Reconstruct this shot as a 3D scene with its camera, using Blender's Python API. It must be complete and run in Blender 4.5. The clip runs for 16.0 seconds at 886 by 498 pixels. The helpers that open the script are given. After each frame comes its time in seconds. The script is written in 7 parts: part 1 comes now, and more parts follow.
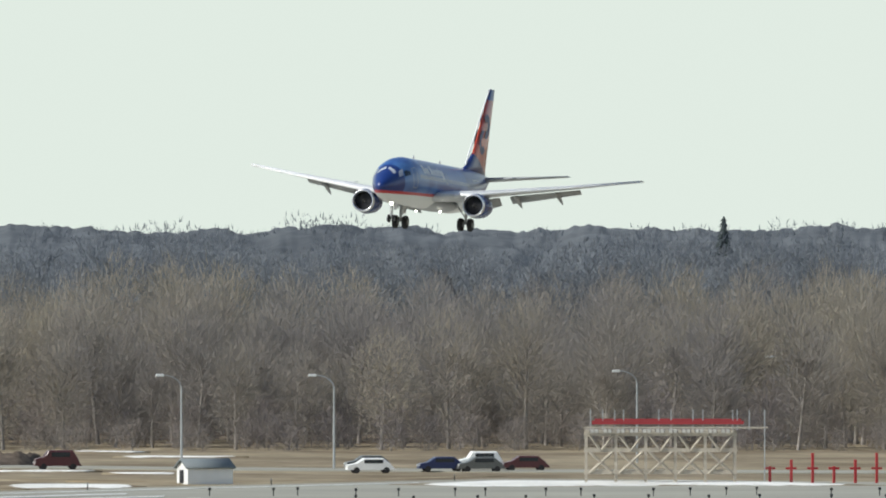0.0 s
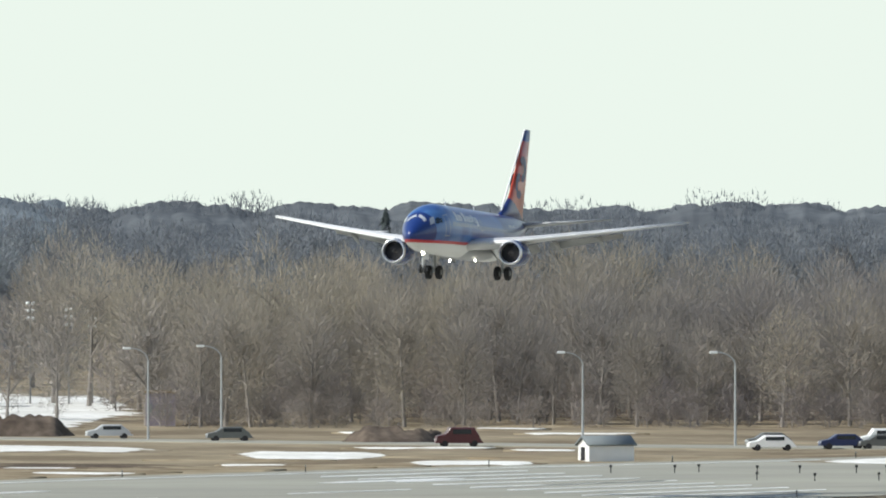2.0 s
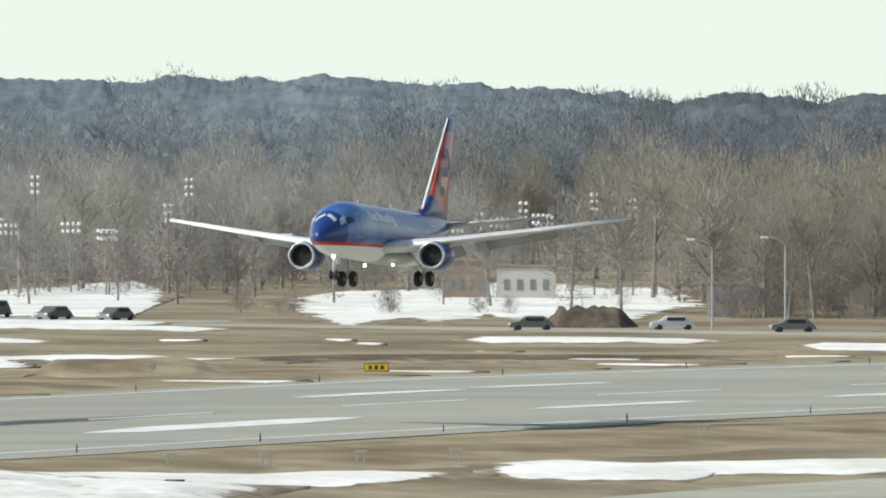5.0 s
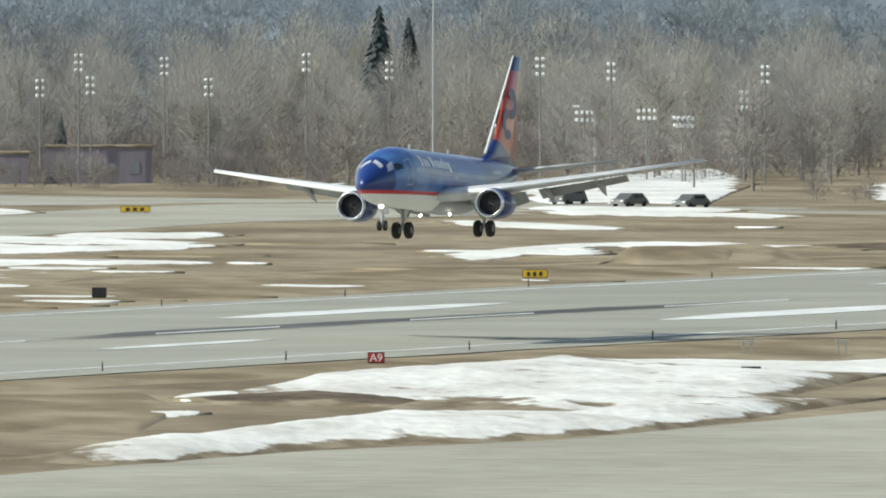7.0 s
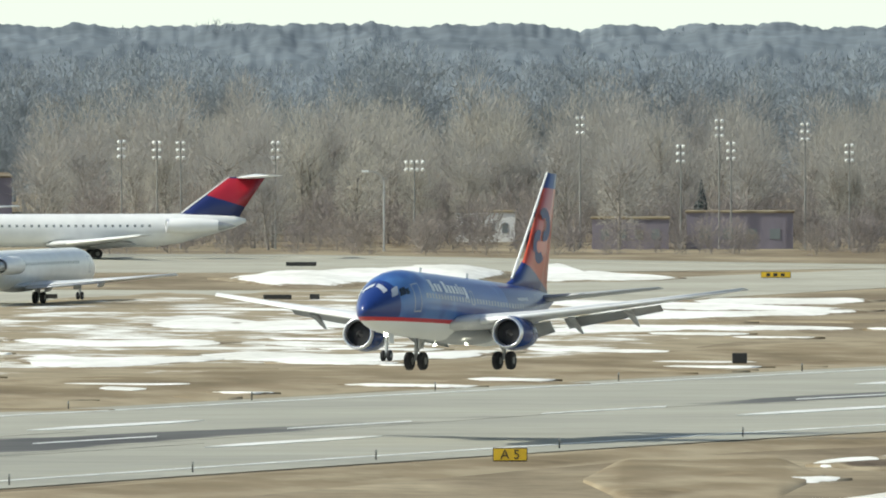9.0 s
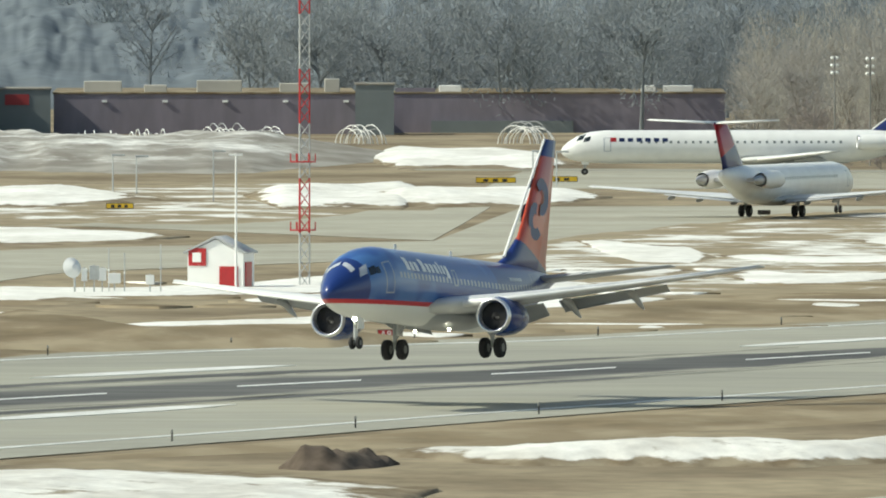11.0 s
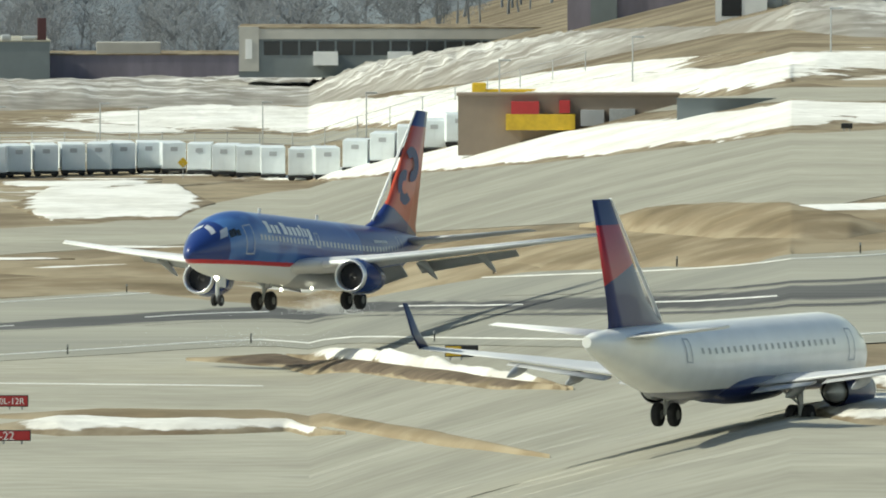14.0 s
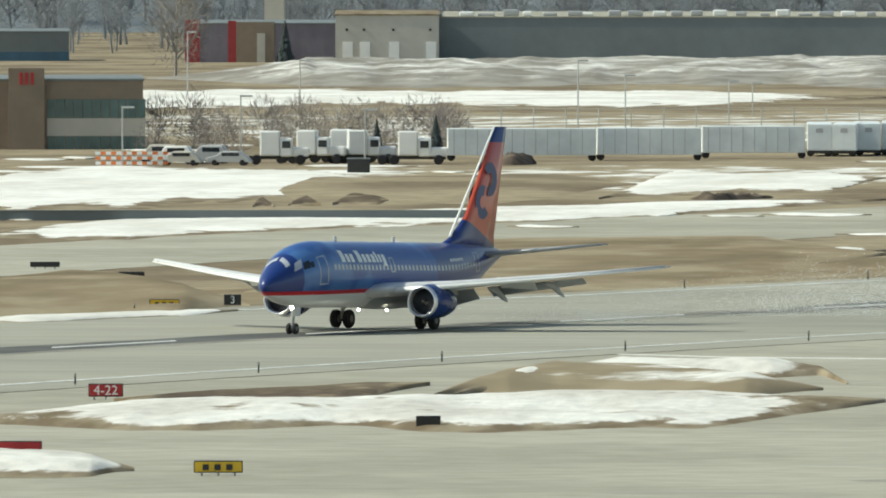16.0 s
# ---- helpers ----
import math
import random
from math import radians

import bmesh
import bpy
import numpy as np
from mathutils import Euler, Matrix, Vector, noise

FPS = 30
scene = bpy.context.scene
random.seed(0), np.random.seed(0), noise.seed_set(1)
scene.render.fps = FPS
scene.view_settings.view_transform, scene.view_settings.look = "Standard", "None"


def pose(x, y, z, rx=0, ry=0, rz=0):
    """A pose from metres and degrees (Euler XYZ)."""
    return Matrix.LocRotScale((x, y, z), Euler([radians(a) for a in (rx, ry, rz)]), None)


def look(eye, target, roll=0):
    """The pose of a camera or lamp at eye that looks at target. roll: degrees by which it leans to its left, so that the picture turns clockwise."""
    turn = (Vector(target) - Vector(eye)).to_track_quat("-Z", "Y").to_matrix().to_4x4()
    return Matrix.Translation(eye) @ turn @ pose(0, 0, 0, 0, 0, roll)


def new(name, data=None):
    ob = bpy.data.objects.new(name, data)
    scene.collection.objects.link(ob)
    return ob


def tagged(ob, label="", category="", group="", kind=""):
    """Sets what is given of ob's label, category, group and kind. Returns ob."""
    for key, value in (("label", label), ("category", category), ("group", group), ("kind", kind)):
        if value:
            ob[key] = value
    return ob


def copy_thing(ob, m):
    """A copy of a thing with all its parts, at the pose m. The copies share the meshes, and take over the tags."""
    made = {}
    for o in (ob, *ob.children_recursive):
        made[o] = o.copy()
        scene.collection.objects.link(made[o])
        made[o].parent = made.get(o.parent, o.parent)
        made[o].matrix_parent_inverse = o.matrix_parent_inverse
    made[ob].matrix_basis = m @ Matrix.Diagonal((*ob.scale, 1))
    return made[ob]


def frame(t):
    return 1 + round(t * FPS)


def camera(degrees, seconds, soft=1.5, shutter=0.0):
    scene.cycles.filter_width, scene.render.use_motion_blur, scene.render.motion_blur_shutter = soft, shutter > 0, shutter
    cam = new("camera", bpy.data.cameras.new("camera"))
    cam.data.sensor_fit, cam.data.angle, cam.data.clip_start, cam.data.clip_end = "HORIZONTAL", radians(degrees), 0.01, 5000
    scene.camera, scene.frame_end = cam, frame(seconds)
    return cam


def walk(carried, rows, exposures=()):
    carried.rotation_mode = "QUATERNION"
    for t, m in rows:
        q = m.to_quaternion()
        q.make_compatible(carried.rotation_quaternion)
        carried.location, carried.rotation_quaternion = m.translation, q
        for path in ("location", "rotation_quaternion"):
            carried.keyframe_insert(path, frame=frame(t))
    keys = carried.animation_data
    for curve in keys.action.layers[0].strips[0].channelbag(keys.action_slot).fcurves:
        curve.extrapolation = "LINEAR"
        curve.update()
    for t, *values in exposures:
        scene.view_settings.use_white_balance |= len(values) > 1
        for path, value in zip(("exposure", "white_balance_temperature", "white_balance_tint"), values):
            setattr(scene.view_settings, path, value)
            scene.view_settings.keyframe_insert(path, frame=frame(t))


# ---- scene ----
# Bearings are degrees to the right of +Y, seen from the camera's post at the origin; ranges are metres.
EYE = 25.0
cam = camera(2.9941, 16.0, soft=1.9)
PAN = [(0, 12.3809, -0.1371), (0.5, 12.2715, -0.1736), (1, 11.9071, 0.0001), (1.5, 11.6797, -0.0668), (2, 11.0247, -0.2144), (2.5, 10.9514, -0.2454), 
    (3, 10.6467, -0.4908), (3.2, 10.5757, -0.6729), (5.5, 8.6139, -0.5378), (6, 8.1973, -0.5176), (6.5, 7.8472, -0.8972), (7, 7.1712, -0.9632), 
    (7.5, 6.7401, -0.7929), (8, 6.2641, -0.5773), (8.5, 5.8678, -0.5559), (9, 5.0064, -0.7416), (9.5, 4.6236, -0.9199), (10, 3.7935, -0.9008), 
    (10.2, 3.5508, -0.8979), (12.3, 1.2597, -1.2846), (12.5, 1.0784, -1.2875), (13, 0.0000, -1.2976), (13.5, -0.4652, -1.4373), (14, -1.3907, -1.4812), 
    (14.5, -2.0659, -1.4845), (15, -2.8662, -1.5005), (15.5, -3.8126, -1.5380), (16, -4.5164, -1.5627)]
walk(cam, [(t, pose(0, 0, EYE, 90 + tilt, 0, -turn)) for t, turn, tilt in PAN],
     [(0.0, -0.12, 6200, 7), (0.6, 0.0, 6200, 7), (5.5, 0.05, 6300, 4), (8.0, 0.10, 6350, 2), (9.0, 0.17, 6450, 2), (12.3, 0.02, 6750, -3), (16.0, 0.04, 6650, -2)])

# ---- light ----
SUN_AZ, SUN_EL = -98.0, 40.0
world = bpy.data.worlds.new("sky")
scene.world = world
world.use_nodes = True
sky = world.node_tree.nodes.new("ShaderNodeTexSky")
sky.sky_type, sky.sun_disc = "NISHITA", False
sky.sun_elevation, sky.sun_rotation = radians(SUN_EL), radians(SUN_AZ)
sky.air_density, sky.dust_density, sky.ozone_density = 1.0, 1.5, 1.0
wn = world.node_tree
back = wn.nodes["Background"]
# a milky haze lies round the whole horizon and thins out upwards
scaled, hazy = wn.nodes.new("ShaderNodeMix"), wn.nodes.new("ShaderNodeMix")
scaled.data_type, scaled.blend_type, hazy.data_type = "RGBA", "MULTIPLY", "RGBA"
scaled.inputs[0].default_value = 1.0
scaled.inputs[7].default_value = (0.12, 0.12, 0.12, 1)
wn.links.new(sky.outputs[0], scaled.inputs[6])
way, split, thin = wn.nodes.new("ShaderNodeTexCoord"), wn.nodes.new("ShaderNodeSeparateXYZ"), wn.nodes.new("ShaderNodeMapRange")
wn.links.new(way.outputs["Generated"], split.inputs[0])
wn.links.new(split.outputs["Z"], thin.inputs[0])
thin.inputs[1].default_value, thin.inputs[2].default_value, thin.inputs[3].default_value, thin.inputs[4].default_value = 0.03, 0.35, 1.0, 0.0
wn.links.new(thin.outputs[0], hazy.inputs[0])
wn.links.new(scaled.outputs[2], hazy.inputs[6])
hazy.inputs[7].default_value = (0.85, 0.90, 0.80, 1)
wn.links.new(hazy.outputs[2], back.inputs[0])
back.inputs["Strength"].default_value = 1.0
sun_data = bpy.data.lights.new("sun", "SUN")
sun_data.energy, sun_data.angle, sun_data.color = 4.3, radians(0.6), (1.0, 0.95, 0.86)
sun = new("sun", sun_data)
sun.matrix_world = look((0, 0, 0), (math.sin(radians(180 + SUN_AZ)) * math.cos(radians(SUN_EL)),
                                    math.cos(radians(180 + SUN_AZ)) * math.cos(radians(SUN_EL)), -math.sin(radians(SUN_EL))))


# ---- materials ----
def mat(name, color, rough=0.7, metal=0.0, var=0.12, scale=1.0, bump=0.0, color2=None, big=8.0, detail=6.0, stretch=None, glow=0.0):
    """A surface with variation at two scales; color2 is what the larger stains turn to."""
    m = bpy.data.materials.new(name)
    m.use_nodes = True
    nt = m.node_tree
    b = nt.nodes["Principled BSDF"]
    b.inputs["Roughness"].default_value, b.inputs["Metallic"].default_value = rough, metal
    tc = nt.nodes.new("ShaderNodeTexCoord")
    co = tc.outputs["Object"]
    if stretch:
        mp = nt.nodes.new("ShaderNodeMapping")
        mp.inputs["Scale"].default_value = stretch
        nt.links.new(co, mp.inputs[0])
        co = mp.outputs[0]
    fine, wide = nt.nodes.new("ShaderNodeTexNoise"), nt.nodes.new("ShaderNodeTexNoise")
    fine.inputs["Scale"].default_value, fine.inputs["Detail"].default_value = scale, detail
    wide.inputs["Scale"].default_value, wide.inputs["Detail"].default_value = scale / big, 3.0
    nt.links.new(co, fine.inputs["Vector"])
    nt.links.new(co, wide.inputs["Vector"])
    ramp = nt.nodes.new("ShaderNodeValToRGB")
    c2 = color2 or tuple(c * (1 - var) for c in color)
    ramp.color_ramp.elements[0].position, ramp.color_ramp.elements[1].position = 0.38, 0.62
    ramp.color_ramp.elements[0].color, ramp.color_ramp.elements[1].color = (*color, 1), (*c2, 1)
    nt.links.new(wide.outputs[0], ramp.inputs[0])
    mix = nt.nodes.new("ShaderNodeMix")
    mix.data_type, mix.blend_type = "RGBA", "MULTIPLY"
    mix.inputs[0].default_value = 1.0
    r2 = nt.nodes.new("ShaderNodeMapRange")
    r2.inputs["From Min"].default_value, r2.inputs["From Max"].default_value = 0.3, 0.7
    r2.inputs["To Min"].default_value, r2.inputs["To Max"].default_value = 1 - var, 1 + var * 0.6
    nt.links.new(fine.outputs[0], r2.inputs[0])
    nt.links.new(ramp.outputs[0], mix.inputs[6])
    nt.links.new(r2.outputs[0], mix.inputs[7])
    nt.links.new(mix.outputs[2], b.inputs["Base Color"])
    if bump:
        bp = nt.nodes.new("ShaderNodeBump")
        bp.inputs["Strength"].default_value, bp.inputs["Distance"].default_value = 0.6, bump
        nt.links.new(fine.outputs[0], bp.inputs["Height"])
        nt.links.new(bp.outputs[0], b.inputs["Normal"])
    if glow:
        b.inputs["Emission Color"].default_value, b.inputs["Emission Strength"].default_value = (*color, 1), glow
    return m


def painted(name, layers, base, rough=0.28, coat=0.3, cloud=None):
    """Paint in fields: each layer is (axis, low, high, slope of the limit along x, colour), laid over the base in turn."""
    m = mat(name, base, rough, 0, 0.06, 0.8, 0, None, 6)
    nt = m.node_tree
    b = nt.nodes["Principled BSDF"]
    b.inputs["Coat Weight"].default_value = coat
    tc = nt.nodes.new("ShaderNodeTexCoord")
    sep = nt.nodes.new("ShaderNodeSeparateXYZ")
    nt.links.new(tc.outputs["Object"], sep.inputs[0])
    cur = b.inputs["Base Color"].links[0].from_socket
    if cloud:
        n = nt.nodes.new("ShaderNodeTexNoise")
        n.inputs["Scale"].default_value = 0.35
        nt.links.new(tc.outputs["Object"], n.inputs["Vector"])
        mr = nt.nodes.new("ShaderNodeMapRange")
        mr.inputs[1].default_value, mr.inputs[2].default_value = 0.50, 0.60
        nt.links.new(n.outputs[0], mr.inputs[0])
        mx = nt.nodes.new("ShaderNodeMix")
        mx.data_type = "RGBA"
        nt.links.new(mr.outputs[0], mx.inputs[0])
        nt.links.new(cur, mx.inputs[6])
        mx.inputs[7].default_value = (*cloud, 1)
        cur = mx.outputs[2]
    for axis, low, high, slope, col in layers:
        add = nt.nodes.new("ShaderNodeMath")
        add.operation = "MULTIPLY_ADD"
        nt.links.new(sep.outputs["X"], add.inputs[0])
        add.inputs[1].default_value = slope
        nt.links.new(sep.outputs[axis], add.inputs[2])
        g, l, mul = (nt.nodes.new("ShaderNodeMath") for _ in range(3))
        g.operation, l.operation, mul.operation = "GREATER_THAN", "LESS_THAN", "MULTIPLY"
        g.inputs[1].default_value, l.inputs[1].default_value = low, high
        for k in (g, l):
            nt.links.new(add.outputs[0], k.inputs[0])
        nt.links.new(g.outputs[0], mul.inputs[0])
        nt.links.new(l.outputs[0], mul.inputs[1])
        mx = nt.nodes.new("ShaderNodeMix")
        mx.data_type = "RGBA"
        nt.links.new(mul.outputs[0], mx.inputs[0])
        nt.links.new(cur, mx.inputs[6])
        mx.inputs[7].default_value = (*col, 1)
        cur = mx.outputs[2]
    nt.links.new(cur, b.inputs["Base Color"])
    return m


def leafy(m):
    """Turn a surface into thin twigs that pass on half of the light that falls on them."""
    nt = m.node_tree
    b = nt.nodes["Principled BSDF"]
    b.inputs["Specular IOR Level"].default_value = 0.0
    tr, mx = nt.nodes.new("ShaderNodeBsdfTranslucent"), nt.nodes.new("ShaderNodeMixShader")
    nt.links.new(b.inputs["Base Color"].links[0].from_socket, tr.inputs["Color"])
    mx.inputs[0].default_value = 0.45
    nt.links.new(b.outputs[0], mx.inputs[1])
    nt.links.new(tr.outputs[0], mx.inputs[2])
    nt.links.new(mx.outputs[0], nt.nodes["Material Output"].inputs[0])
    return m


def patchy(name, top, under, under2, size=16.0, rough=0.85, fill=1.25, edge=0.12, var=0.15, bump=0.0, stretch=(1, 1, 1), top2=None):
    """A cover that lies in ragged patches over another surface; it thins out where the mesh's own cover value falls to nothing."""
    m = mat(name, top, rough, 0, var, 4.0 / size, bump, top2, 7, 8, stretch)
    nt = m.node_tree
    b = nt.nodes["Principled BSDF"]
    cur = b.inputs["Base Color"].links[0].from_socket
    tc, mp = nt.nodes.new("ShaderNodeTexCoord"), nt.nodes.new("ShaderNodeMapping")
    mp.inputs["Scale"].default_value = stretch
    nt.links.new(tc.outputs["Object"], mp.inputs[0])
    n, low = nt.nodes.new("ShaderNodeTexNoise"), nt.nodes.new("ShaderNodeTexNoise")
    n.inputs["Scale"].default_value, n.inputs["Detail"].default_value, n.inputs["Roughness"].default_value = 1.0 / size, 9.0, 0.62
    low.inputs["Scale"].default_value, low.inputs["Detail"].default_value = 1.7 / size, 6.0
    at = nt.nodes.new("ShaderNodeAttribute")
    at.attribute_name = "cover"
    for q in (n, low):
        nt.links.new(mp.outputs[0], q.inputs["Vector"])
    a, g, f = nt.nodes.new("ShaderNodeMath"), nt.nodes.new("ShaderNodeMath"), nt.nodes.new("ShaderNodeMapRange")
    a.operation = g.operation = "MULTIPLY_ADD"
    nt.links.new(at.outputs["Fac"], a.inputs[0])
    a.inputs[1].default_value, a.inputs[2].default_value = fill + 1.0, -3.5
    nt.links.new(n.outputs[0], g.inputs[0])
    g.inputs[1].default_value = 5.0
    nt.links.new(a.outputs[0], g.inputs[2])
    f.inputs[1].default_value, f.inputs[2].default_value = 0.30, 0.30 + edge
    nt.links.new(g.outputs[0], f.inputs[0])
    soil, mx = nt.nodes.new("ShaderNodeMix"), nt.nodes.new("ShaderNodeMix")
    soil.data_type = mx.data_type = "RGBA"
    lf = nt.nodes.new("ShaderNodeMapRange")
    lf.inputs[1].default_value, lf.inputs[2].default_value = 0.4, 0.6
    nt.links.new(low.outputs[0], lf.inputs[0])
    nt.links.new(lf.outputs[0], soil.inputs[0])
    soil.inputs[6].default_value, soil.inputs[7].default_value = (*under, 1), (*under2, 1)
    nt.links.new(f.outputs[0], mx.inputs[0])
    nt.links.new(soil.outputs[2], mx.inputs[6])
    nt.links.new(cur, mx.inputs[7])
    nt.links.new(mx.outputs[2], b.inputs["Base Color"])
    return m


BLUE, DEEP, RED, ORANGE, WHITE = (0.026, 0.088, 0.31), (0.012, 0.035, 0.17), (0.55, 0.025, 0.03), (0.55, 0.085, 0.045), (0.8, 0.8, 0.78)
TAN, BROWN, PALE, TAR = (0.325, 0.272, 0.185), (0.17, 0.132, 0.082), (0.41, 0.395, 0.325), (0.36, 0.352, 0.295)
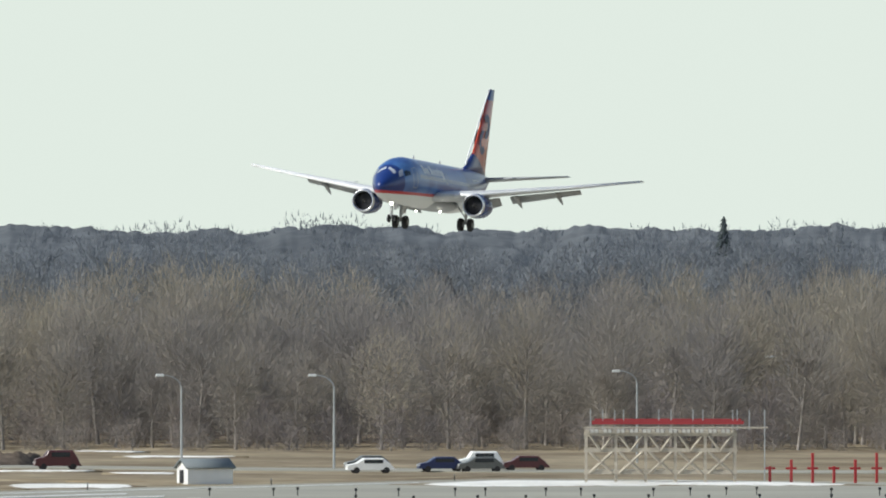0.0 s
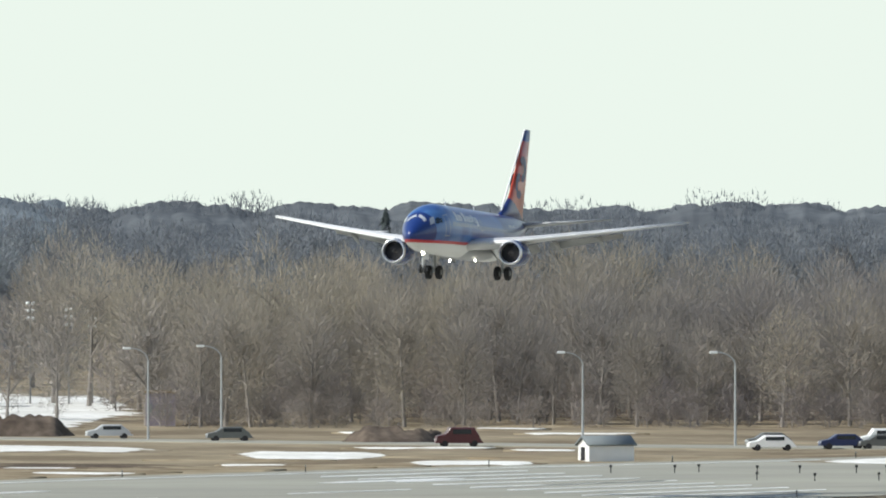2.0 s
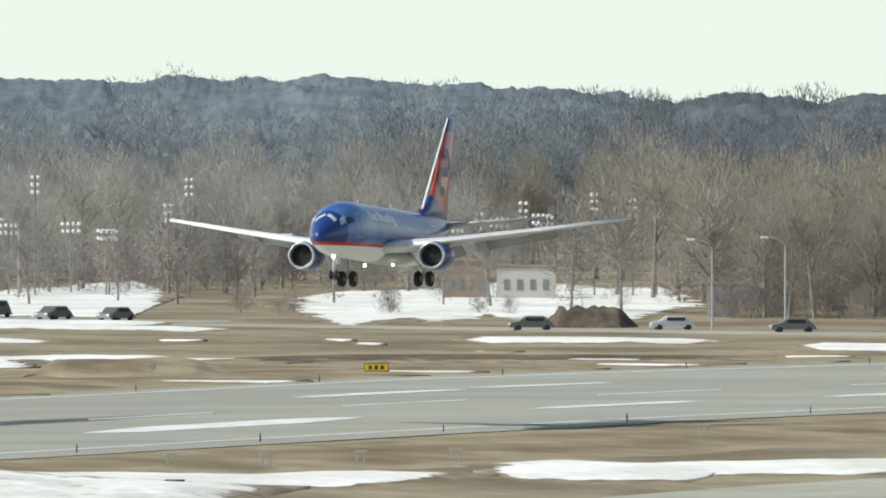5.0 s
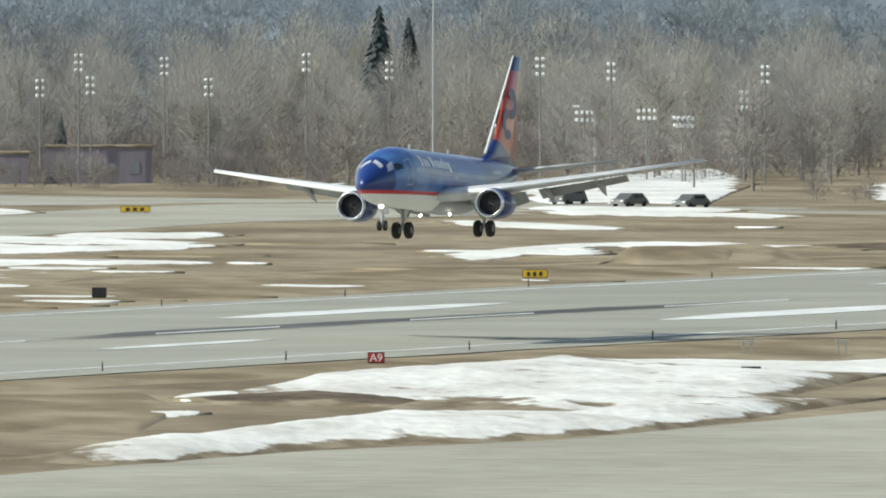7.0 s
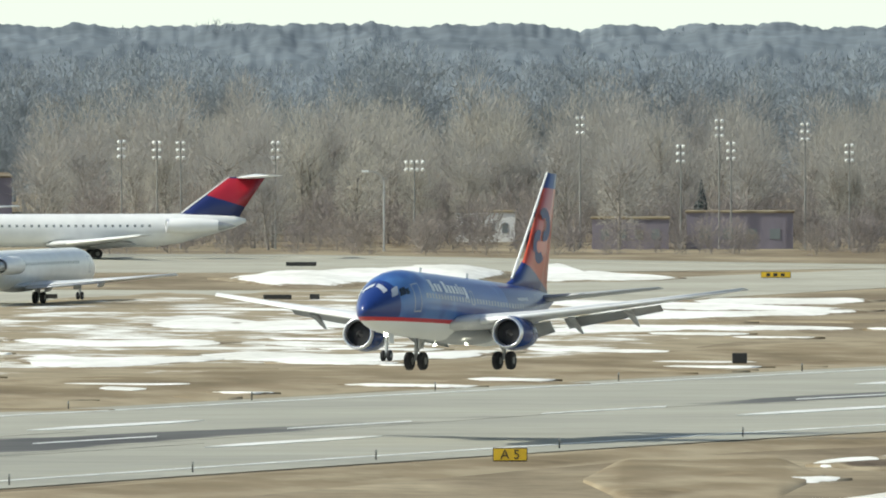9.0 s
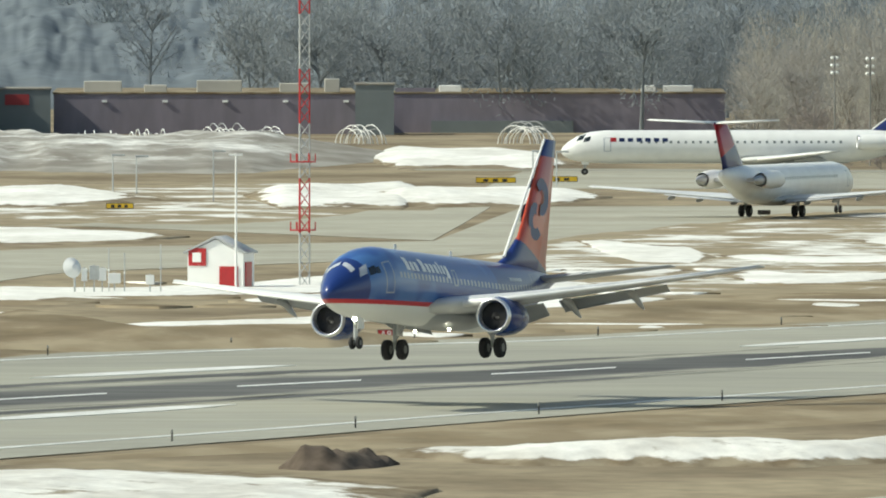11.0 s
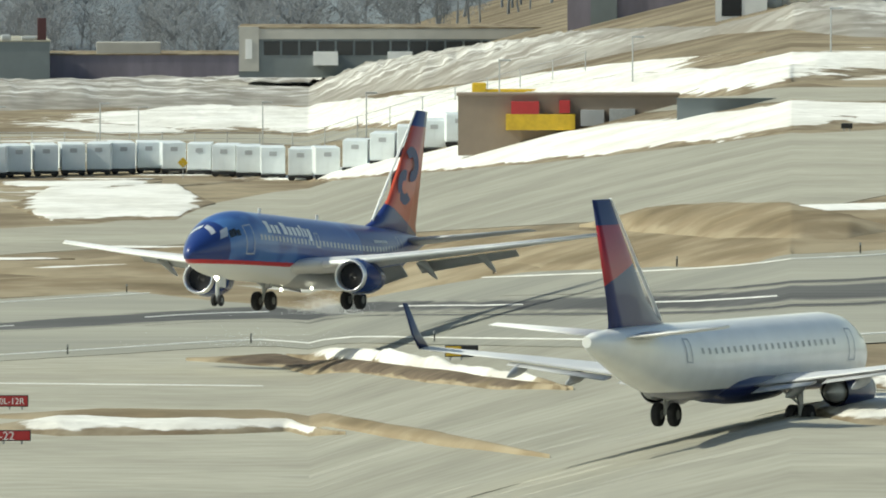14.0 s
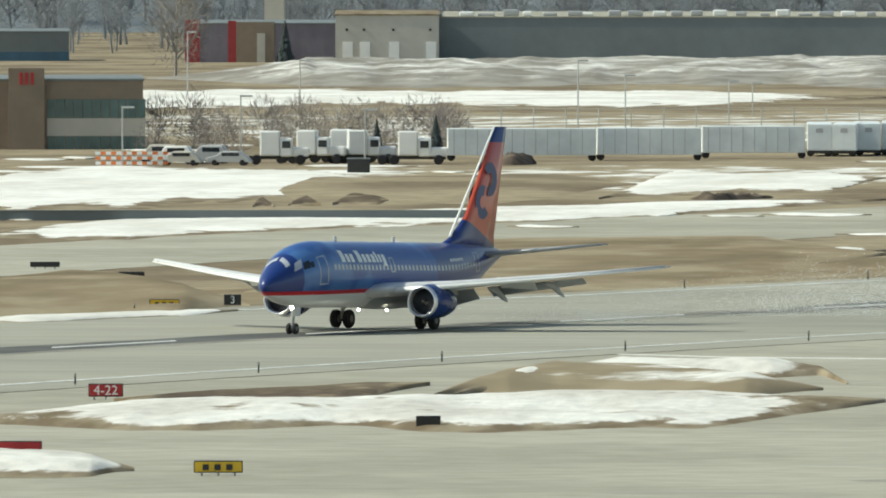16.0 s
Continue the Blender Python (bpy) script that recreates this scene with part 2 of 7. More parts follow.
M = {
    "grass": mat("dry_grass", TAN, 0.95, 0, 0.25, 0.22, 0.02, (0.19, 0.15, 0.10), 8, 10, (2, 1, 1)),
    "verge": patchy("brown_verge", BROWN, TAN, (0.25, 0.20, 0.13), 24, 0.95, 0.8, 0.9, 0.3, 0.03, (3, 1, 1), (0.22, 0.172, 0.108)),
    "dirt": patchy("bare_soil", (0.105, 0.08, 0.058), TAN, BROWN, 12, 0.95, 1.2, 0.6, 0.35, 0.1, (3, 1, 1), (0.16, 0.125, 0.09)),
    "concrete": mat("old_concrete", PALE, 0.85, 0, 0.13, 0.35, 0, (0.34, 0.325, 0.265), 9, 9),
    "runway": mat("worn_asphalt", TAR, 0.85, 0, 0.10, 0.3, 0, (0.305, 0.30, 0.255), 9, 8, stretch=(0.4, 1, 1)),
    "rubber": patchy("rubber_marks", (0.09, 0.09, 0.09), TAR, (0.25, 0.245, 0.21), 16, 0.8, 1.7, 1.1, 0.25, 0, (0.3, 1, 1), (0.135, 0.135, 0.13)),
    "line": mat("white_line_paint", (0.75, 0.75, 0.72), 0.7, 0, 0.12, 1.2, 0, (0.6, 0.6, 0.57), 6),
    "snow": patchy("old_snow", (0.83, 0.82, 0.775), (0.17, 0.13, 0.082), (0.29, 0.245, 0.17), 14, 0.8, 1.75, 0.30, 0.12, 0.15, (3, 1, 1), (0.68, 0.665, 0.61)),
    "grit": patchy("dirty_snow", (0.74, 0.73, 0.69), (0.23, 0.21, 0.18), (0.33, 0.315, 0.28), 30, 0.85, 0.55, 0.9, 0.25, 0.2, (3, 1, 3), (0.56, 0.55, 0.51)),
    "white": mat("white_paint", WHITE, 0.35, 0, 0.05, 0.7),
    "grey": mat("grey_paint", (0.42, 0.43, 0.44), 0.45, 0, 0.08, 0.7),
    "steel": mat("bare_metal", (0.80, 0.80, 0.80), 0.3, 0.8, 0.06, 2),
    "galv": mat("galvanised_steel", (0.46, 0.47, 0.47), 0.5, 0.5, 0.12, 3),
    "tyre": mat("tyre_rubber", (0.02, 0.02, 0.022), 0.85, 0, 0.2, 4),
    # near-black, painted shade for intakes and openings; also plain black fittings
    "dark": mat("recess_shade_and_black", (0.015, 0.015, 0.018), 0.6, 0, 0.2, 3),
    "glass": mat("dark_glass", (0.02, 0.025, 0.03), 0.08, 0, 0.1, 2),
    # window glass whose greenish reflection is put into the base colour
    "teal_sheen": mat("teal_sheen_glass", (0.10, 0.165, 0.165), 0.15, 0, 0.2, 0.8),
    # pale tone: a reflection painted into cockpit panes; also cabin panes and door outlines
    "pale_glass": mat("pale_sheen_and_trim", (0.5, 0.53, 0.58), 0.2, 0, 0.1, 2),
    "deep": mat("navy_paint", (0.012, 0.022, 0.085), 0.3, 0, 0.1, 0.8),
    "red": mat("red_paint", (0.42, 0.02, 0.025), 0.4, 0, 0.12, 2),
    "maroon": mat("maroon_paint", (0.075, 0.018, 0.022), 0.3, 0, 0.12, 2),
    "brick_red": mat("red_cladding", (0.33, 0.035, 0.04), 0.6, 0, 0.12, 0.5),
    "orange": mat("orange_paint", (0.75, 0.2, 0.05), 0.5, 0, 0.12, 2),
    "yellow": mat("yellow_paint", (0.66, 0.43, 0.02), 0.45, 0, 0.15, 2),
    "black": mat("black_paint", (0.02, 0.02, 0.02), 0.5, 0, 0.2, 2),
    # plum walls, their colour lifted towards the distance haze
    "plum": mat("plum_cladding", (0.225, 0.20, 0.24), 0.6, 0, 0.14, 0.6, 0, None, 8, stretch=(1, 1, 0.3)),
    "navy_wall": mat("blue_steel_cladding", (0.045, 0.115, 0.185), 0.5, 0, 0.15, 0.6, 0, None, 6, stretch=(1, 1, 0.2)),
    # grey walls, paler and bluer in colour to imitate distance haze
    "grey_wall": mat("grey_cladding", (0.175, 0.20, 0.205), 0.7, 0, 0.08, 0.4, 0, None, 8),
    "pale_wall": mat("pale_cladding", (0.5, 0.48, 0.43), 0.7, 0, 0.08, 0.4),
    "beige_wall": mat("tan_panels", (0.26, 0.205, 0.155), 0.75, 0, 0.1, 0.5),
    "trailer": mat("trailer_sheet", (0.80, 0.84, 0.85), 0.45, 0, 0.1, 0.6, 0, (0.66, 0.71, 0.73), 5),
    "timber": mat("weathered_timber", (0.46, 0.41, 0.33), 0.8, 0, 0.2, 2),
    "bark": mat("grey_bark", (0.325, 0.295, 0.265), 0.95, 0, 0.25, 1.5),
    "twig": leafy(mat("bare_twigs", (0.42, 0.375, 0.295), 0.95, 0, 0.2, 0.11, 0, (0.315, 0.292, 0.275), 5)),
    # far woods and ridges: blue-grey distance haze is mixed into the base colours
    "thicket": mat("hazed_far_thicket", (0.17, 0.197, 0.217), 0.95, 0, 0.2, 0.12, 0, (0.14, 0.163, 0.182), 5, 8),
    "twig_far": leafy(mat("hazed_far_twigs", (0.32, 0.35, 0.365), 0.95, 0, 0.2, 0.06, 0, (0.265, 0.29, 0.31), 5)),
    "thicket_near": mat("hazed_near_thicket", (0.135, 0.147, 0.157), 0.95, 0, 0.25, 0.12, 0, (0.10, 0.11, 0.12), 5, 8),
    "twig_dark": leafy(mat("hazed_dark_twigs", (0.25, 0.268, 0.288), 0.95, 0, 0.2, 0.06, 0, (0.195, 0.21, 0.23), 5)),
    "scrub": leafy(mat("brown_scrub", (0.36, 0.32, 0.285), 0.95, 0, 0.25, 0.2, 0, (0.28, 0.252, 0.245), 5)),
    "heap": mat("dug_soil", (0.095, 0.075, 0.06), 0.95, 0, 0.4, 0.9, 0.15, (0.15, 0.12, 0.095), 5),
    # a paler, greyer copy of the twigs that stands in for haze
    "twig_park": leafy(mat("hazed_park_twigs", (0.50, 0.475, 0.41), 0.95, 0, 0.2, 0.11, 0, (0.40, 0.385, 0.365), 5)),
    "thin_snow": patchy("thin_snow", (0.80, 0.79, 0.745), (0.25, 0.205, 0.135), TAN, 18, 0.85, 0.40, 0.5, 0.12, 0.05, (2, 1, 1), (0.66, 0.65, 0.60)),
    "wing_paint": mat("pale_grey_wing_paint", (0.62, 0.63, 0.64), 0.4, 0, 0.08, 0.7),
    # twigs at the greatest range, again with haze in the colour
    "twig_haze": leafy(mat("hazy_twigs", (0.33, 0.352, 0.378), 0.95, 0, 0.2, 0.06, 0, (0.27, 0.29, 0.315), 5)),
    "fin_blue": mat("fin_mark_blue", (0.022, 0.045, 0.17), 0.35, 0, 0.08, 0.8),
    "bank_snow": patchy("ploughed_snow", (0.78, 0.77, 0.72), (0.17, 0.13, 0.082), (0.29, 0.245, 0.17), 12, 0.8, 1.3, 0.45, 0.14, 0.2, (3, 1, 1), (0.60, 0.58, 0.53)),
    # dark car paint, lightened in colour to stand for haze over the road
    "graphite": mat("hazed_dark_paint", (0.105, 0.11, 0.105), 0.35, 0, 0.1, 2),
    "dull_pole": mat("dull_grey_pole", (0.25, 0.25, 0.24), 0.7, 0.2, 0.15, 2),
    # needle green with some distance haze added to the colour
    "needle": mat("spruce_needles", (0.05, 0.066, 0.066), 0.9, 0, 0.3, 1.5),
    "lamp": mat("landing_light", (1.0, 0.93, 0.75), 0.3, 0, 0.0, 1, glow=14.0),
    "lamp_glass": mat("lamp_lens", (0.85, 0.86, 0.84), 0.2, 0, 0.1, 2),
}
# rough ground hardly shines, even at a grazing look
for key in ("grass", "verge", "dirt", "heap", "concrete", "runway", "rubber", "line", "snow", "bank_snow", "grit", "thin_snow", "thicket", "thicket_near"):
    M[key].node_tree.nodes["Principled BSDF"].inputs["Specular IOR Level"].default_value = 0.08
# smoke flecks let light through
M["smoke"] = bpy.data.materials.new("tyre_smoke")
M["smoke"].use_nodes = True
sn = M["smoke"].node_tree
veil, lit, both = sn.nodes.new("ShaderNodeBsdfTranslucent"), sn.nodes.new("ShaderNodeBsdfDiffuse"), sn.nodes.new("ShaderNodeMixShader")
for node in (veil, lit):
    node.inputs["Color"].default_value = (0.93, 0.94, 0.95, 1)
sn.links.new(veil.outputs[0], both.inputs[1])
sn.links.new(lit.outputs[0], both.inputs[2])
sn.links.new(both.outputs[0], sn.nodes["Material Output"].inputs[0])
M["body"] = painted("blue_fuselage_paint", [("Z", -3, 2.31, 0.0227, (0.8, 0.8, 0.77)), ("Z", 2.31, 2.54, 0.0227, RED),
                                            ("X", -40, -3.5, 0, (0.018, 0.045, 0.19)), ("X", 13.9, 30, 0, DEEP),
                                            ("Z", -3, 2.31, 0.0227, (0.8, 0.8, 0.77)), ("Z", 2.31, 2.54, 0.0227, RED)], BLUE, 0.33, 0.25, (0.065, 0.165, 0.40))
M["fin"] = painted("orange_fin_paint", [("Z", -5, 10.4, -0.35, (0.016, 0.036, 0.17)), ("Z", 11.45, 14, 0, DEEP)], ORANGE, 0.35, 0.2)
M["jet_body"] = painted("white_fuselage_paint", [("Z", -1, 1.75, 0, (0.012, 0.022, 0.085))], WHITE, 0.3, 0.3)
M["jet_fin"] = painted("red_navy_fin_paint", [("Z", 8.7, 14, 0, (0.02, 0.03, 0.11)), ("Z", 2.5, 10.6, -0.30, (0.012, 0.022, 0.11))], (0.36, 0.015, 0.03), 0.35, 0.2)
M["md_body"] = painted("white_airliner_paint", [("Z", -1, 1.2, 0, (0.5, 0.51, 0.53))], WHITE, 0.35, 0.2)


# ---- shapes ----
def part(name, bm, material, parent=None, label=""):
    me = bpy.data.meshes.new(name)
    bm.to_mesh(me)
    bm.free()
    me.materials.append(M[material] if isinstance(material, str) else material)
    ob = new(name, me)
    if parent:
        ob.parent = parent
    if label:
        ob["label"] = label
    return ob


def thing(name, m, label, category, group="", kind=""):
    ob = new(name)
    ob.matrix_basis = m
    return tagged(ob, label, category, group, kind)


def lie(x, y):
    """The height of the ground: level, but falling gently away on the bearings to the left."""
    f = (SLOPE_FROM - math.degrees(math.atan2(x, y))) / (SLOPE_FROM - SLOPE_FULL)
    f = min(max(f, 0.0), 1.0)
    return -math.hypot(x, y) * 0.007733 * (1 - math.sqrt(1 - 0.517 * f)) / 0.305 if y > 0 else 0.0


SLOPE_FROM, SLOPE_FULL = -0.213, -1.844


def place(b, r, z=0.0):
    x, y = r * math.sin(radians(b)), r * math.cos(radians(b))
    return Vector((x, y, z + lie(x, y)))


def spot(x, y, turn=0.0, z=0.0):
    return pose(x, y, z + lie(x, y), 0, 0, turn)


def box(bm, x0, x1, y0, y1, z0, z1, bevel=0.0):
    r = bmesh.ops.create_cube(bm, size=1)
    bmesh.ops.scale(bm, vec=(x1 - x0, y1 - y0, z1 - z0), verts=r["verts"])
    bmesh.ops.translate(bm, vec=((x0 + x1) / 2, (y0 + y1) / 2, (z0 + z1) / 2), verts=r["verts"])
    if bevel:
        edges = list({e for v in r["verts"] for e in v.link_edges})
        bmesh.ops.bevel(bm, geom=edges, offset=bevel, segments=2, affect="EDGES", profile=0.5)
    return bm


def rod(bm, a, b, r0, r1=None, n=8):
    a, b = Vector(a), Vector(b)
    d = b - a
    m = Matrix.Translation((a + b) / 2) @ d.to_track_quat("Z", "Y").to_matrix().to_4x4()
    bmesh.ops.create_cone(bm, cap_ends=True, segments=n, radius1=r0, radius2=r0 if r1 is None else r1, depth=d.length, matrix=m)
    return bm


def disc_y(bm, c, r, w, n=20):
    """A wheel-like drum about the y axis, with rounded shoulders."""
    prof = [(-w / 2, r * 0.55), (-w / 2, r * 0.86), (-w * 0.36, r * 0.97), (-w * 0.15, r), (w * 0.15, r), (w * 0.36, r * 0.97), (w / 2, r * 0.86), (w / 2, r * 0.55)]
    rings = [[bm.verts.new((c[0] + q * math.cos(2 * math.pi * k / n), c[1] + y, c[2] + q * math.sin(2 * math.pi * k / n))) for k in range(n)] for y, q in prof]
    for p, q in zip(rings, rings[1:]):
        for k in range(n):
            bm.faces.new((p[k], p[(k + 1) % n], q[(k + 1) % n], q[k]))
    bm.faces.new(rings[0]), bm.faces.new(rings[-1][::-1])
    return bm


def loft(bm, rings, cap=True):
    vs = [[bm.verts.new(p) for p in r] for r in rings]
    n = len(vs[0])
    for p, q in zip(vs, vs[1:]):
        for k in range(n):
            f = bm.faces.new((p[k], p[(k + 1) % n], q[(k + 1) % n], q[k]))
            f.smooth = True
    if cap:
        bm.faces.new(vs[0][::-1]), bm.faces.new(vs[-1])
    bmesh.ops.recalc_face_normals(bm, faces=bm.faces)
    return bm


def spin_x(bm, prof, cx, cy, cz, n=28, flat=0.0):
    """A body of revolution about the x axis from (x, radius) pairs; flat squashes its underside."""
    rings = []
    for x, r in prof:
        rings.append([(cx + x, cy + r * math.cos(2 * math.pi * k / n),
                       cz + r * math.sin(2 * math.pi * k / n) * (1 - flat if math.sin(2 * math.pi * k / n) < 0 else 1)) for k in range(n)])
    return loft(bm, rings, False)


FOIL = [(1.0, 0.0), (0.75, 0.42), (0.45, 0.78), (0.22, 0.92), (0.08, 0.66), (0.0, 0.0), (0.08, -0.42), (0.22, -0.55), (0.45, -0.5), (0.75, -0.25)]


def wing(bm, sections, thick=0.12, upright=False):
    """sections: (span, leading edge x, chord, height)."""
    rings = []
    for y, le, c, z in sections:
        ring = []
        for u, h in FOIL:
            h *= c * thick * 0.62
            ring.append((le - u * c, h, z) if upright else (le - u * c, y, z + h))
        rings.append(ring)
    return loft(bm, rings)


def hull(stations, s):
    """Radius across, height centre and half height of the fuselage at s metres behind the nose."""
    for (a, ra, za), (b, rb, zb) in zip(stations, stations[1:]):
        if a <= s <= b:
            f = (s - a) / (b - a)
            return ra + f * (rb - ra), za + f * (zb - za)
    return stations[-1][1:]


def on_hull(spec, s, angle, lift=0.012):
    r, zc = hull(spec["hull"], s)
    a = radians(angle)
    return Vector((spec["nose"] - s, (r + lift) * math.cos(a), zc + (r * spec["tall"] + lift) * math.sin(a)))


def patch(bm, spec, s0, s1, a0, a1, nu=3, nv=3, lift=0.012, skew=0.0):
    """A panel that lies on the fuselage between two stations and two angles (0 is port, 90 the crown)."""
    g = [[bm.verts.new(on_hull(spec, s0 + (s1 - s0) * i / nu + skew * j / nv, a0 + (a1 - a0) * j / nv, lift)) for j in range(nv + 1)] for i in range(nu + 1)]
    for i in range(nu):
        for j in range(nv):
            f = bm.faces.new((g[i][j], g[i + 1][j], g[i + 1][j + 1], g[i][j + 1]))
            f.smooth = True
    return bm


# ---- ground ----
bm = bmesh.new()
RING = [0.5, 150, 300] + [400 + 100 * k for k in range(16)] + [2100, 2300, 2600, 3000, 3500, 4200, 4950]
TURNS = [-180, -150, -120, -90, -70, -50, -35, -25, -18] + [-14 + 0.5 * k for k in range(23)] + [-2.5 + 0.1 * k for k in range(31)] + [1 + 0.5 * k for k in range(34)] + [20, 25, 35, 50, 70, 90, 120, 150]
TURNS = sorted(TURNS + [SLOPE_FROM, SLOPE_FULL])
fan = [[bm.verts.new(place(b, r)) for b in TURNS] for r in RING]
for p, q in zip(fan, fan[1:]):
    for k in range(len(TURNS)):
        bm.faces.new((p[k], p[(k + 1) % len(TURNS)], q[(k + 1) % len(TURNS)], q[k]))
bm.faces.new(fan[0])
bmesh.ops.recalc_face_normals(bm, faces=bm.faces)
for f in bm.faces:
    if f.normal.z < 0:
        f.normal_flip()
GROUND = part("ground", bm, "grass")
tagged(GROUND, "dry tan winter grass of an airfield", "ground", kind="structure")


def level_light(ob):
    """Smooth the ground's facets: its broad sheets take the light as one surface."""
    ob.data.polygons.foreach_set("use_smooth", [True] * len(ob.data.polygons))
    ob.data.normals_split_custom_set_from_vertices([(0.0, 0.0, 1.0)] * len(ob.data.vertices))
    return ob


def strip_mesh(rows, z, step=0.06, ragged=0.0, height=0.0, seed=0, across=2, rough=0.0):
    """A band of ground from (bearing, near, far) rows: ragged edges, a swelling middle, a rough top."""
    b0, b1 = rows[0][0], rows[-1][0]
    if across == 2:
        across = max(2, min(12, int(max(r[2] - r[1] for r in rows) / 45)))
        step = min(step, 0.1)
    n = max(6, min(260, int((b1 - b0) / step)))
    bs, ns, fs = (np.array([r[k] for r in rows]) for k in range(3))
    bm = bmesh.new()
    cover = bm.verts.layers.float.new("cover")
    grid = []
    flat = not (ragged and height)
    steps = sorted([i / n for i in range(n + 1)] + [(q - b0) / (b1 - b0) for q in (SLOPE_FROM, SLOPE_FULL) if b0 < q < b1])
    n = len(steps) - 1
    for i, along in enumerate(steps):
        b = b0 + (b1 - b0) * along
        lo, hi = float(np.interp(b, bs, ns)), float(np.interp(b, bs, fs))
        deep = max(hi - lo, 0.5)
        taper = min(1.0, 0.02 + 5.0 * min(i, n - i) / n) if ragged else 1.0
        mid = (lo + hi) / 2
        col = []
        for j in range(across + 1):
            v = j / across
            px = mid * math.sin(radians(b))
            e = deep * ragged * (noise.noise((px * 0.045, v * 1.6 + seed * 3.7, seed)) + 0.6 * noise.noise((px * 0.16, v * 2.5, seed + 9.0)) + 0.15 * noise.noise((px * 0.5, v * 4, seed + 2.0)) + 0.07 * noise.noise((px * 1.3, v * 5, seed + 6.0)))
            r = mid + (lo + deep * v - mid + e) * taper
            top = math.sin(math.pi * v) ** 1.1 * taper
            px, py = r * math.sin(radians(b)), r
            bumpy = 1 + rough * 1.5 * noise.noise((px * 0.05, py * 0.03, seed + 4.0)) + rough * 0.45 * noise.noise((px * 0.22, py * 0.10, seed + 5.0)) + rough * 0.16 * noise.noise((px * 0.8, py * 0.3, seed + 8.0)) + (0.5 * noise.noise((px * 1.5, py * 0.6, seed)) if rough > 1 else 0.0)
            if flat and j == 0:
                col.append(bm.verts.new(place(b, r, z - 0.4)))
            col.append(bm.verts.new(place(b, r, z * (min(1.0, 1.6 * math.sin(math.pi * v)) if ragged and height and 0 < j < across else 1.0) + (height * top * max(bumpy, 0.05) if 0 < j < across else (-0.02 - z if ragged and height else 0)))))
            col[-1][cover] = min(1.0, 1.8 * math.sin(math.pi * v)) * min(1.0, 6.0 * min(i, n - i) / n)
        grid.append(col)
    for p, q in zip(grid, grid[1:]):
        for j in range(len(p) - 1):
            f = bm.faces.new((p[j + 1], q[j + 1], q[j], p[j]))
            f.smooth = not flat
            f.normal_update()
            if f.normal.z < -0.001:
                f.normal_flip()
    return bm


level_light(GROUND)
# pavements: the parallel taxiways beyond the runway, the near taxiway and the apron
PAVED = [
    ("taxiway_far", [(-6.59, 1153, 1249), (-6.01, 1180, 1292), (-4.49, 1281, 1388), (-3.34, 1317, 1444), (-2.52, 1382, 1505), (-2.34, 1394, 1562), (-2.15, 1407, 1624), (-1.97, 1419, 1690), (-1.79, 1405, 1729), (-1.56, 1328, 1626), (-1.31, 1260, 1536), (-1.05, 1201, 1456), (-0.78, 1145, 1399), (-0.49, 1095, 1349), (-0.18, 1055, 1311), (1.30, 1295, 1401), (2.58, 1356, 1434), (2.87, 1387, 1621), (3.63, 1413, 1628), (4.59, 1314, 1621), (5.42, 1523, 1677), (6.50, 1640, 1770), (7.6, 1700, 1760), (8.4, 1728, 1738)]),
    ("taxiway_outer", [(-3.09, 2098, 2203), (-2.90, 2098, 2203), (-2.72, 2098, 2203), (-2.53, 2098, 2203), (-2.35, 2098, 2203), (-2.16, 2098, 2203), (-1.97, 2098, 2203), (-1.79, 2060, 2163), (-1.59, 1945, 2042), (-1.39, 1842, 1935), (-1.18, 1750, 1838), (-0.95, 1667, 1750), (-0.72, 1591, 1670), (-0.47, 1521, 1598), (-0.21, 1458, 1532), (0.05, 1458, 1532), (1.30, 1515, 1599), (2.58, 1434, 1599), (2.87, 1741, 1881), (5.29, 1741, 1849), (6.50, 1772, 1800), (7.0, 1780, 1788)]),
    ("taxiway_near", [(-12.00, 300, 737), (-6.59, 300, 887), (-6.01, 300, 897), (-4.49, 300, 949), (-3.34, 300, 995), (-2.52, 300, 1029), (-2.32, 300, 1039), (-2.12, 300, 1050), (-1.93, 300, 1060), (-1.73, 300, 1032), (-1.52, 300, 981), (-1.29, 300, 936), (-1.05, 300, 896), (-0.78, 300, 858), (-0.49, 300, 824), (-0.38, 300, 810), (-0.18, 300, 798), (-0.11, 300, 763), (0.15, 300, 740), (0.73, 300, 692), (1.30, 300, 691), (2.58, 300, 713), (5.67, 300, 828), (6.74, 300, 870), (7.58, 300, 889), (8.67, 300, 949), (10.11, 300, 1033), (12.14, 300, 1126)]),
]
for name, rows in PAVED:
    tagged(level_light(part(name, strip_mesh(rows, 0.03, 0.2), "concrete")), "pale worn concrete taxiway", "taxiway", kind="structure")

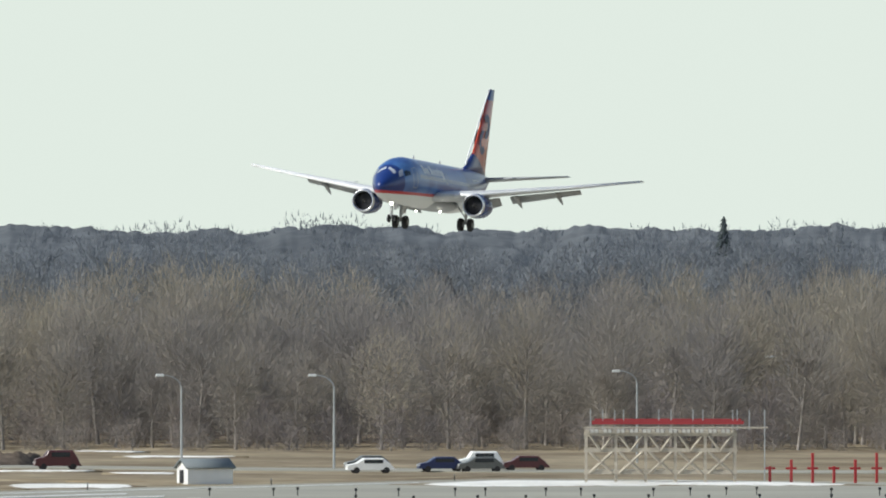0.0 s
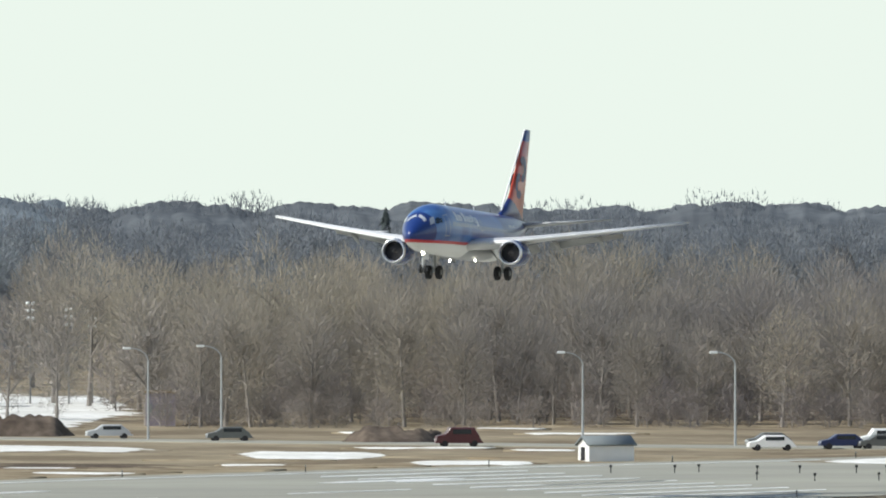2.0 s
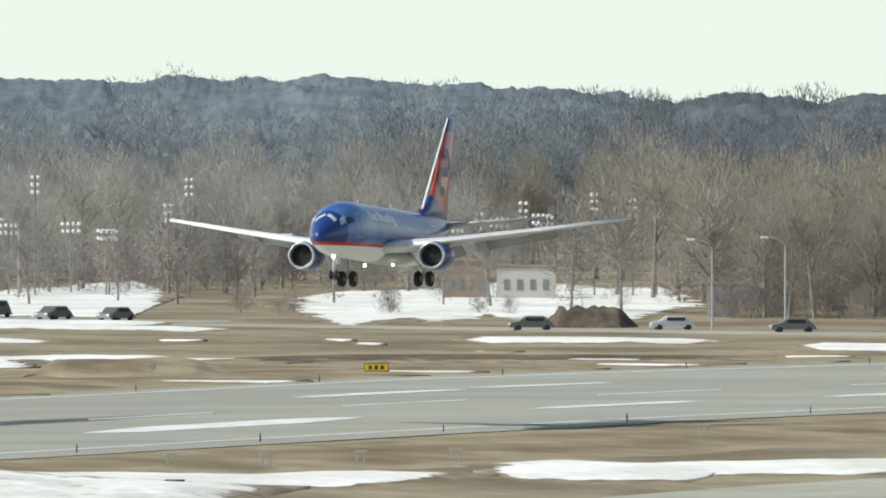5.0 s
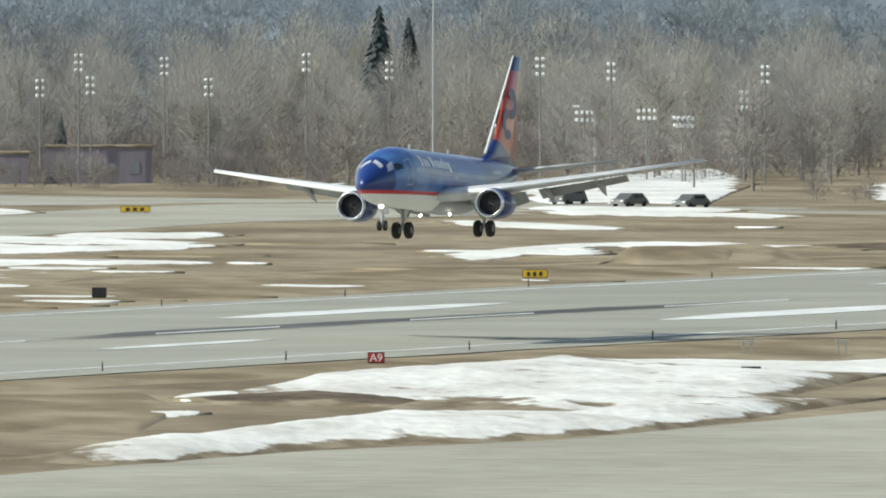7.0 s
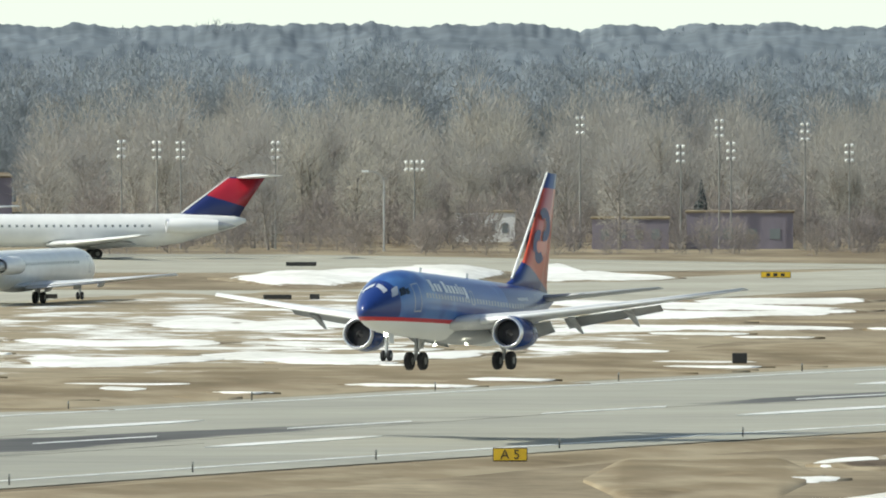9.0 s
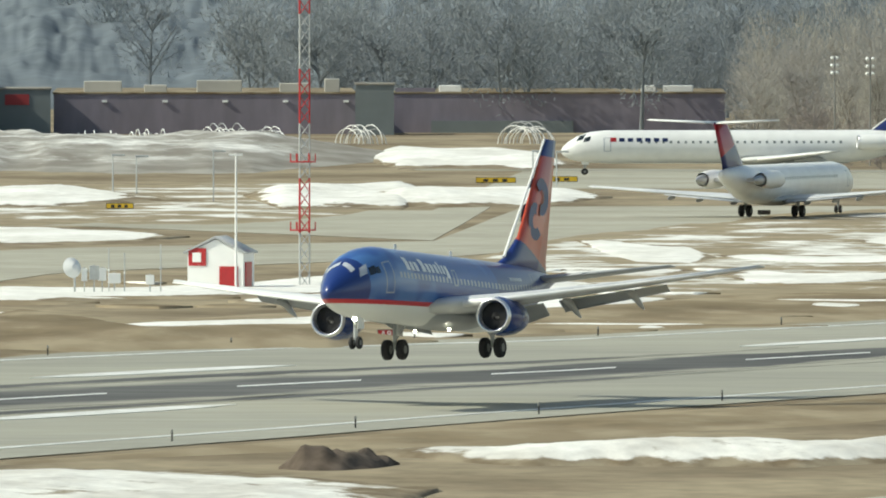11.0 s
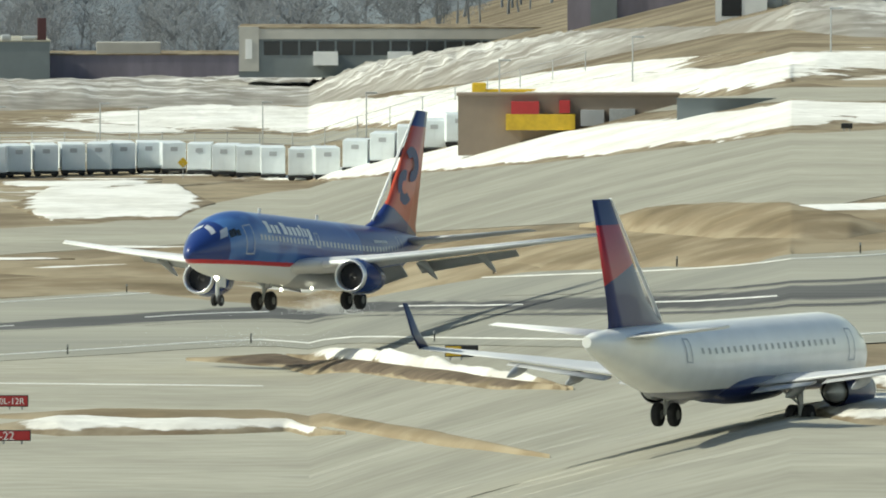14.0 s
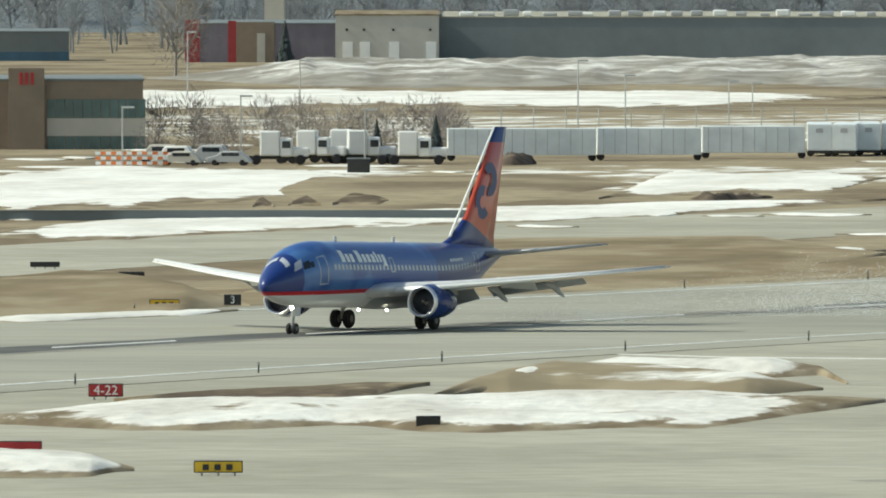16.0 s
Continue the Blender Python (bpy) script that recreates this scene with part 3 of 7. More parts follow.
RUNWAY = [(-12, 715, 845), (-10, 775, 915), (-8, 838, 980), (-7, 872, 1017), (-6, 904, 1049), (-5, 941, 1086), (-4, 979, 1123), (-3, 1018, 1168), (-2.5, 1040, 1198), (-2.25, 1053, 1215), (-2, 1063, 1223), (-1.75, 1046, 1205), (-1.5, 987, 1144), (-1.25, 938, 1087), (-1, 896, 1041), (-0.75, 860, 1001), (-0.5, 829, 968), (-0.25, 807, 944), (0, 806, 950), (0.25, 813, 962), (0.5, 820, 983), (0.75, 828, 1001), (1, 837, 1018), (2, 873, 1050), (3, 914, 1073), (4, 956, 1117), (5, 1000, 1166), (6, 1046, 1219), (7, 1092, 1275), (8, 1141, 1335), (9, 1195, 1399), (10, 1249, 1446), (11, 1298, 1490), (12, 1353, 1530), (12.6, 1385, 1555), (13.6, 1440, 1545), (14.6, 1500, 1530), (15.2, 1520, 1524)]


def across_runway(v, b):
    """The range of the line at fraction v of the runway's width (0 near edge, 1 far edge) on that bearing."""
    k = [r[0] for r in RUNWAY]
    lo, hi = np.interp(b, k, [r[1] for r in RUNWAY]), np.interp(b, k, [r[2] for r in RUNWAY])
    return float(lo + (hi - lo) * v)


def lane(v0, v1, b0, b1, pad=0.0):
    n = max(2, int(abs(b1 - b0) / 0.12))
    return [(b, across_runway(v0, b) - pad, across_runway(v1, b) + pad) for b in (b0 + (b1 - b0) * i / n for i in range(n + 1))]


tagged(level_light(part("runway", strip_mesh(lane(-0.09, 1.06, -12, 15.2), 0.06, 0.2), "runway")), "grey asphalt runway with worn markings", "runway", kind="structure")
for v in (0.0, 0.985):
    tagged(part("edge_line", strip_mesh(lane(v, v + 0.011, -12, 12.3), 0.085, 0.2), "line"), "white painted runway edge line", "road marking", kind="structure")
# tyre marks: a dark band down the middle, heaviest in the touchdown zone
for v0, v1, b0, b1 in ((0.38, 0.62, -4.5, 5.6), (0.44, 0.56, -8, -3.5), (0.33, 0.37, -2.4, 4.2), (0.63, 0.68, -1.2, 3.8), (0.46, 0.56, 5.6, 8.4)):
    tagged(level_light(part("tyre_marks", strip_mesh(lane(v0, v1, b0, b1), 0.075, 0.1, 0.16, 0.0, 3, 8), "rubber")), "black rubber streaks on the runway", "tyre marks", kind="structure")
# centre dashes, aiming point and touchdown bars
for b in np.arange(-11, 12, 0.86):
    tagged(part("centre_dash", strip_mesh(lane(0.495, 0.508, b, b + 0.42), 0.095, 0.2), "line"), "white painted centre line dash", "road marking", kind="structure")
for v0, v1, b0, b1 in ((0.22, 0.31, 7.9, 8.85), (0.68, 0.76, 6.4, 7.4), (0.70, 0.74, 3.6, 4.2), (0.27, 0.31, 4.2, 4.8), (0.27, 0.31, 6.0, 6.6), (0.70, 0.74, 8.6, 9.2),
                       (0.74, 0.77, 9.2, 9.7), (0.26, 0.30, 9.4, 10.0), (0.27, 0.31, 1.0, 1.9), (0.72, 0.76, 1.2, 2.1), (0.25, 0.29, 10.4, 10.9), (0.71, 0.75, 10.6, 11.1)):
    tagged(part("touchdown_bar", strip_mesh(lane(v0, v1, b0, b1), 0.095, 0.1, 0.06), "line"), "white painted touchdown zone bar", "road marking", kind="structure")
for k in range(9):
    v = 0.10 + 0.097 * k
    tagged(part("threshold_bar", strip_mesh(lane(v, v + 0.022, 11.75 - 1.3 * v, 12.45 - 1.3 * v), 0.095, 0.2), "line"), "white painted threshold bar", "road marking", kind="structure")
# taxiway lines
for rows in ([(-3.99, 970, 971.5), (-3.56, 962, 963.5), (-3.03, 959, 960.5), (-2.5, 955.5, 957), (-2.0, 952, 953.5)],):
    tagged(part("taxi_line", strip_mesh(rows, 0.05, 0.1), "line"), "pale painted taxiway line", "road marking", kind="structure")

# verges, soil and snow, by kind: material, ragged edge, swelling height, roughness, lift
KINDS = {"snow": ("snow", 0.22, 0.10, 0.5, 0.10), "rwsnow": ("bank_snow", 0.14, 0.45, 0.8, 0.12), "berm": ("snow", 0.14, 0.7, 0.6, 0.10), "bigberm": ("grit", 0.10, 2.2, 0.3, 0.02),
         "mixed": ("thin_snow", 0.1, 0.75, 0.4, 0.10), "thin": ("thin_snow", 0.1, 0.05, 0.2, 0.045), "dirt": ("dirt", 0.14, 0.08, 0.2, 0.15), "dirt_pile": ("heap", 0.2, 1.9, 1.1, 0.02), "dirt_mound": ("verge", 0.1, 0.8, 0.2, 0.10),
         "grass": ("verge", 0.14, 0.1, 0.3, 0.14), "grassl": ("grass", 0.12, 0.15, 0.3, 0.10)}
TAGS = {"mixed": ("snow_mound", "low mound of brown soil streaked with old snow", "mound"), "thin": ("snow_film", "thin broken snow cover with grass showing through", "snow"), "snow": ("snow_patch", "thin patch of old melting snow", "snow"), "rwsnow": ("snow_bank", "ploughed bank of old snow beside the pavement", "snow bank"),
        "berm": ("snow_berm", "long ploughed berm of white snow", "snow bank"), "bigberm": ("snow_ridge", "high dirty ridge of snow and soil", "snow bank"),
        "dirt": ("soil_patch", "bare brown soil showing between the snow", "soil"), "dirt_pile": ("soil_heap", "rough heap of dark brown soil", "soil heap"),
        "dirt_mound": ("grass_mound", "low brown grassy mound", "mound"), "grass": ("verge", "brown winter grass verge", "grass"), "grassl": ("verge", "tan winter grass verge", "grass")}
BANDS = [
    ('thin', [(-6.4, 1880, 2200), (-4.0, 1880, 2200), (-2.1, 1900, 2200), (-1.7, 1850, 2120)]),
    ('thin', [(-6.4, 1470, 1700), (-4.5, 1480, 1720), (-3.2, 1560, 1740), (-2.2, 1620, 1760)]),
    ('thin', [(2.2, 1110, 1330), (4.0, 1180, 1640), (5.2, 1230, 1640), (6.3, 1290, 1480)]),
    ('thin', [(-0.7, 1560, 1800), (0.4, 1500, 1820), (1.5, 1500, 1800), (2.7, 1520, 1850)]),
    ('snow', [(10.88, 1504, 1541), (11.13, 1510, 1537), (11.38, 1510, 1528)]),
    ('snow', [(12.20, 1516, 1544), (12.60, 1522, 1550), (13.18, 1522, 1557), (13.88, 1516, 1534)]),
    ('snow', [(9.15, 1589, 1630), (9.44, 1589, 1627), (9.82, 1589, 1620)]),
    ('snow', [(10.30, 1549, 1592), (10.58, 1537, 1589), (10.87, 1549, 1582)]),
    ('snow', [(10.72, 1106, 1126), (11.25, 1106, 1161), (11.73, 1123, 1168), (12.14, 1134, 1179)]),
    ('snow', [(9.15, 1062, 1113), (9.72, 1062, 1106), (10.49, 1065, 1109), (11.06, 1077, 1123)]),
    ('snow', [(11.61, 1254, 1275), (11.88, 1258, 1284), (12.14, 1267, 1293)]),
    ('snow', [(9.15, 1781, 2060), (9.53, 1760, 2060), (10.01, 1803, 2021)]),
    ('dirt_pile', [(10.68, 1645, 1652), (10.87, 1645, 1760), (10.94, 1645, 1790), (11.06, 1652, 1674)]),
    ('dirt_pile', [(9.45, 1689, 1701), (9.59, 1689, 1838), (9.78, 1689, 1704)]),
    ('dirt', [(9.15, 1476, 1524), (9.63, 1482, 1524), (10.30, 1488, 1506)]),
    ('snow', [(7.40, 1694, 1714), (7.79, 1672, 1710), (8.45, 1657, 1679)]),
    ('snow', [(7.12, 1628, 1657), (7.50, 1587, 1635), (7.84, 1587, 1600)]),
    ('snow', [(9.18, 1614, 1635), (9.60, 1594, 1628), (10.11, 1580, 1614)]),
    ('dirt_mound', [(7.69, 1397, 1408), (7.79, 1397, 1469), (8.03, 1397, 1474), (8.19, 1403, 1492), (8.43, 1413, 1429)]),
    ('dirt', [(8.26, 1474, 1513), (8.84, 1474, 1529), (9.41, 1480, 1522), (10.11, 1486, 1522)]),
    ('snow', [(7.40, 1750, 1826), (7.59, 1750, 1863), (8.07, 1758, 1826)]),
    ('snow', [(8.49, 1702, 2024), (8.93, 1702, 2024), (9.41, 1694, 2080), (10.11, 1702, 2024)]),
    ('snow', [(7.12, 1387, 1513), (7.31, 1413, 1486), (7.61, 1486, 1513), (8.03, 1510, 1529)]),
    ('snow', [(7.12, 1026, 1067), (7.57, 1026, 1086), (7.92, 1026, 1073), (8.45, 1026, 1067), (9.31, 1038, 1086)]),
    ('snow', [(9.22, 1055, 1089), (9.69, 1038, 1105), (10.11, 1041, 1108)]),
    ('rwsnow', [(5.67, 832, 868), (6.06, 836, 887), (6.74, 873, 928), (7.01, 881, 948), (7.58, 893, 939), (8.67, 952, 995)]),
    ('rwsnow', [(6.29, 967, 980), (6.74, 967, 1031), (7.11, 945, 1054), (7.58, 933, 1089), (7.83, 939, 1066), (8.25, 957, 1066), (8.67, 982, 1078)]),
    ('dirt', [(6.23, 962, 976), (6.74, 957, 993), (7.13, 955, 987), (7.35, 965, 975)]),
    ('grass', [(5.48, 879, 995), (5.86, 900, 998), (6.15, 906, 993), (6.30, 913, 980)]),
    ('snow', [(5.24, 1524, 1582), (5.62, 1505, 1575), (6.20, 1496, 1533), (6.47, 1499, 1518)]),
    ('snow', [(5.24, 1415, 1436), (5.82, 1404, 1431), (6.47, 1399, 1425)]),
    ('snow', [(5.24, 1311, 1329), (5.82, 1302, 1315)]),
    ('snow', [(5.24, 1689, 1811), (5.40, 1681, 1820), (5.49, 1689, 1748), (5.83, 1681, 1719)]),
    ('snow', [(7.34, 1768, 2004), (7.73, 1768, 2032), (8.24, 1768, 2088)]),
    ('snow', [(7.69, 1488, 1518), (7.92, 1482, 1530), (8.24, 1488, 1518)]),
    ('snow', [(7.38, 1712, 1748), (8.24, 1696, 1735)]),
    ('dirt_mound', [(7.71, 1404, 1415), (7.80, 1404, 1473), (8.01, 1399, 1445), (8.24, 1399, 1499)]),
    ('snow', [(3.95, 1411, 1439), (4.23, 1406, 1478), (4.46, 1401, 1439), (4.69, 1401, 1417)]),
    ('snow', [(4.50, 1654, 1699), (4.66, 1654, 1731), (4.85, 1662, 1707), (5.04, 1669, 1684)]),
    ('snow', [(5.23, 1662, 1715), (5.51, 1669, 1763), (5.71, 1677, 1715)]),
    ('snow', [(3.51, 1341, 1383), (3.89, 1327, 1365), (4.33, 1336, 1360)]),
    ('snow', [(3.51, 1251, 1317), (3.80, 1243, 1299), (4.08, 1264, 1290), (4.35, 1277, 1304)]),
    ('snow', [(5.42, 1444, 1523), (5.90, 1461, 1502), (6.50, 1490, 1520)]),
    ('snow', [(4.85, 1380, 1401), (5.61, 1391, 1428), (5.99, 1406, 1439)]),
    ('snow', [(5.80, 1523, 1571), (6.50, 1539, 1584)]),
    ('snow', [(5.97, 929, 943), (6.18, 929, 945), (6.39, 936, 945)]),
    ('snow', [(6.24, 967, 975), (6.37, 967, 988), (6.50, 970, 993)]),
    ('rwsnow', [(2.30, 814, 849), (2.53, 814, 851), (2.96, 814, 834), (3.37, 814, 851), (3.82, 814, 844), (4.21, 823, 861), (4.68, 823, 879), (5.29, 814, 884)]),
    ('snow', [(3.04, 1413, 1452), (3.25, 1333, 1424), (3.52, 1323, 1387)]),
    ('snow', [(2.30, 1197, 1259), (2.68, 1208, 1257), (3.16, 1228, 1265)]),
    ('snow', [(2.30, 1132, 1167), (2.77, 1149, 1189), (3.44, 1185, 1208)]),
    ('snow', [(2.96, 1274, 1296), (3.44, 1287, 1314)]),
    ('berm', [(2.30, 1881, 2127), (2.54, 1881, 2109), (2.77, 1881, 2080), (3.06, 1891, 1960)]),
    ('berm', [(2.30, 1621, 1741), (2.58, 1621, 1750), (2.87, 1628, 1733), (3.17, 1650, 1710)]),
    ('berm', [(4.21, 1664, 1733), (4.49, 1635, 1733), (4.87, 1657, 1741), (5.29, 1672, 1774)]),
    ('berm', [(4.72, 1528, 1560), (4.97, 1528, 1635), (5.29, 1541, 1650)]),
    ('snow', [(4.21, 1408, 1454), (4.78, 1413, 1457), (5.29, 1435, 1474)]),
    ('snow', [(4.11, 1270, 1314), (4.68, 1265, 1303), (5.29, 1296, 1323)]),
    ('dirt_mound', [(0.73, 1034, 1046), (0.96, 1037, 1114), (1.17, 1037, 1157), (1.36, 1040, 1131), (1.59, 1043, 1090), (2.58, 1054, 1079)]),
    ('grass', [(-0.42, 977, 1087), (-0.04, 955, 1052), (0.35, 964, 1052), (0.73, 996, 1049)]),
    ('snow', [(1.41, 1098, 1117), (1.87, 1098, 1131), (2.58, 1114, 1166)]),
    ('snow', [(1.87, 1181, 1194), (2.58, 1192, 1215)]),
    ('snow', [(0.78, 1157, 1239), (1.11, 1184, 1247), (1.49, 1194, 1239), (1.97, 1207, 1260), (2.58, 1239, 1304)]),
    ('snow', [(-0.69, 1424, 1555), (-0.42, 1362, 1496), (-0.04, 1327, 1467), (0.35, 1366, 1473), (0.44, 1376, 1434)]),
    ('snow', [(0.42, 1476, 1515), (0.73, 1407, 1527), (1.20, 1401, 1515), (1.74, 1428, 1476)]),
    ('berm', [(-0.60, 1709, 1848), (-0.42, 1656, 1782), (-0.13, 1600, 1735), (0.15, 1599, 1748), (0.73, 1599, 1716), (1.30, 1599, 1772), (1.74, 1599, 1712)]),
    ('berm', [(1.92, 1599, 1772), (2.16, 1599, 1789), (2.58, 1605, 1789)]),
    ('bigberm', [(-0.60, 1975, 2279), (-0.37, 1913, 2210), (-0.13, 1879, 2173), (0.11, 1870, 2154), (0.35, 1860, 2136), (0.73, 1884, 2251), (1.30, 1870, 2173), (1.87, 1860, 2173), (2.58, 1870, 2136)]),
    ('rwsnow', [(-0.15, 733, 746), (0.10, 724, 753), (0.35, 715, 761), (0.73, 695, 799), (1.36, 692, 818), (1.97, 693, 803), (2.25, 702, 821), (2.58, 715, 838)]),
    ('rwsnow', [(-0.23, 694, 719), (0.15, 685, 721), (0.65, 692, 717), (1.11, 691, 712)]),
    ('dirt', [(1.78, 726, 747), (1.91, 723, 770), (2.06, 726, 766), (2.37, 724, 733)]),
    ('dirt', [(1.07, 737, 746), (1.17, 733, 747), (1.26, 734, 743)]),
    ('dirt_pile', [(2.04, 807, 812), (2.25, 807, 854), (2.45, 812, 832)]),
    ('snow', [(-2.85, 1490, 1717), (-2.60, 1500, 1762), (-2.28, 1516, 1751), (-2.16, 1553, 1678)]),
    ('snow', [(-2.28, 1678, 1787), (-2.03, 1762, 1809), (-1.83, 1758, 1837), (-1.62, 1653, 1760), (-1.34, 1548, 1686), (-1.05, 1456, 1625), (-0.74, 1384, 1549), (-0.41, 1321, 1482), (-0.10, 1309, 1452), (0.21, 1340, 1469)]),
    ('snow', [(-2.93, 1717, 1780), (-2.57, 1717, 1773), (-2.34, 1737, 1780)]),
    ('berm', [(-2.89, 2231, 2556), (-2.28, 2203, 2571), (-2.03, 2203, 2582), (-1.79, 2163, 2546), (-1.53, 1988, 2309), (-1.25, 1837, 2107), (-0.95, 1720, 1959), (-0.63, 1617, 1829), (-0.36, 1547, 1752), (-0.07, 1515, 1718), (0.21, 1520, 1726)]),
    ('bigberm', [(-3.95, 2505, 2926), (-3.56, 2497, 2949), (-2.99, 2514, 2972), (-2.42, 2548, 3045), (-2.13, 2565, 3069), (-1.84, 2583, 3095), (-1.54, 2378, 2841), (-1.22, 2205, 2627), (-0.93, 2086, 2461), (-0.62, 1980, 2313), (-0.30, 1886, 2182)]),
    ('snow', [(-3.01, 2230, 2401), (-2.42, 2203, 2464), (-2.13, 2230, 2505), (-1.84, 2256, 2548), (-1.60, 2134, 2383), (-1.33, 2030, 2241), (-1.01, 1908, 2106), (-0.67, 1802, 1989), (-0.30, 1709, 1886)]),
    ('dirt_mound', [(-0.93, 1151, 1174), (-0.63, 1052, 1154), (-0.46, 1003, 1132), (-0.18, 971, 1055), (0.21, 987, 1008)]),
    ('grass', [(-2.93, 1206, 1355), (-2.28, 1240, 1387), (-2.03, 1253, 1409), (-1.79, 1243, 1405), (-1.56, 1173, 1324), (-1.31, 1112, 1253), (-1.05, 1058, 1191), (-0.82, 1017, 1135), (-0.57, 980, 1084), (-0.32, 946, 1038), (-0.05, 938, 1020), (0.21, 946, 1020)]),
    ('snow', [(-0.25, 1049, 1071), (0.21, 1057, 1080)]),
    ('snow', [(-2.85, 1278, 1295), (-2.44, 1289, 1316), (-2.19, 1308, 1324)]),
    ('dirt', [(-2.26, 1001, 1020), (-1.95, 992, 1025), (-1.70, 950, 981), (-1.44, 883, 912), (-1.20, 837, 860), (-0.95, 795, 814)]),
    ('rwsnow', [(-1.92, 1015, 1027), (-1.79, 994, 1025), (-1.51, 919, 937), (-1.25, 856, 871), (-0.97, 800, 813)]),
    ('grass', [(-2.93, 877, 902), (-2.44, 879, 906), (-2.22, 879, 904), (-2.00, 879, 902), (-1.79, 863, 884), (-1.58, 813, 831), (-1.36, 768, 784), (-1.13, 729, 742), (-1.03, 717, 723)]),
    ('rwsnow', [(-2.93, 852, 884), (-2.60, 855, 886), (-2.11, 860, 879), (-1.92, 864, 877), (-1.72, 835, 842)]),
    ('snow', [(-6.24, 1414, 1684), (-6.01, 1422, 1692), (-5.63, 1450, 1699), (-5.06, 1508, 1684), (-4.64, 1584, 1662)]),
    ('snow', [(-6.20, 1281, 1375), (-6.01, 1294, 1385), (-5.44, 1326, 1422), (-4.87, 1355, 1444), (-4.29, 1385, 1467), (-3.72, 1422, 1496), (-3.02, 1461, 1539)]),
    ('snow', [(-3.99, 1490, 1520), (-3.72, 1514, 1684), (-3.53, 1539, 1662), (-3.02, 1561, 1684)]),
    ('grassl', [(-5.21, 1478, 1647), (-4.68, 1484, 1654), (-4.10, 1514, 1654), (-3.86, 1529, 1640)]),
    ('dirt', [(-5.16, 1461, 1467), (-5.13, 1461, 1520), (-5.09, 1461, 1467)]),
    ('dirt', [(-5.04, 1467, 1472), (-4.98, 1467, 1526), (-4.93, 1467, 1472)]),
    ('dirt', [(-4.89, 1472, 1478), (-4.82, 1472, 1539), (-4.70, 1472, 1508)]),
    ('dirt_pile', [(-4.33, 1711, 1723), (-4.28, 1711, 1806), (-4.20, 1715, 1731)]),
    ('dirt_pile', [(-3.68, 1499, 1508), (-3.61, 1496, 1571), (-3.40, 1508, 1529)]),
    ('dirt_mound', [(-6.30, 1056, 1127), (-6.01, 1056, 1176), (-5.78, 1060, 1199), (-5.63, 1063, 1195), (-5.44, 1066, 1153), (-5.17, 1075, 1102)]),
    ('grass', [(-5.19, 1086, 1162), (-4.68, 1127, 1199), (-4.37, 1144, 1315), (-3.72, 1166, 1326), (-3.02, 1176, 1338)]),
    ('snow', [(-3.76, 1231, 1260), (-3.34, 1235, 1277), (-3.02, 1247, 1294)]),
    ('snow', [(-6.11, 1041, 1056), (-5.82, 1048, 1060), (-5.21, 1069, 1081)]),
    ('rwsnow', [(-6.20, 823, 858), (-6.01, 821, 861), (-5.44, 823, 874), (-4.87, 830, 874), (-4.56, 823, 882), (-4.10, 823, 897), (-3.53, 830, 897), (-3.02, 837, 911)]),
    ('rwsnow', [(-4.49, 874, 887), (-4.20, 887, 940), (-3.91, 925, 955), (-3.53, 922, 949), (-3.24, 915, 945), (-3.15, 897, 917)]),
    ('dirt', [(-5.63, 864, 883), (-5.25, 864, 897), (-4.87, 874, 906), (-4.56, 897, 913)]),
    ('mixed', [(-4.56, 879, 883), (-4.33, 881, 922), (-4.14, 883, 940), (-3.72, 885, 936), (-3.44, 883, 913), (-3.23, 887, 904)]),
    ('rwsnow', [(-6.30, 749, 797), (-6.01, 749, 793), (-5.77, 752, 786), (-5.56, 759, 770)]),
    ('snow', [(-6.20, 2197, 2473), (-5.63, 2210, 2457), (-4.87, 2210, 2489), (-4.10, 2223, 2457), (-3.02, 2250, 2457)]),
    ('bigberm', [(-5.52, 2523, 2744), (-5.06, 2506, 2827), (-4.49, 2506, 2870), (-3.72, 2540, 2915), (-2.77, 2584, 2985)]),
]
for b0, kind_rows in enumerate(BANDS):
    kind, rows = kind_rows
    m, ragged, high, rough, lift = KINDS[kind]
    name, label, cat = TAGS[kind]
    if kind == "dirt_pile":
        rows = [(b, n, min(f, n + 9.0)) for b, n, f in rows]
        high = 1.3 if rows[0][0] > 9 else 0.85
    tagged(part(name, strip_mesh(rows, lift + 0.0007 * b0, 0.015, ragged, high, b0, 12, rough), m), label, cat, kind="stuff" if kind in ("snow", "grass", "grassl", "thin") else "")
# brown verges along both sides of the runway, on the stretch without pavement
for v, rows in (("near", [(b, across_runway(-0.09, b) - w, across_runway(-0.10, b)) for b, w in ((0.6, 8), (1.5, 20), (2.5, 38), (4, 55), (6, 30), (7, 40), (8.5, 95), (10, 110), (12.6, 110))]),
                ("far", [(b, across_runway(1.07, b), across_runway(1.07, b) + w) for b, w in ((-9, 60), (-5, 60), (-2.5, 70), (-1, 75), (0.4, 60), (2, 90), (4, 110), (6, 110), (8, 90), (10, 50), (12.6, 30))])):
    tagged(part("verge", strip_mesh(rows, 0.10, 0.05, 0.08, 0.08, 77, 6, 0.3), "verge"), "brown winter grass verge along the runway", "grass", kind="stuff")

streaks = random.Random(5)


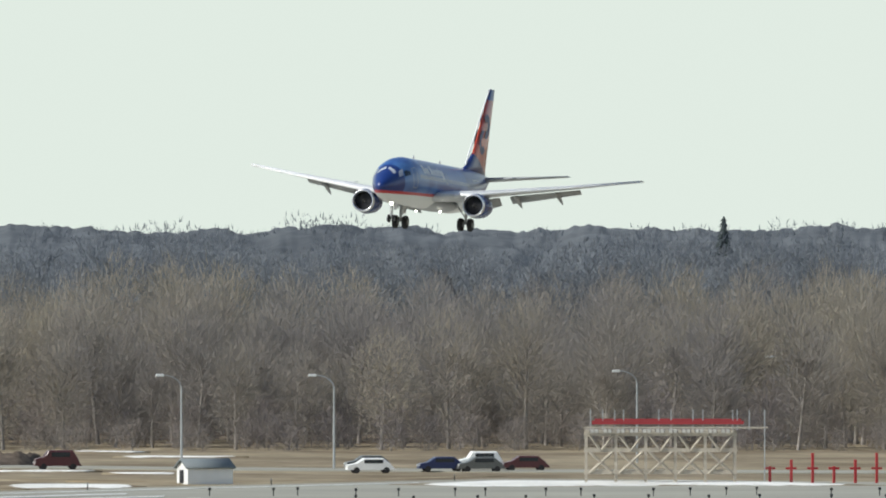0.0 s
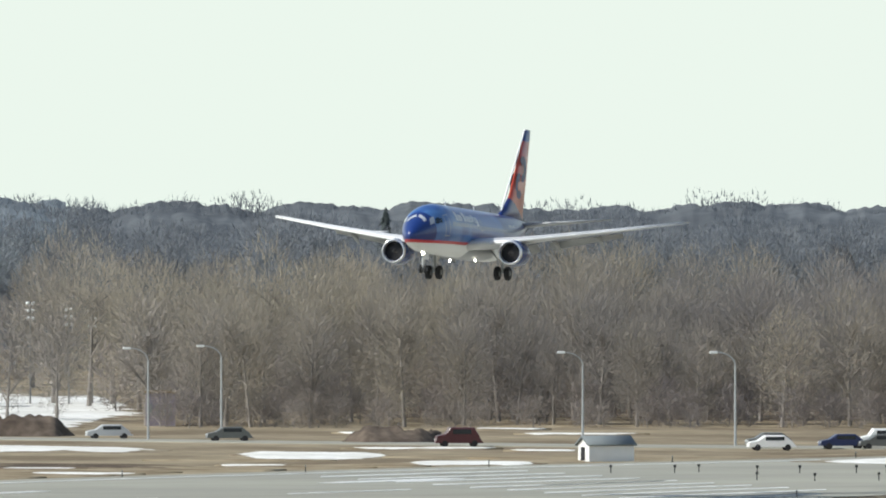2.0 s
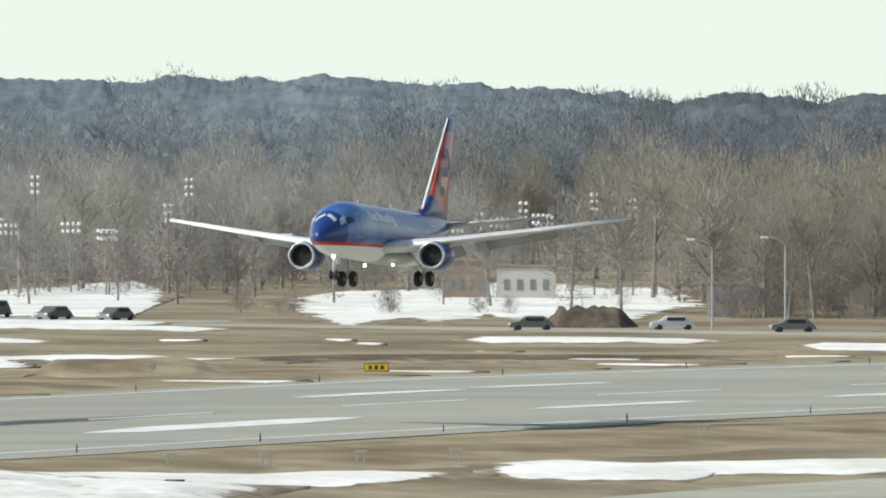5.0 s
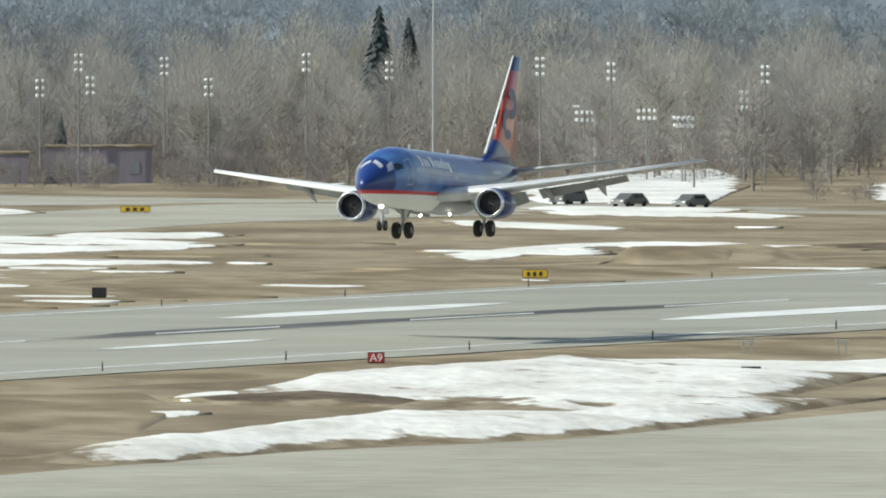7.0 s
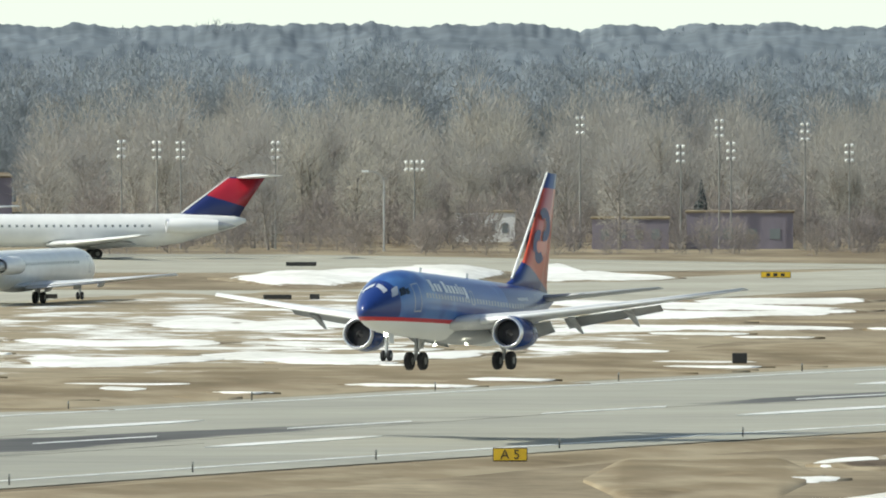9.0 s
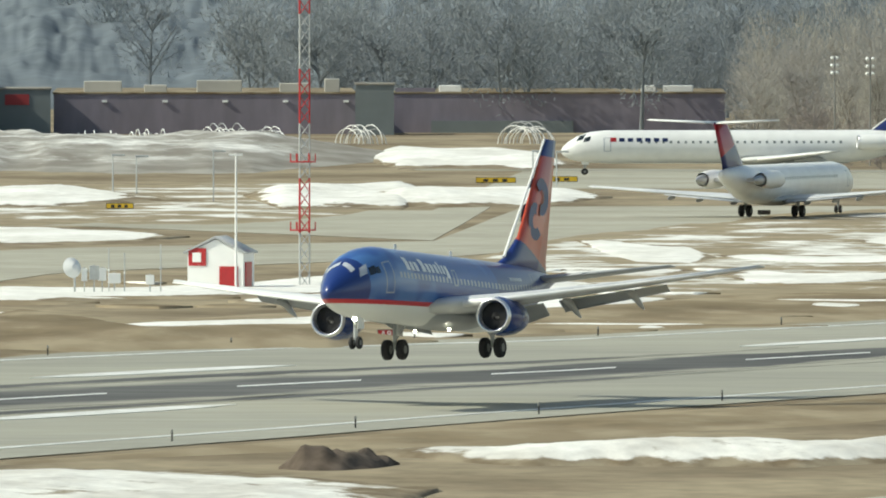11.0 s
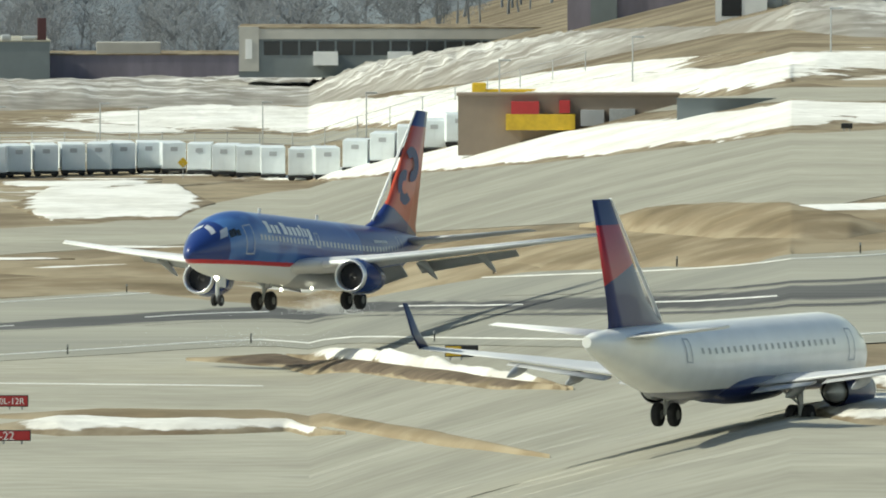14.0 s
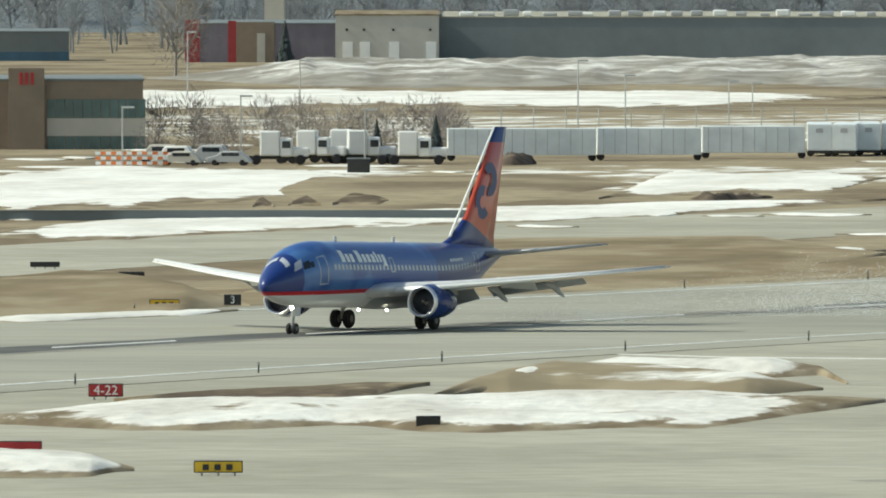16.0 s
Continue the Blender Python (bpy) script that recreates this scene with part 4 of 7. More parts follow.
def streak_field(name, material, count, where, wide, deep, lift, label):
    """Many small ragged streaks, joined: where gives a bearing and a range for two random numbers."""
    V, T, C = [], [], []
    for k in range(count):
        b, r = where(streaks.random(), streaks.random())
        w, d = streaks.uniform(*wide) / r * 57.3, streaks.uniform(*deep)
        bm = strip_mesh([(b - w / 2, r, r + d * 0.3), (b - w * 0.2, r - d * 0.3, r + d * 0.6), (b + w * 0.15, r - d * 0.5, r + d * 0.4), (b + w / 2, r - d * 0.1, r + d * 0.1)], lift, 0.01, 0.3, 0.06, k, 4, 0.4)
        bm.verts.index_update()
        base = len(V)
        V += [v.co.copy() for v in bm.verts]
        C += [v[bm.verts.layers.float["cover"]] for v in bm.verts]
        T += [[base + v.index for v in f.verts] for f in bm.faces]
        bm.free()
    me = bpy.data.meshes.new(name)
    me.from_pydata(V, [], T)
    me.attributes.new("cover", "FLOAT", "POINT").data.foreach_set("value", C)
    me.materials.append(M[material])
    tagged(new(name, me), label, "streaks", kind="stuff")


def beyond(u, v):
    b = 1.0 + 10.5 * u
    return b, across_runway(1.12, b) + 230 * v * v


streak_field("snow_streaks", "snow", 60, beyond, (3, 14), (4, 14), 0.16, "thin leftover streaks of snow in the grass")
streak_field("soil_streaks", "verge", 70, beyond, (4, 22), (5, 16), 0.14, "dark brown streaks of wet soil")
streak_field("apron_stain", "runway", 60, lambda u, v: (-6.5 + 7.5 * u, 610 + 200 * v), (2, 14), (1, 6), 0.0, "grey stains on the worn concrete")
streak_field("yard_snow", "snow", 50, lambda u, v: (-6.4 + 4.3 * u, 1330 + 700 * v), (3, 16), (5, 18), 0.1, "thin leftover streaks of snow")


# ---- aircraft ----
def airliner(name, spec, label, category="airliner"):
    """x forward, y to port, z up; the origin is on the ground between the main wheels."""
    a = thing(name, Matrix(), label, category)
    bm = bmesh.new()
    n = 40
    st = []
    for (s0, r0, z0), (s1, r1, z1) in zip(spec["hull"], spec["hull"][1:]):
        k = max(1, int((s1 - s0) / 1.2))
        st += [(s0 + (s1 - s0) * i / k, r0 + (r1 - r0) * i / k, z0 + (z1 - z0) * i / k) for i in range(k)]
    st.append(spec["hull"][-1])
    loft(bm, [[(spec["nose"] - s, r * math.cos(2 * math.pi * k / n), zc + r * spec["tall"] * math.sin(2 * math.pi * k / n)) for k in range(n)] for s, r, zc in st])
    body = part("fuselage", bm, spec["body"], a)
    if "fairing" in spec:
        x0, x1, w, z, h = spec["fairing"]
        bm = bmesh.new()
        loft(bm, [[(x0 + (x1 - x0) * u, w * q * math.cos(2 * math.pi * k / 24), z + h * q * math.sin(2 * math.pi * k / 24)) for k in range(24)]
                  for u, q in ((0, 0.15), (0.08, 0.6), (0.2, 0.9), (0.4, 1), (0.6, 1), (0.8, 0.85), (0.93, 0.5), (1, 0.12))])
        part("belly_fairing", bm, spec["fairing_mat"], a)
    for side in (1, -1):
        w = part("wing", wing(bmesh.new(), [(side * y, le, c, z) for y, le, c, z in spec["wing"]]), "wing_paint", a, "pale grey swept wing")
        # slats: a bright drooped leading edge
        sl = [(side * y, le + 0.30 * min(1, c / 3), max(0.22 * c, 0.3), z - 0.10) for y, le, c, z in spec["wing"][1:]]
        part("slat", wing(bmesh.new(), sl, 0.30), "white", w, "bright white drooped slat")
        for u0, u1 in spec["flaps"]:
            secs = []
            for u in (u0, u1):
                y = u
                le = np.interp(y, [q[0] for q in spec["wing"]], [q[1] - q[2] for q in spec["wing"]])
                c = np.interp(y, [q[0] for q in spec["wing"]], [q[2] for q in spec["wing"]]) * spec.get("flap", 0.26)
                z = np.interp(y, [q[0] for q in spec["wing"]], [q[3] for q in spec["wing"]])
                secs.append((side * y, le, c, z))
            rings = []
            for y, le, c, z in secs:
                ca, sa = math.cos(radians(spec["droop"])), math.sin(radians(spec["droop"]))
                rings.append([(le + 0.35 - u * c * ca, y, z - 0.12 - u * c * sa + h * c * 0.07) for u, h in FOIL])
            part("flap", loft(bmesh.new(), rings), "grey", w, "lowered grey flap")
        for y in spec["tracks"]:
            le = np.interp(y, [q[0] for q in spec["wing"]], [q[1] - q[2] * 0.55 for q in spec["wing"]])
            z = np.interp(y, [q[0] for q in spec["wing"]], [q[3] for q in spec["wing"]])
            L = spec["track_len"]
            rings = []
            for u, q in ((0, 0.05), (0.15, 0.6), (0.4, 1), (0.7, 0.8), (0.9, 0.4), (1, 0.05)):
                rings.append([(le - u * L, side * y + 0.17 * q * math.cos(k * math.pi / 5), z - 0.30 - max(0, u - 0.35) * L * spec["track_drop"] + 0.26 * q * math.sin(k * math.pi / 5)) for k in range(10)])
            part("flap_fairing", loft(bmesh.new(), rings), "grey", w, "grey flap track fairing")
        if spec.get("winglet"):
            y, le, c, z = spec["wing"][-1]
            bm = bmesh.new()
            loft(bm, [[(le - f * c + dx - u * cc, side * (y + dy) + h * cc * 0.05, z + dz) for u, h in FOIL] for f, dx, dy, dz, cc in
                      ((0, 0, 0, 0, c), (0, -0.5, 0.25, 0.6, c * 0.75), (0, -1.2, 0.55, 1.9, c * 0.4))])
            part("winglet", bm, "deep", w, "dark upswept winglet")
        part("stabiliser", wing(bmesh.new(), [(side * y, le, c, z) for y, le, c, z in spec["tail"]], 0.10), spec["tail_mat"], a)
    fin = part("fin", wing(bmesh.new(), [(0, le, c, z) for z, le, c in spec["fin"]], 0.10, True), spec["fin_mat"], a)
    bm = bmesh.new()
    rod(bm, (spec["fin"][1][1] + 0.02, 0, spec["fin"][1][2] * 0 + spec["fin"][1][0]), (spec["fin"][-1][1] + 0.02, 0, spec["fin"][-1][0]), 0.09, 0.06)
    part("fin_edge", bm, "white", fin, "bare bright leading edge of the fin")
    # engines
    for ex, ey, ez, r, L in spec["engines"]:
        bm = spin_x(bmesh.new(), [(-0.02, r * 0.80), (0.0, r * 0.86), (-0.06, r * 0.93), (-0.35, r * 1.0), (-L * 0.4, r * 1.08), (-L * 0.75, r * 0.98), (-L, r * 0.78)], ex, ey, ez, 28, 0.06)
        e = part("engine", bm, spec["cowl"], a)
        bm = spin_x(bmesh.new(), [(-0.5, r * 0.78), (-0.1, r * 0.79), (0.02, r * 0.84), (0.04, r * 0.89), (-0.02, r * 0.945), (-0.2, r * 0.985)], ex, ey, ez, 28, 0.06)
        part("intake_lip", bm, "steel", e, "polished metal intake lip")
        # fan and spinner near-black: the intake's shade is put into their colour
        bm = spin_x(bmesh.new(), [(-0.45, 0.002), (-0.46, r * 0.78), (-0.7, r * 0.78)], ex, ey, ez, 28, 0.06)
        part("fan", bm, "dark", e, "dark fan face")
        bm = spin_x(bmesh.new(), [(-0.18, 0.01), (-0.3, r * 0.13), (-0.46, r * 0.24)], ex, ey, ez, 16)
        part("spinner", bm, "black", e)
        bm = spin_x(bmesh.new(), [(-L * 0.9, r * 0.62), (-L * 1.12, r * 0.52), (-L * 1.35, r * 0.05)], ex, ey, ez, 20)
        part("exhaust_cone", bm, "galv", e)
        bm = bmesh.new()
        if spec["under_wing"]:
            zt = float(np.interp(abs(ey), [q[0] for q in spec["wing"]], [q[3] for q in spec["wing"]]))
            loft(bm, [[(ex - 0.7 - L * u, ey + sy * 0.17 * q, z) for u, sy in ((0, 0), (0.2, 1), (0.8, 1), (1.25, 0), (0.8, -1), (0.2, -1))] for q, z in ((1, ez + r * 0.75), (0.8, zt))])
        else:
            box(bm, ex - L * 0.8, ex - 0.8, min(0.8 * ey / abs(ey), ey), max(0.8 * ey / abs(ey), ey), ez - 0.16, ez + 0.16, 0.05)
        part("pylon", bm, "grey", e)
    # landing gear
    for gx, gy, wr, ww, gap, top in spec["gear"]:
        bm = bmesh.new()
        rod(bm, (gx, gy, wr), (gx, gy, top), 0.12, 0.14)
        rod(bm, (gx - 0.05, gy, wr + 0.5), (gx - 0.05, gy * 0.55, top), 0.06)
        rod(bm, (gx, gy, wr + 0.3), (gx - 0.8, gy, top), 0.05)
        g = part("landing_gear", bm, "galv", a, "bare metal gear leg")
        bm = bmesh.new()
        box(bm, gx - 0.45, gx + 0.35, gy - 0.03 + 0.28, gy + 0.03 + 0.28, wr + 0.75, top, 0.01)
        part("gear_door", bm, "white", g, "white gear door")
        for dy in (-gap, gap):
            wl = part("wheel", disc_y(bmesh.new(), (gx, gy + dy, wr), wr, ww), "tyre", g, "black rubber tyre")
            bm = bmesh.new()
            rod(bm, (gx, gy + dy - ww * 0.51, wr), (gx, gy + dy + ww * 0.51, wr), wr * 0.42, None, 16)
            part("hub", bm, "dull_pole", wl, "dull metal wheel hub")
    # cabin windows, doors and flight deck
    s0, s1, step, ang, skip = spec["windows"]
    for side in (0, 1):
        s = s0
        while s < s1:
            if not any(q0 < s < q1 for q0, q1 in skip):
                bm = patch(bmesh.new(), spec, s, s + 0.27, ang if not side else 180 - ang, ang + 9 if not side else 171 - ang, 1, 2)
                part("window_pane", bm, spec["pane"], body)
            s += step
        for d0, d1, lo, hi in spec["doors"]:
            for q0, q1, z0, z1 in ((d0, d0 + 0.09, lo, hi), (d1 - 0.09, d1, lo, hi), (d0, d1, hi - 2.5, hi), (d0, d1, lo, lo + 2.5)):
                bm = patch(bmesh.new(), spec, q0, q1, z0 if not side else 180 - z0, z1 if not side else 180 - z1, 2, 6, 0.02)
                part("door_frame", bm, "pale_glass", body, "pale outline of a cabin door")
    for s_0, s_1, a0, a1, sk, m in spec["cockpit"]:
        for side in (0, 1):
            bm = patch(bmesh.new(), spec, s_0, s_1, a0 if not side else 180 - a0, a1 if not side else 180 - a1, 4, 4, 0.02, sk)
            part("cockpit_pane", bm, m, body, "flight deck window")
    for s_0, s_1, a0, a1, m in spec.get("marks", []):
        part("livery_mark", patch(bmesh.new(), spec, s_0, s_1, a0, a1, 2, 3, 0.018), m, body, "plain painted livery bar")
    for lx, ly, lz, r in spec.get("lights", []):
        bm = bmesh.new()
        bmesh.ops.create_uvsphere(bm, u_segments=12, v_segments=8, radius=r, matrix=Matrix.Translation((lx, ly, lz)))
        part("landing_light", bm, "lamp", a, "glowing landing light")
    return a, body, fin


B737 = dict(
    nose=16.6, tall=1.065, body="body", fin_mat="fin", tail_mat="grey", cowl="deep_cowl", under_wing=True,
    hull=[(0, 0.04, 2.5), (0.1, 0.26, 2.5), (0.35, 0.46, 2.53), (0.8, 0.72, 2.6), (1.4, 0.98, 2.7), (2.1, 1.24, 2.82), (2.8, 1.46, 2.95), (3.6, 1.65, 3.07), (4.8, 1.81, 3.18), (6, 1.88, 3.25), (21, 1.88, 3.25),
          (23, 1.80, 3.33), (25.5, 1.56, 3.57), (28, 1.2, 3.92), (30.2, 0.72, 4.3), (31.8, 0.38, 4.55), (32.8, 0.16, 4.64)],
    fairing=(5.6, -4.2, 1.8, 1.85, 0.68), fairing_mat="grey",
    wing=[(1.2, 6.4, 8.6, 2.15), (3.2, 4.9, 6.6, 2.45), (5.6, 3.4, 4.7, 2.8), (11.5, 0.2, 2.9, 3.7), (17.1, -2.85, 1.35, 4.62)],
    flaps=[(2.0, 5.4), (6.3, 12.0)], droop=30, tracks=[3.6, 7.0, 10.2], track_len=3.0, track_drop=0.42,
    tail=[(0.5, -11.6, 4.0, 4.5), (7.15, -15.3, 1.35, 5.25)],
    fin=[(4.7, -6.2, 9.0), (5.6, -8.9, 6.2), (6.9, -10.9, 4.5), (12.4, -15.0, 1.7)],
    engines=[(4.9, 4.83, 1.66, 1.02, 3.3), (4.9, -4.83, 1.66, 1.02, 3.3)],
    gear=[(0, 2.86, 0.56, 0.40, 0.43, 2.75), (0, -2.86, 0.56, 0.40, 0.43, 2.75), (12.6, 0, 0.34, 0.2, 0.2, 2.4)],
    windows=(5.9, 26.0, 0.508, 8.5, [(13.1, 13.5)]), pane="pale_glass",
    doors=[(4.2, 5.15, -16, 38), (26.2, 26.95, -8, 40), (13.6, 14.15, 5, 32)],
    # the first two panes have their reflection painted in as a pale colour
    cockpit=[(1.62, 2.0, 50, 86, 0.28, "pale_glass"), (1.98, 2.62, 27, 47, 0.32, "pale_glass"), (2.75, 3.35, 21, 37, 0.12, "glass"), (3.42, 3.8, 20, 32, 0.0, "glass")],
    marks=[], lights=[(4.6, 2.15, 2.25, 0.15), (4.6, -2.15, 2.25, 0.15), (12.75, 0.0, 1.25, 0.13), (2.2, 1.2, 1.12, 0.09), (1.2, -1.2, 1.12, 0.09)])
# the name on the fuselage: plain bars of the letters' size
x = 7.1
for w, gap, lo, hi in ((0.52, 0.2, 22, 46), (0.42, 0.18, 22, 38), (0.42, 0.5, 22, 38), (0.54, 0.2, 22, 46), (0.42, 0.18, 22, 38), (0.42, 0.18, 22, 38), (0.42, 0.18, 22, 38), (0.26, 0.16, 22, 44), (0.28, 0.18, 22, 38), (0.4, 0.1, 16, 38)):
    B737["marks"].append((x, x + w + 0.02, lo, hi, "white"))
    x += w + gap
for k in range(6):
    B737["marks"].append((22.2 + 0.36 * k, 22.45 + 0.36 * k, 24, 30, "white"))
for k in range(3):
    B737["marks"].append((9.2 + 5 * k, 9.22 + 5 * k, -30, 60, "deep"))
M["deep_cowl"] = mat("dark_blue_cowl", (0.016, 0.045, 0.19), 0.25, 0, 0.08, 0.8)

plane, plane_body, plane_fin = airliner("jet_airliner", B737, "blue twin-engine airliner with orange-red fin, gear down", "airliner")
# the mark on the fin: two plain blue arcs, one above the other
for side in (1, -1):
    for cz, cx, turn in ((9.15, -13.55, 40), (7.75, -13.35, 220)):
        bm = bmesh.new()
        ring = [(turn + 250 * i / 14) for i in range(15)]
        lo, hi = [], []
        for q in ring:
            c, s = math.cos(radians(q)), math.sin(radians(q))
            y = side * 0.24
            lo.append(bm.verts.new((cx + 0.38 * c - (cz - 8.4) * 0.55, y, cz + 0.40 * s)))
            hi.append(bm.verts.new((cx + 1.0 * c - (cz - 8.4) * 0.55, y, cz + 1.05 * s)))
        for i in range(14):
            bm.faces.new((lo[i], lo[i + 1], hi[i + 1], hi[i]))
        part("fin_mark", bm, "fin_blue", plane_fin, "plain dark blue painted arc")
# aerials on the crown and spoilers on the wings
for s in (9.5, 17.5):
    bm = box(bmesh.new(), 16.6 - s - 0.3, 16.6 - s, -0.02, 0.02, 5.2, 5.55)
    part("aerial", bm, "white", plane)
SPOILERS = []
WINGS = {1 if o.data.vertices[0].co.y > 0 else -1: o for o in plane.children if o.name.split(".")[0] == "wing"}
for side in (1, -1):
    for y0, y1 in ((3.0, 4.9), (7.2, 9.6)):
        ym = (y0 + y1) / 2
        xs = float(np.interp(ym, [q[0] for q in B737["wing"]], [q[1] - 0.62 * q[2] for q in B737["wing"]]))
        zs = float(np.interp(ym, [q[0] for q in B737["wing"]], [q[3] + 0.05 * q[2] for q in B737["wing"]]))
        bm = box(bmesh.new(), -0.95, 0.0, -(y1 - y0) / 2, (y1 - y0) / 2, -0.025, 0.025, 0.01)
        sp = part("spoiler", bm, "white", WINGS[side], "white hinged spoiler panel")
        SPOILERS.append((sp, (xs, side * ym, zs)))
FLIGHT = [(0, 305.33, 1394.97, 23.40, 2.90, -2.50, 208.35), (0.5, 293.86, 1376.99, 21.96, 2.80, -2.50, 208.15), 
    (1, 283.16, 1362.38, 20.68, 2.70, -1.80, 207.94), (1.5, 272.45, 1347.74, 19.00, 2.60, -1.10, 207.73), (2, 260.64, 1327.32, 17.69, 2.67, -0.83, 207.51), 
    (2.5, 248.76, 1306.87, 16.15, 2.73, -0.57, 207.28), (3, 236.78, 1286.39, 14.74, 2.80, -0.30, 207.03), 
    (3.2, 232.01, 1277.50, 14.30, 2.82, -0.24, 206.94), (5.5, 175.83, 1174.92, 9.35, 3.00, 0.50, 205.71), (6, 164.24, 1155.39, 8.62, 3.00, 0.80, 205.76), 
    (6.5, 152.43, 1135.82, 7.81, 3.00, 1.10, 205.78), (7, 140.46, 1116.20, 7.04, 3.00, 1.40, 205.77), (7.5, 128.14, 1093.77, 6.07, 3.10, 1.25, 205.78), 
    (8, 115.70, 1071.27, 5.52, 3.20, 1.10, 205.76), (8.5, 103.23, 1048.68, 4.73, 3.30, 0.95, 205.72), (9, 90.92, 1025.98, 4.54, 3.40, 0.80, 205.66), 
    (9.5, 77.99, 994.45, 4.20, 3.50, 1.04, 205.48), (10, 65.32, 962.79, 3.82, 3.60, 1.29, 205.28), (10.2, 60.57, 954.12, 3.57, 3.62, 1.38, 205.16), 
    (12.3, 10.80, 861.89, 2.09, 3.78, 2.40, 203.59), (12.5, 6.00, 852.98, 2.00, 3.80, 2.50, 203.40), (13, -5.97, 825.98, 1.78, 4.00, 2.65, 202.79), 
    (13.5, -17.40, 837.82, 0.53, 4.00, 2.80, 202.71), (14, -31.72, 984.49, -4.12, 4.00, 1.32, 202.75), (14.5, -49.98, 1126.13, -8.72, 3.60, 0.60, 202.46), 
    (15, -61.39, 1088.33, -8.43, 2.80, 0.18, 201.97), (15.5, -72.77, 1051.44, -8.15, 2.40, 0.09, 201.64), 
    (16, -84.27, 1022.00, -7.93, 1.70, 0.00, 201.29)]


# ---- woods ----
def mesh_np(name, verts, tris, material):
    me = bpy.data.meshes.new(name)
    me.vertices.add(len(verts))
    me.vertices.foreach_set("co", np.asarray(verts, np.float32).ravel())
    me.loops.add(3 * len(tris))
    me.loops.foreach_set("vertex_index", np.asarray(tris, np.int32).ravel())
    me.polygons.add(len(tris))
    me.polygons.foreach_set("loop_start", np.arange(0, 3 * len(tris), 3, dtype=np.int32))
    me.update(calc_edges=True)
    me.validate()
    me.materials.append(M[material])
    return me


def limb(V, T, a, b, r0, r1, n=5):
    a, b = np.array(a), np.array(b)
    d = b - a
    side = np.cross(d, (0.3, 0.5, 0.81))
    side /= np.linalg.norm(side) + 1e-9
    up = np.cross(d / (np.linalg.norm(d) + 1e-9), side)
    k = len(V)
    for p, r in ((a, r0), (b, r1)):
        for i in range(n):
            q = 2 * math.pi * i / n
            V.append(p + r * (math.cos(q) * side + math.sin(q) * up))
    for i in range(n):
        j = (i + 1) % n
        T.append((k + i, k + j, k + n + j)), T.append((k + i, k + n + j, k + n + i))


def bare_tree(rng, spread=0.32, twigs=700, fork=0.28, fat=0.055, low=0.58, wide=0.25, long=1.0):
    """A leafless tree one unit high at full size 15 m: wood (trunk and limbs) and twigs, as vertices and triangles."""
    V, T, W, X = [], [], [], []
    h = 15.0
    top = np.array((rng.normal(0, 0.5), rng.normal(0, 0.5), h * 0.62))
    limb(V, T, (0, 0, 0), (top * fork), 0.24, 0.18)
    limb(V, T, top * fork, top, 0.18, 0.07)
    tips = []
    for i in range(11):
        f = rng.uniform(fork, 0.95)
        base = top * f
        q = rng.uniform(0, 2 * math.pi)
        L = h * rng.uniform(0.22, 0.42) * (1.15 - 0.5 * f)
        end = base + np.array((math.cos(q) * spread * 1.7, math.sin(q) * spread * 1.7, rng.uniform(0.45, 0.9))) * L
        limb(V, T, base, end, 0.09, 0.035, 4)
        tips.append((base, end))
        for _ in range(4):
            g = rng.uniform(0.3, 0.9)
            b2 = base + (end - base) * g
            e2 = b2 + np.array((rng.normal(0, 0.55), rng.normal(0, 0.55), rng.uniform(0.2, 0.9))) * L * 0.55
            limb(V, T, b2, e2, 0.05, 0.02, 3)
            tips.append((b2, e2))
    # the crown is a rounded, slightly uneven cloud of fine twigs round the limbs
    mid, half = np.array((top[0] * 0.7, top[1] * 0.7, h * low)), np.array((h * wide, h * wide, h * (1.03 - low)))
    lobes = [(rng.normal(0, 1, 3), rng.uniform(0.75, 1.05)) for _ in range(9)]
    for k in range(twigs):
        b2, e2 = tips[k % len(tips)]
        p = b2 + (e2 - b2) * rng.uniform(0.15, 1.0)
        if k % 4:
            p = mid + half * rng.normal(0, 0.55, 3)
        q = (p - mid) / half
        n = np.linalg.norm(q) + 1e-9
        reach = 0.85
        for c, g in lobes:
            if np.dot(c, q) > 0.75 * n * np.linalg.norm(c):
                reach = g
        if n > reach:
            p = mid + half * q / n * reach * rng.uniform(0.72, 1.0)
        out = (p - mid) / half
        d = out * 0.8 + rng.normal(0, 0.4, 3) + np.array((0, 0, 0.55))
        d = d / (np.linalg.norm(d) + 1e-9) * rng.uniform(0.6, 1.5) * long
        # sprays face outwards from the crown, so that a crown takes the light as one rounded mass
        s = np.cross(d, out + rng.normal(0, 0.45, 3) + np.array((0, 0, 0.25)))
        s = s / (np.linalg.norm(s) + 1e-9) * fat * rng.uniform(0.6, 1.3)
        k = len(W)
        W += [p - s, p + s, p + d]
        X.append((k, k + 1, k + 2))
    return np.array(V), np.array(T), np.array(W), np.array(X)


rng = np.random.default_rng(7)
FAR = [bare_tree(np.random.default_rng(s), 0.36, 1300, 0.3, 0.065, 0.55, 0.30, 0.55) for s in (3, 4, 5, 6, 8)]
TREES = [bare_tree(rng, s, 2500, f, 0.034, 0.50, w * 1.1) for s, f, w in ((0.30, 0.22, 0.24), (0.36, 0.3, 0.27), (0.24, 0.35, 0.2), (0.4, 0.18, 0.28), (0.3, 0.28, 0.23), (0.34, 0.4, 0.22))]
BUSH = [bare_tree(rng, 0.55, 620, 0.04, 0.10, 0.42, 0.46, 1.8) for _ in range(3)]


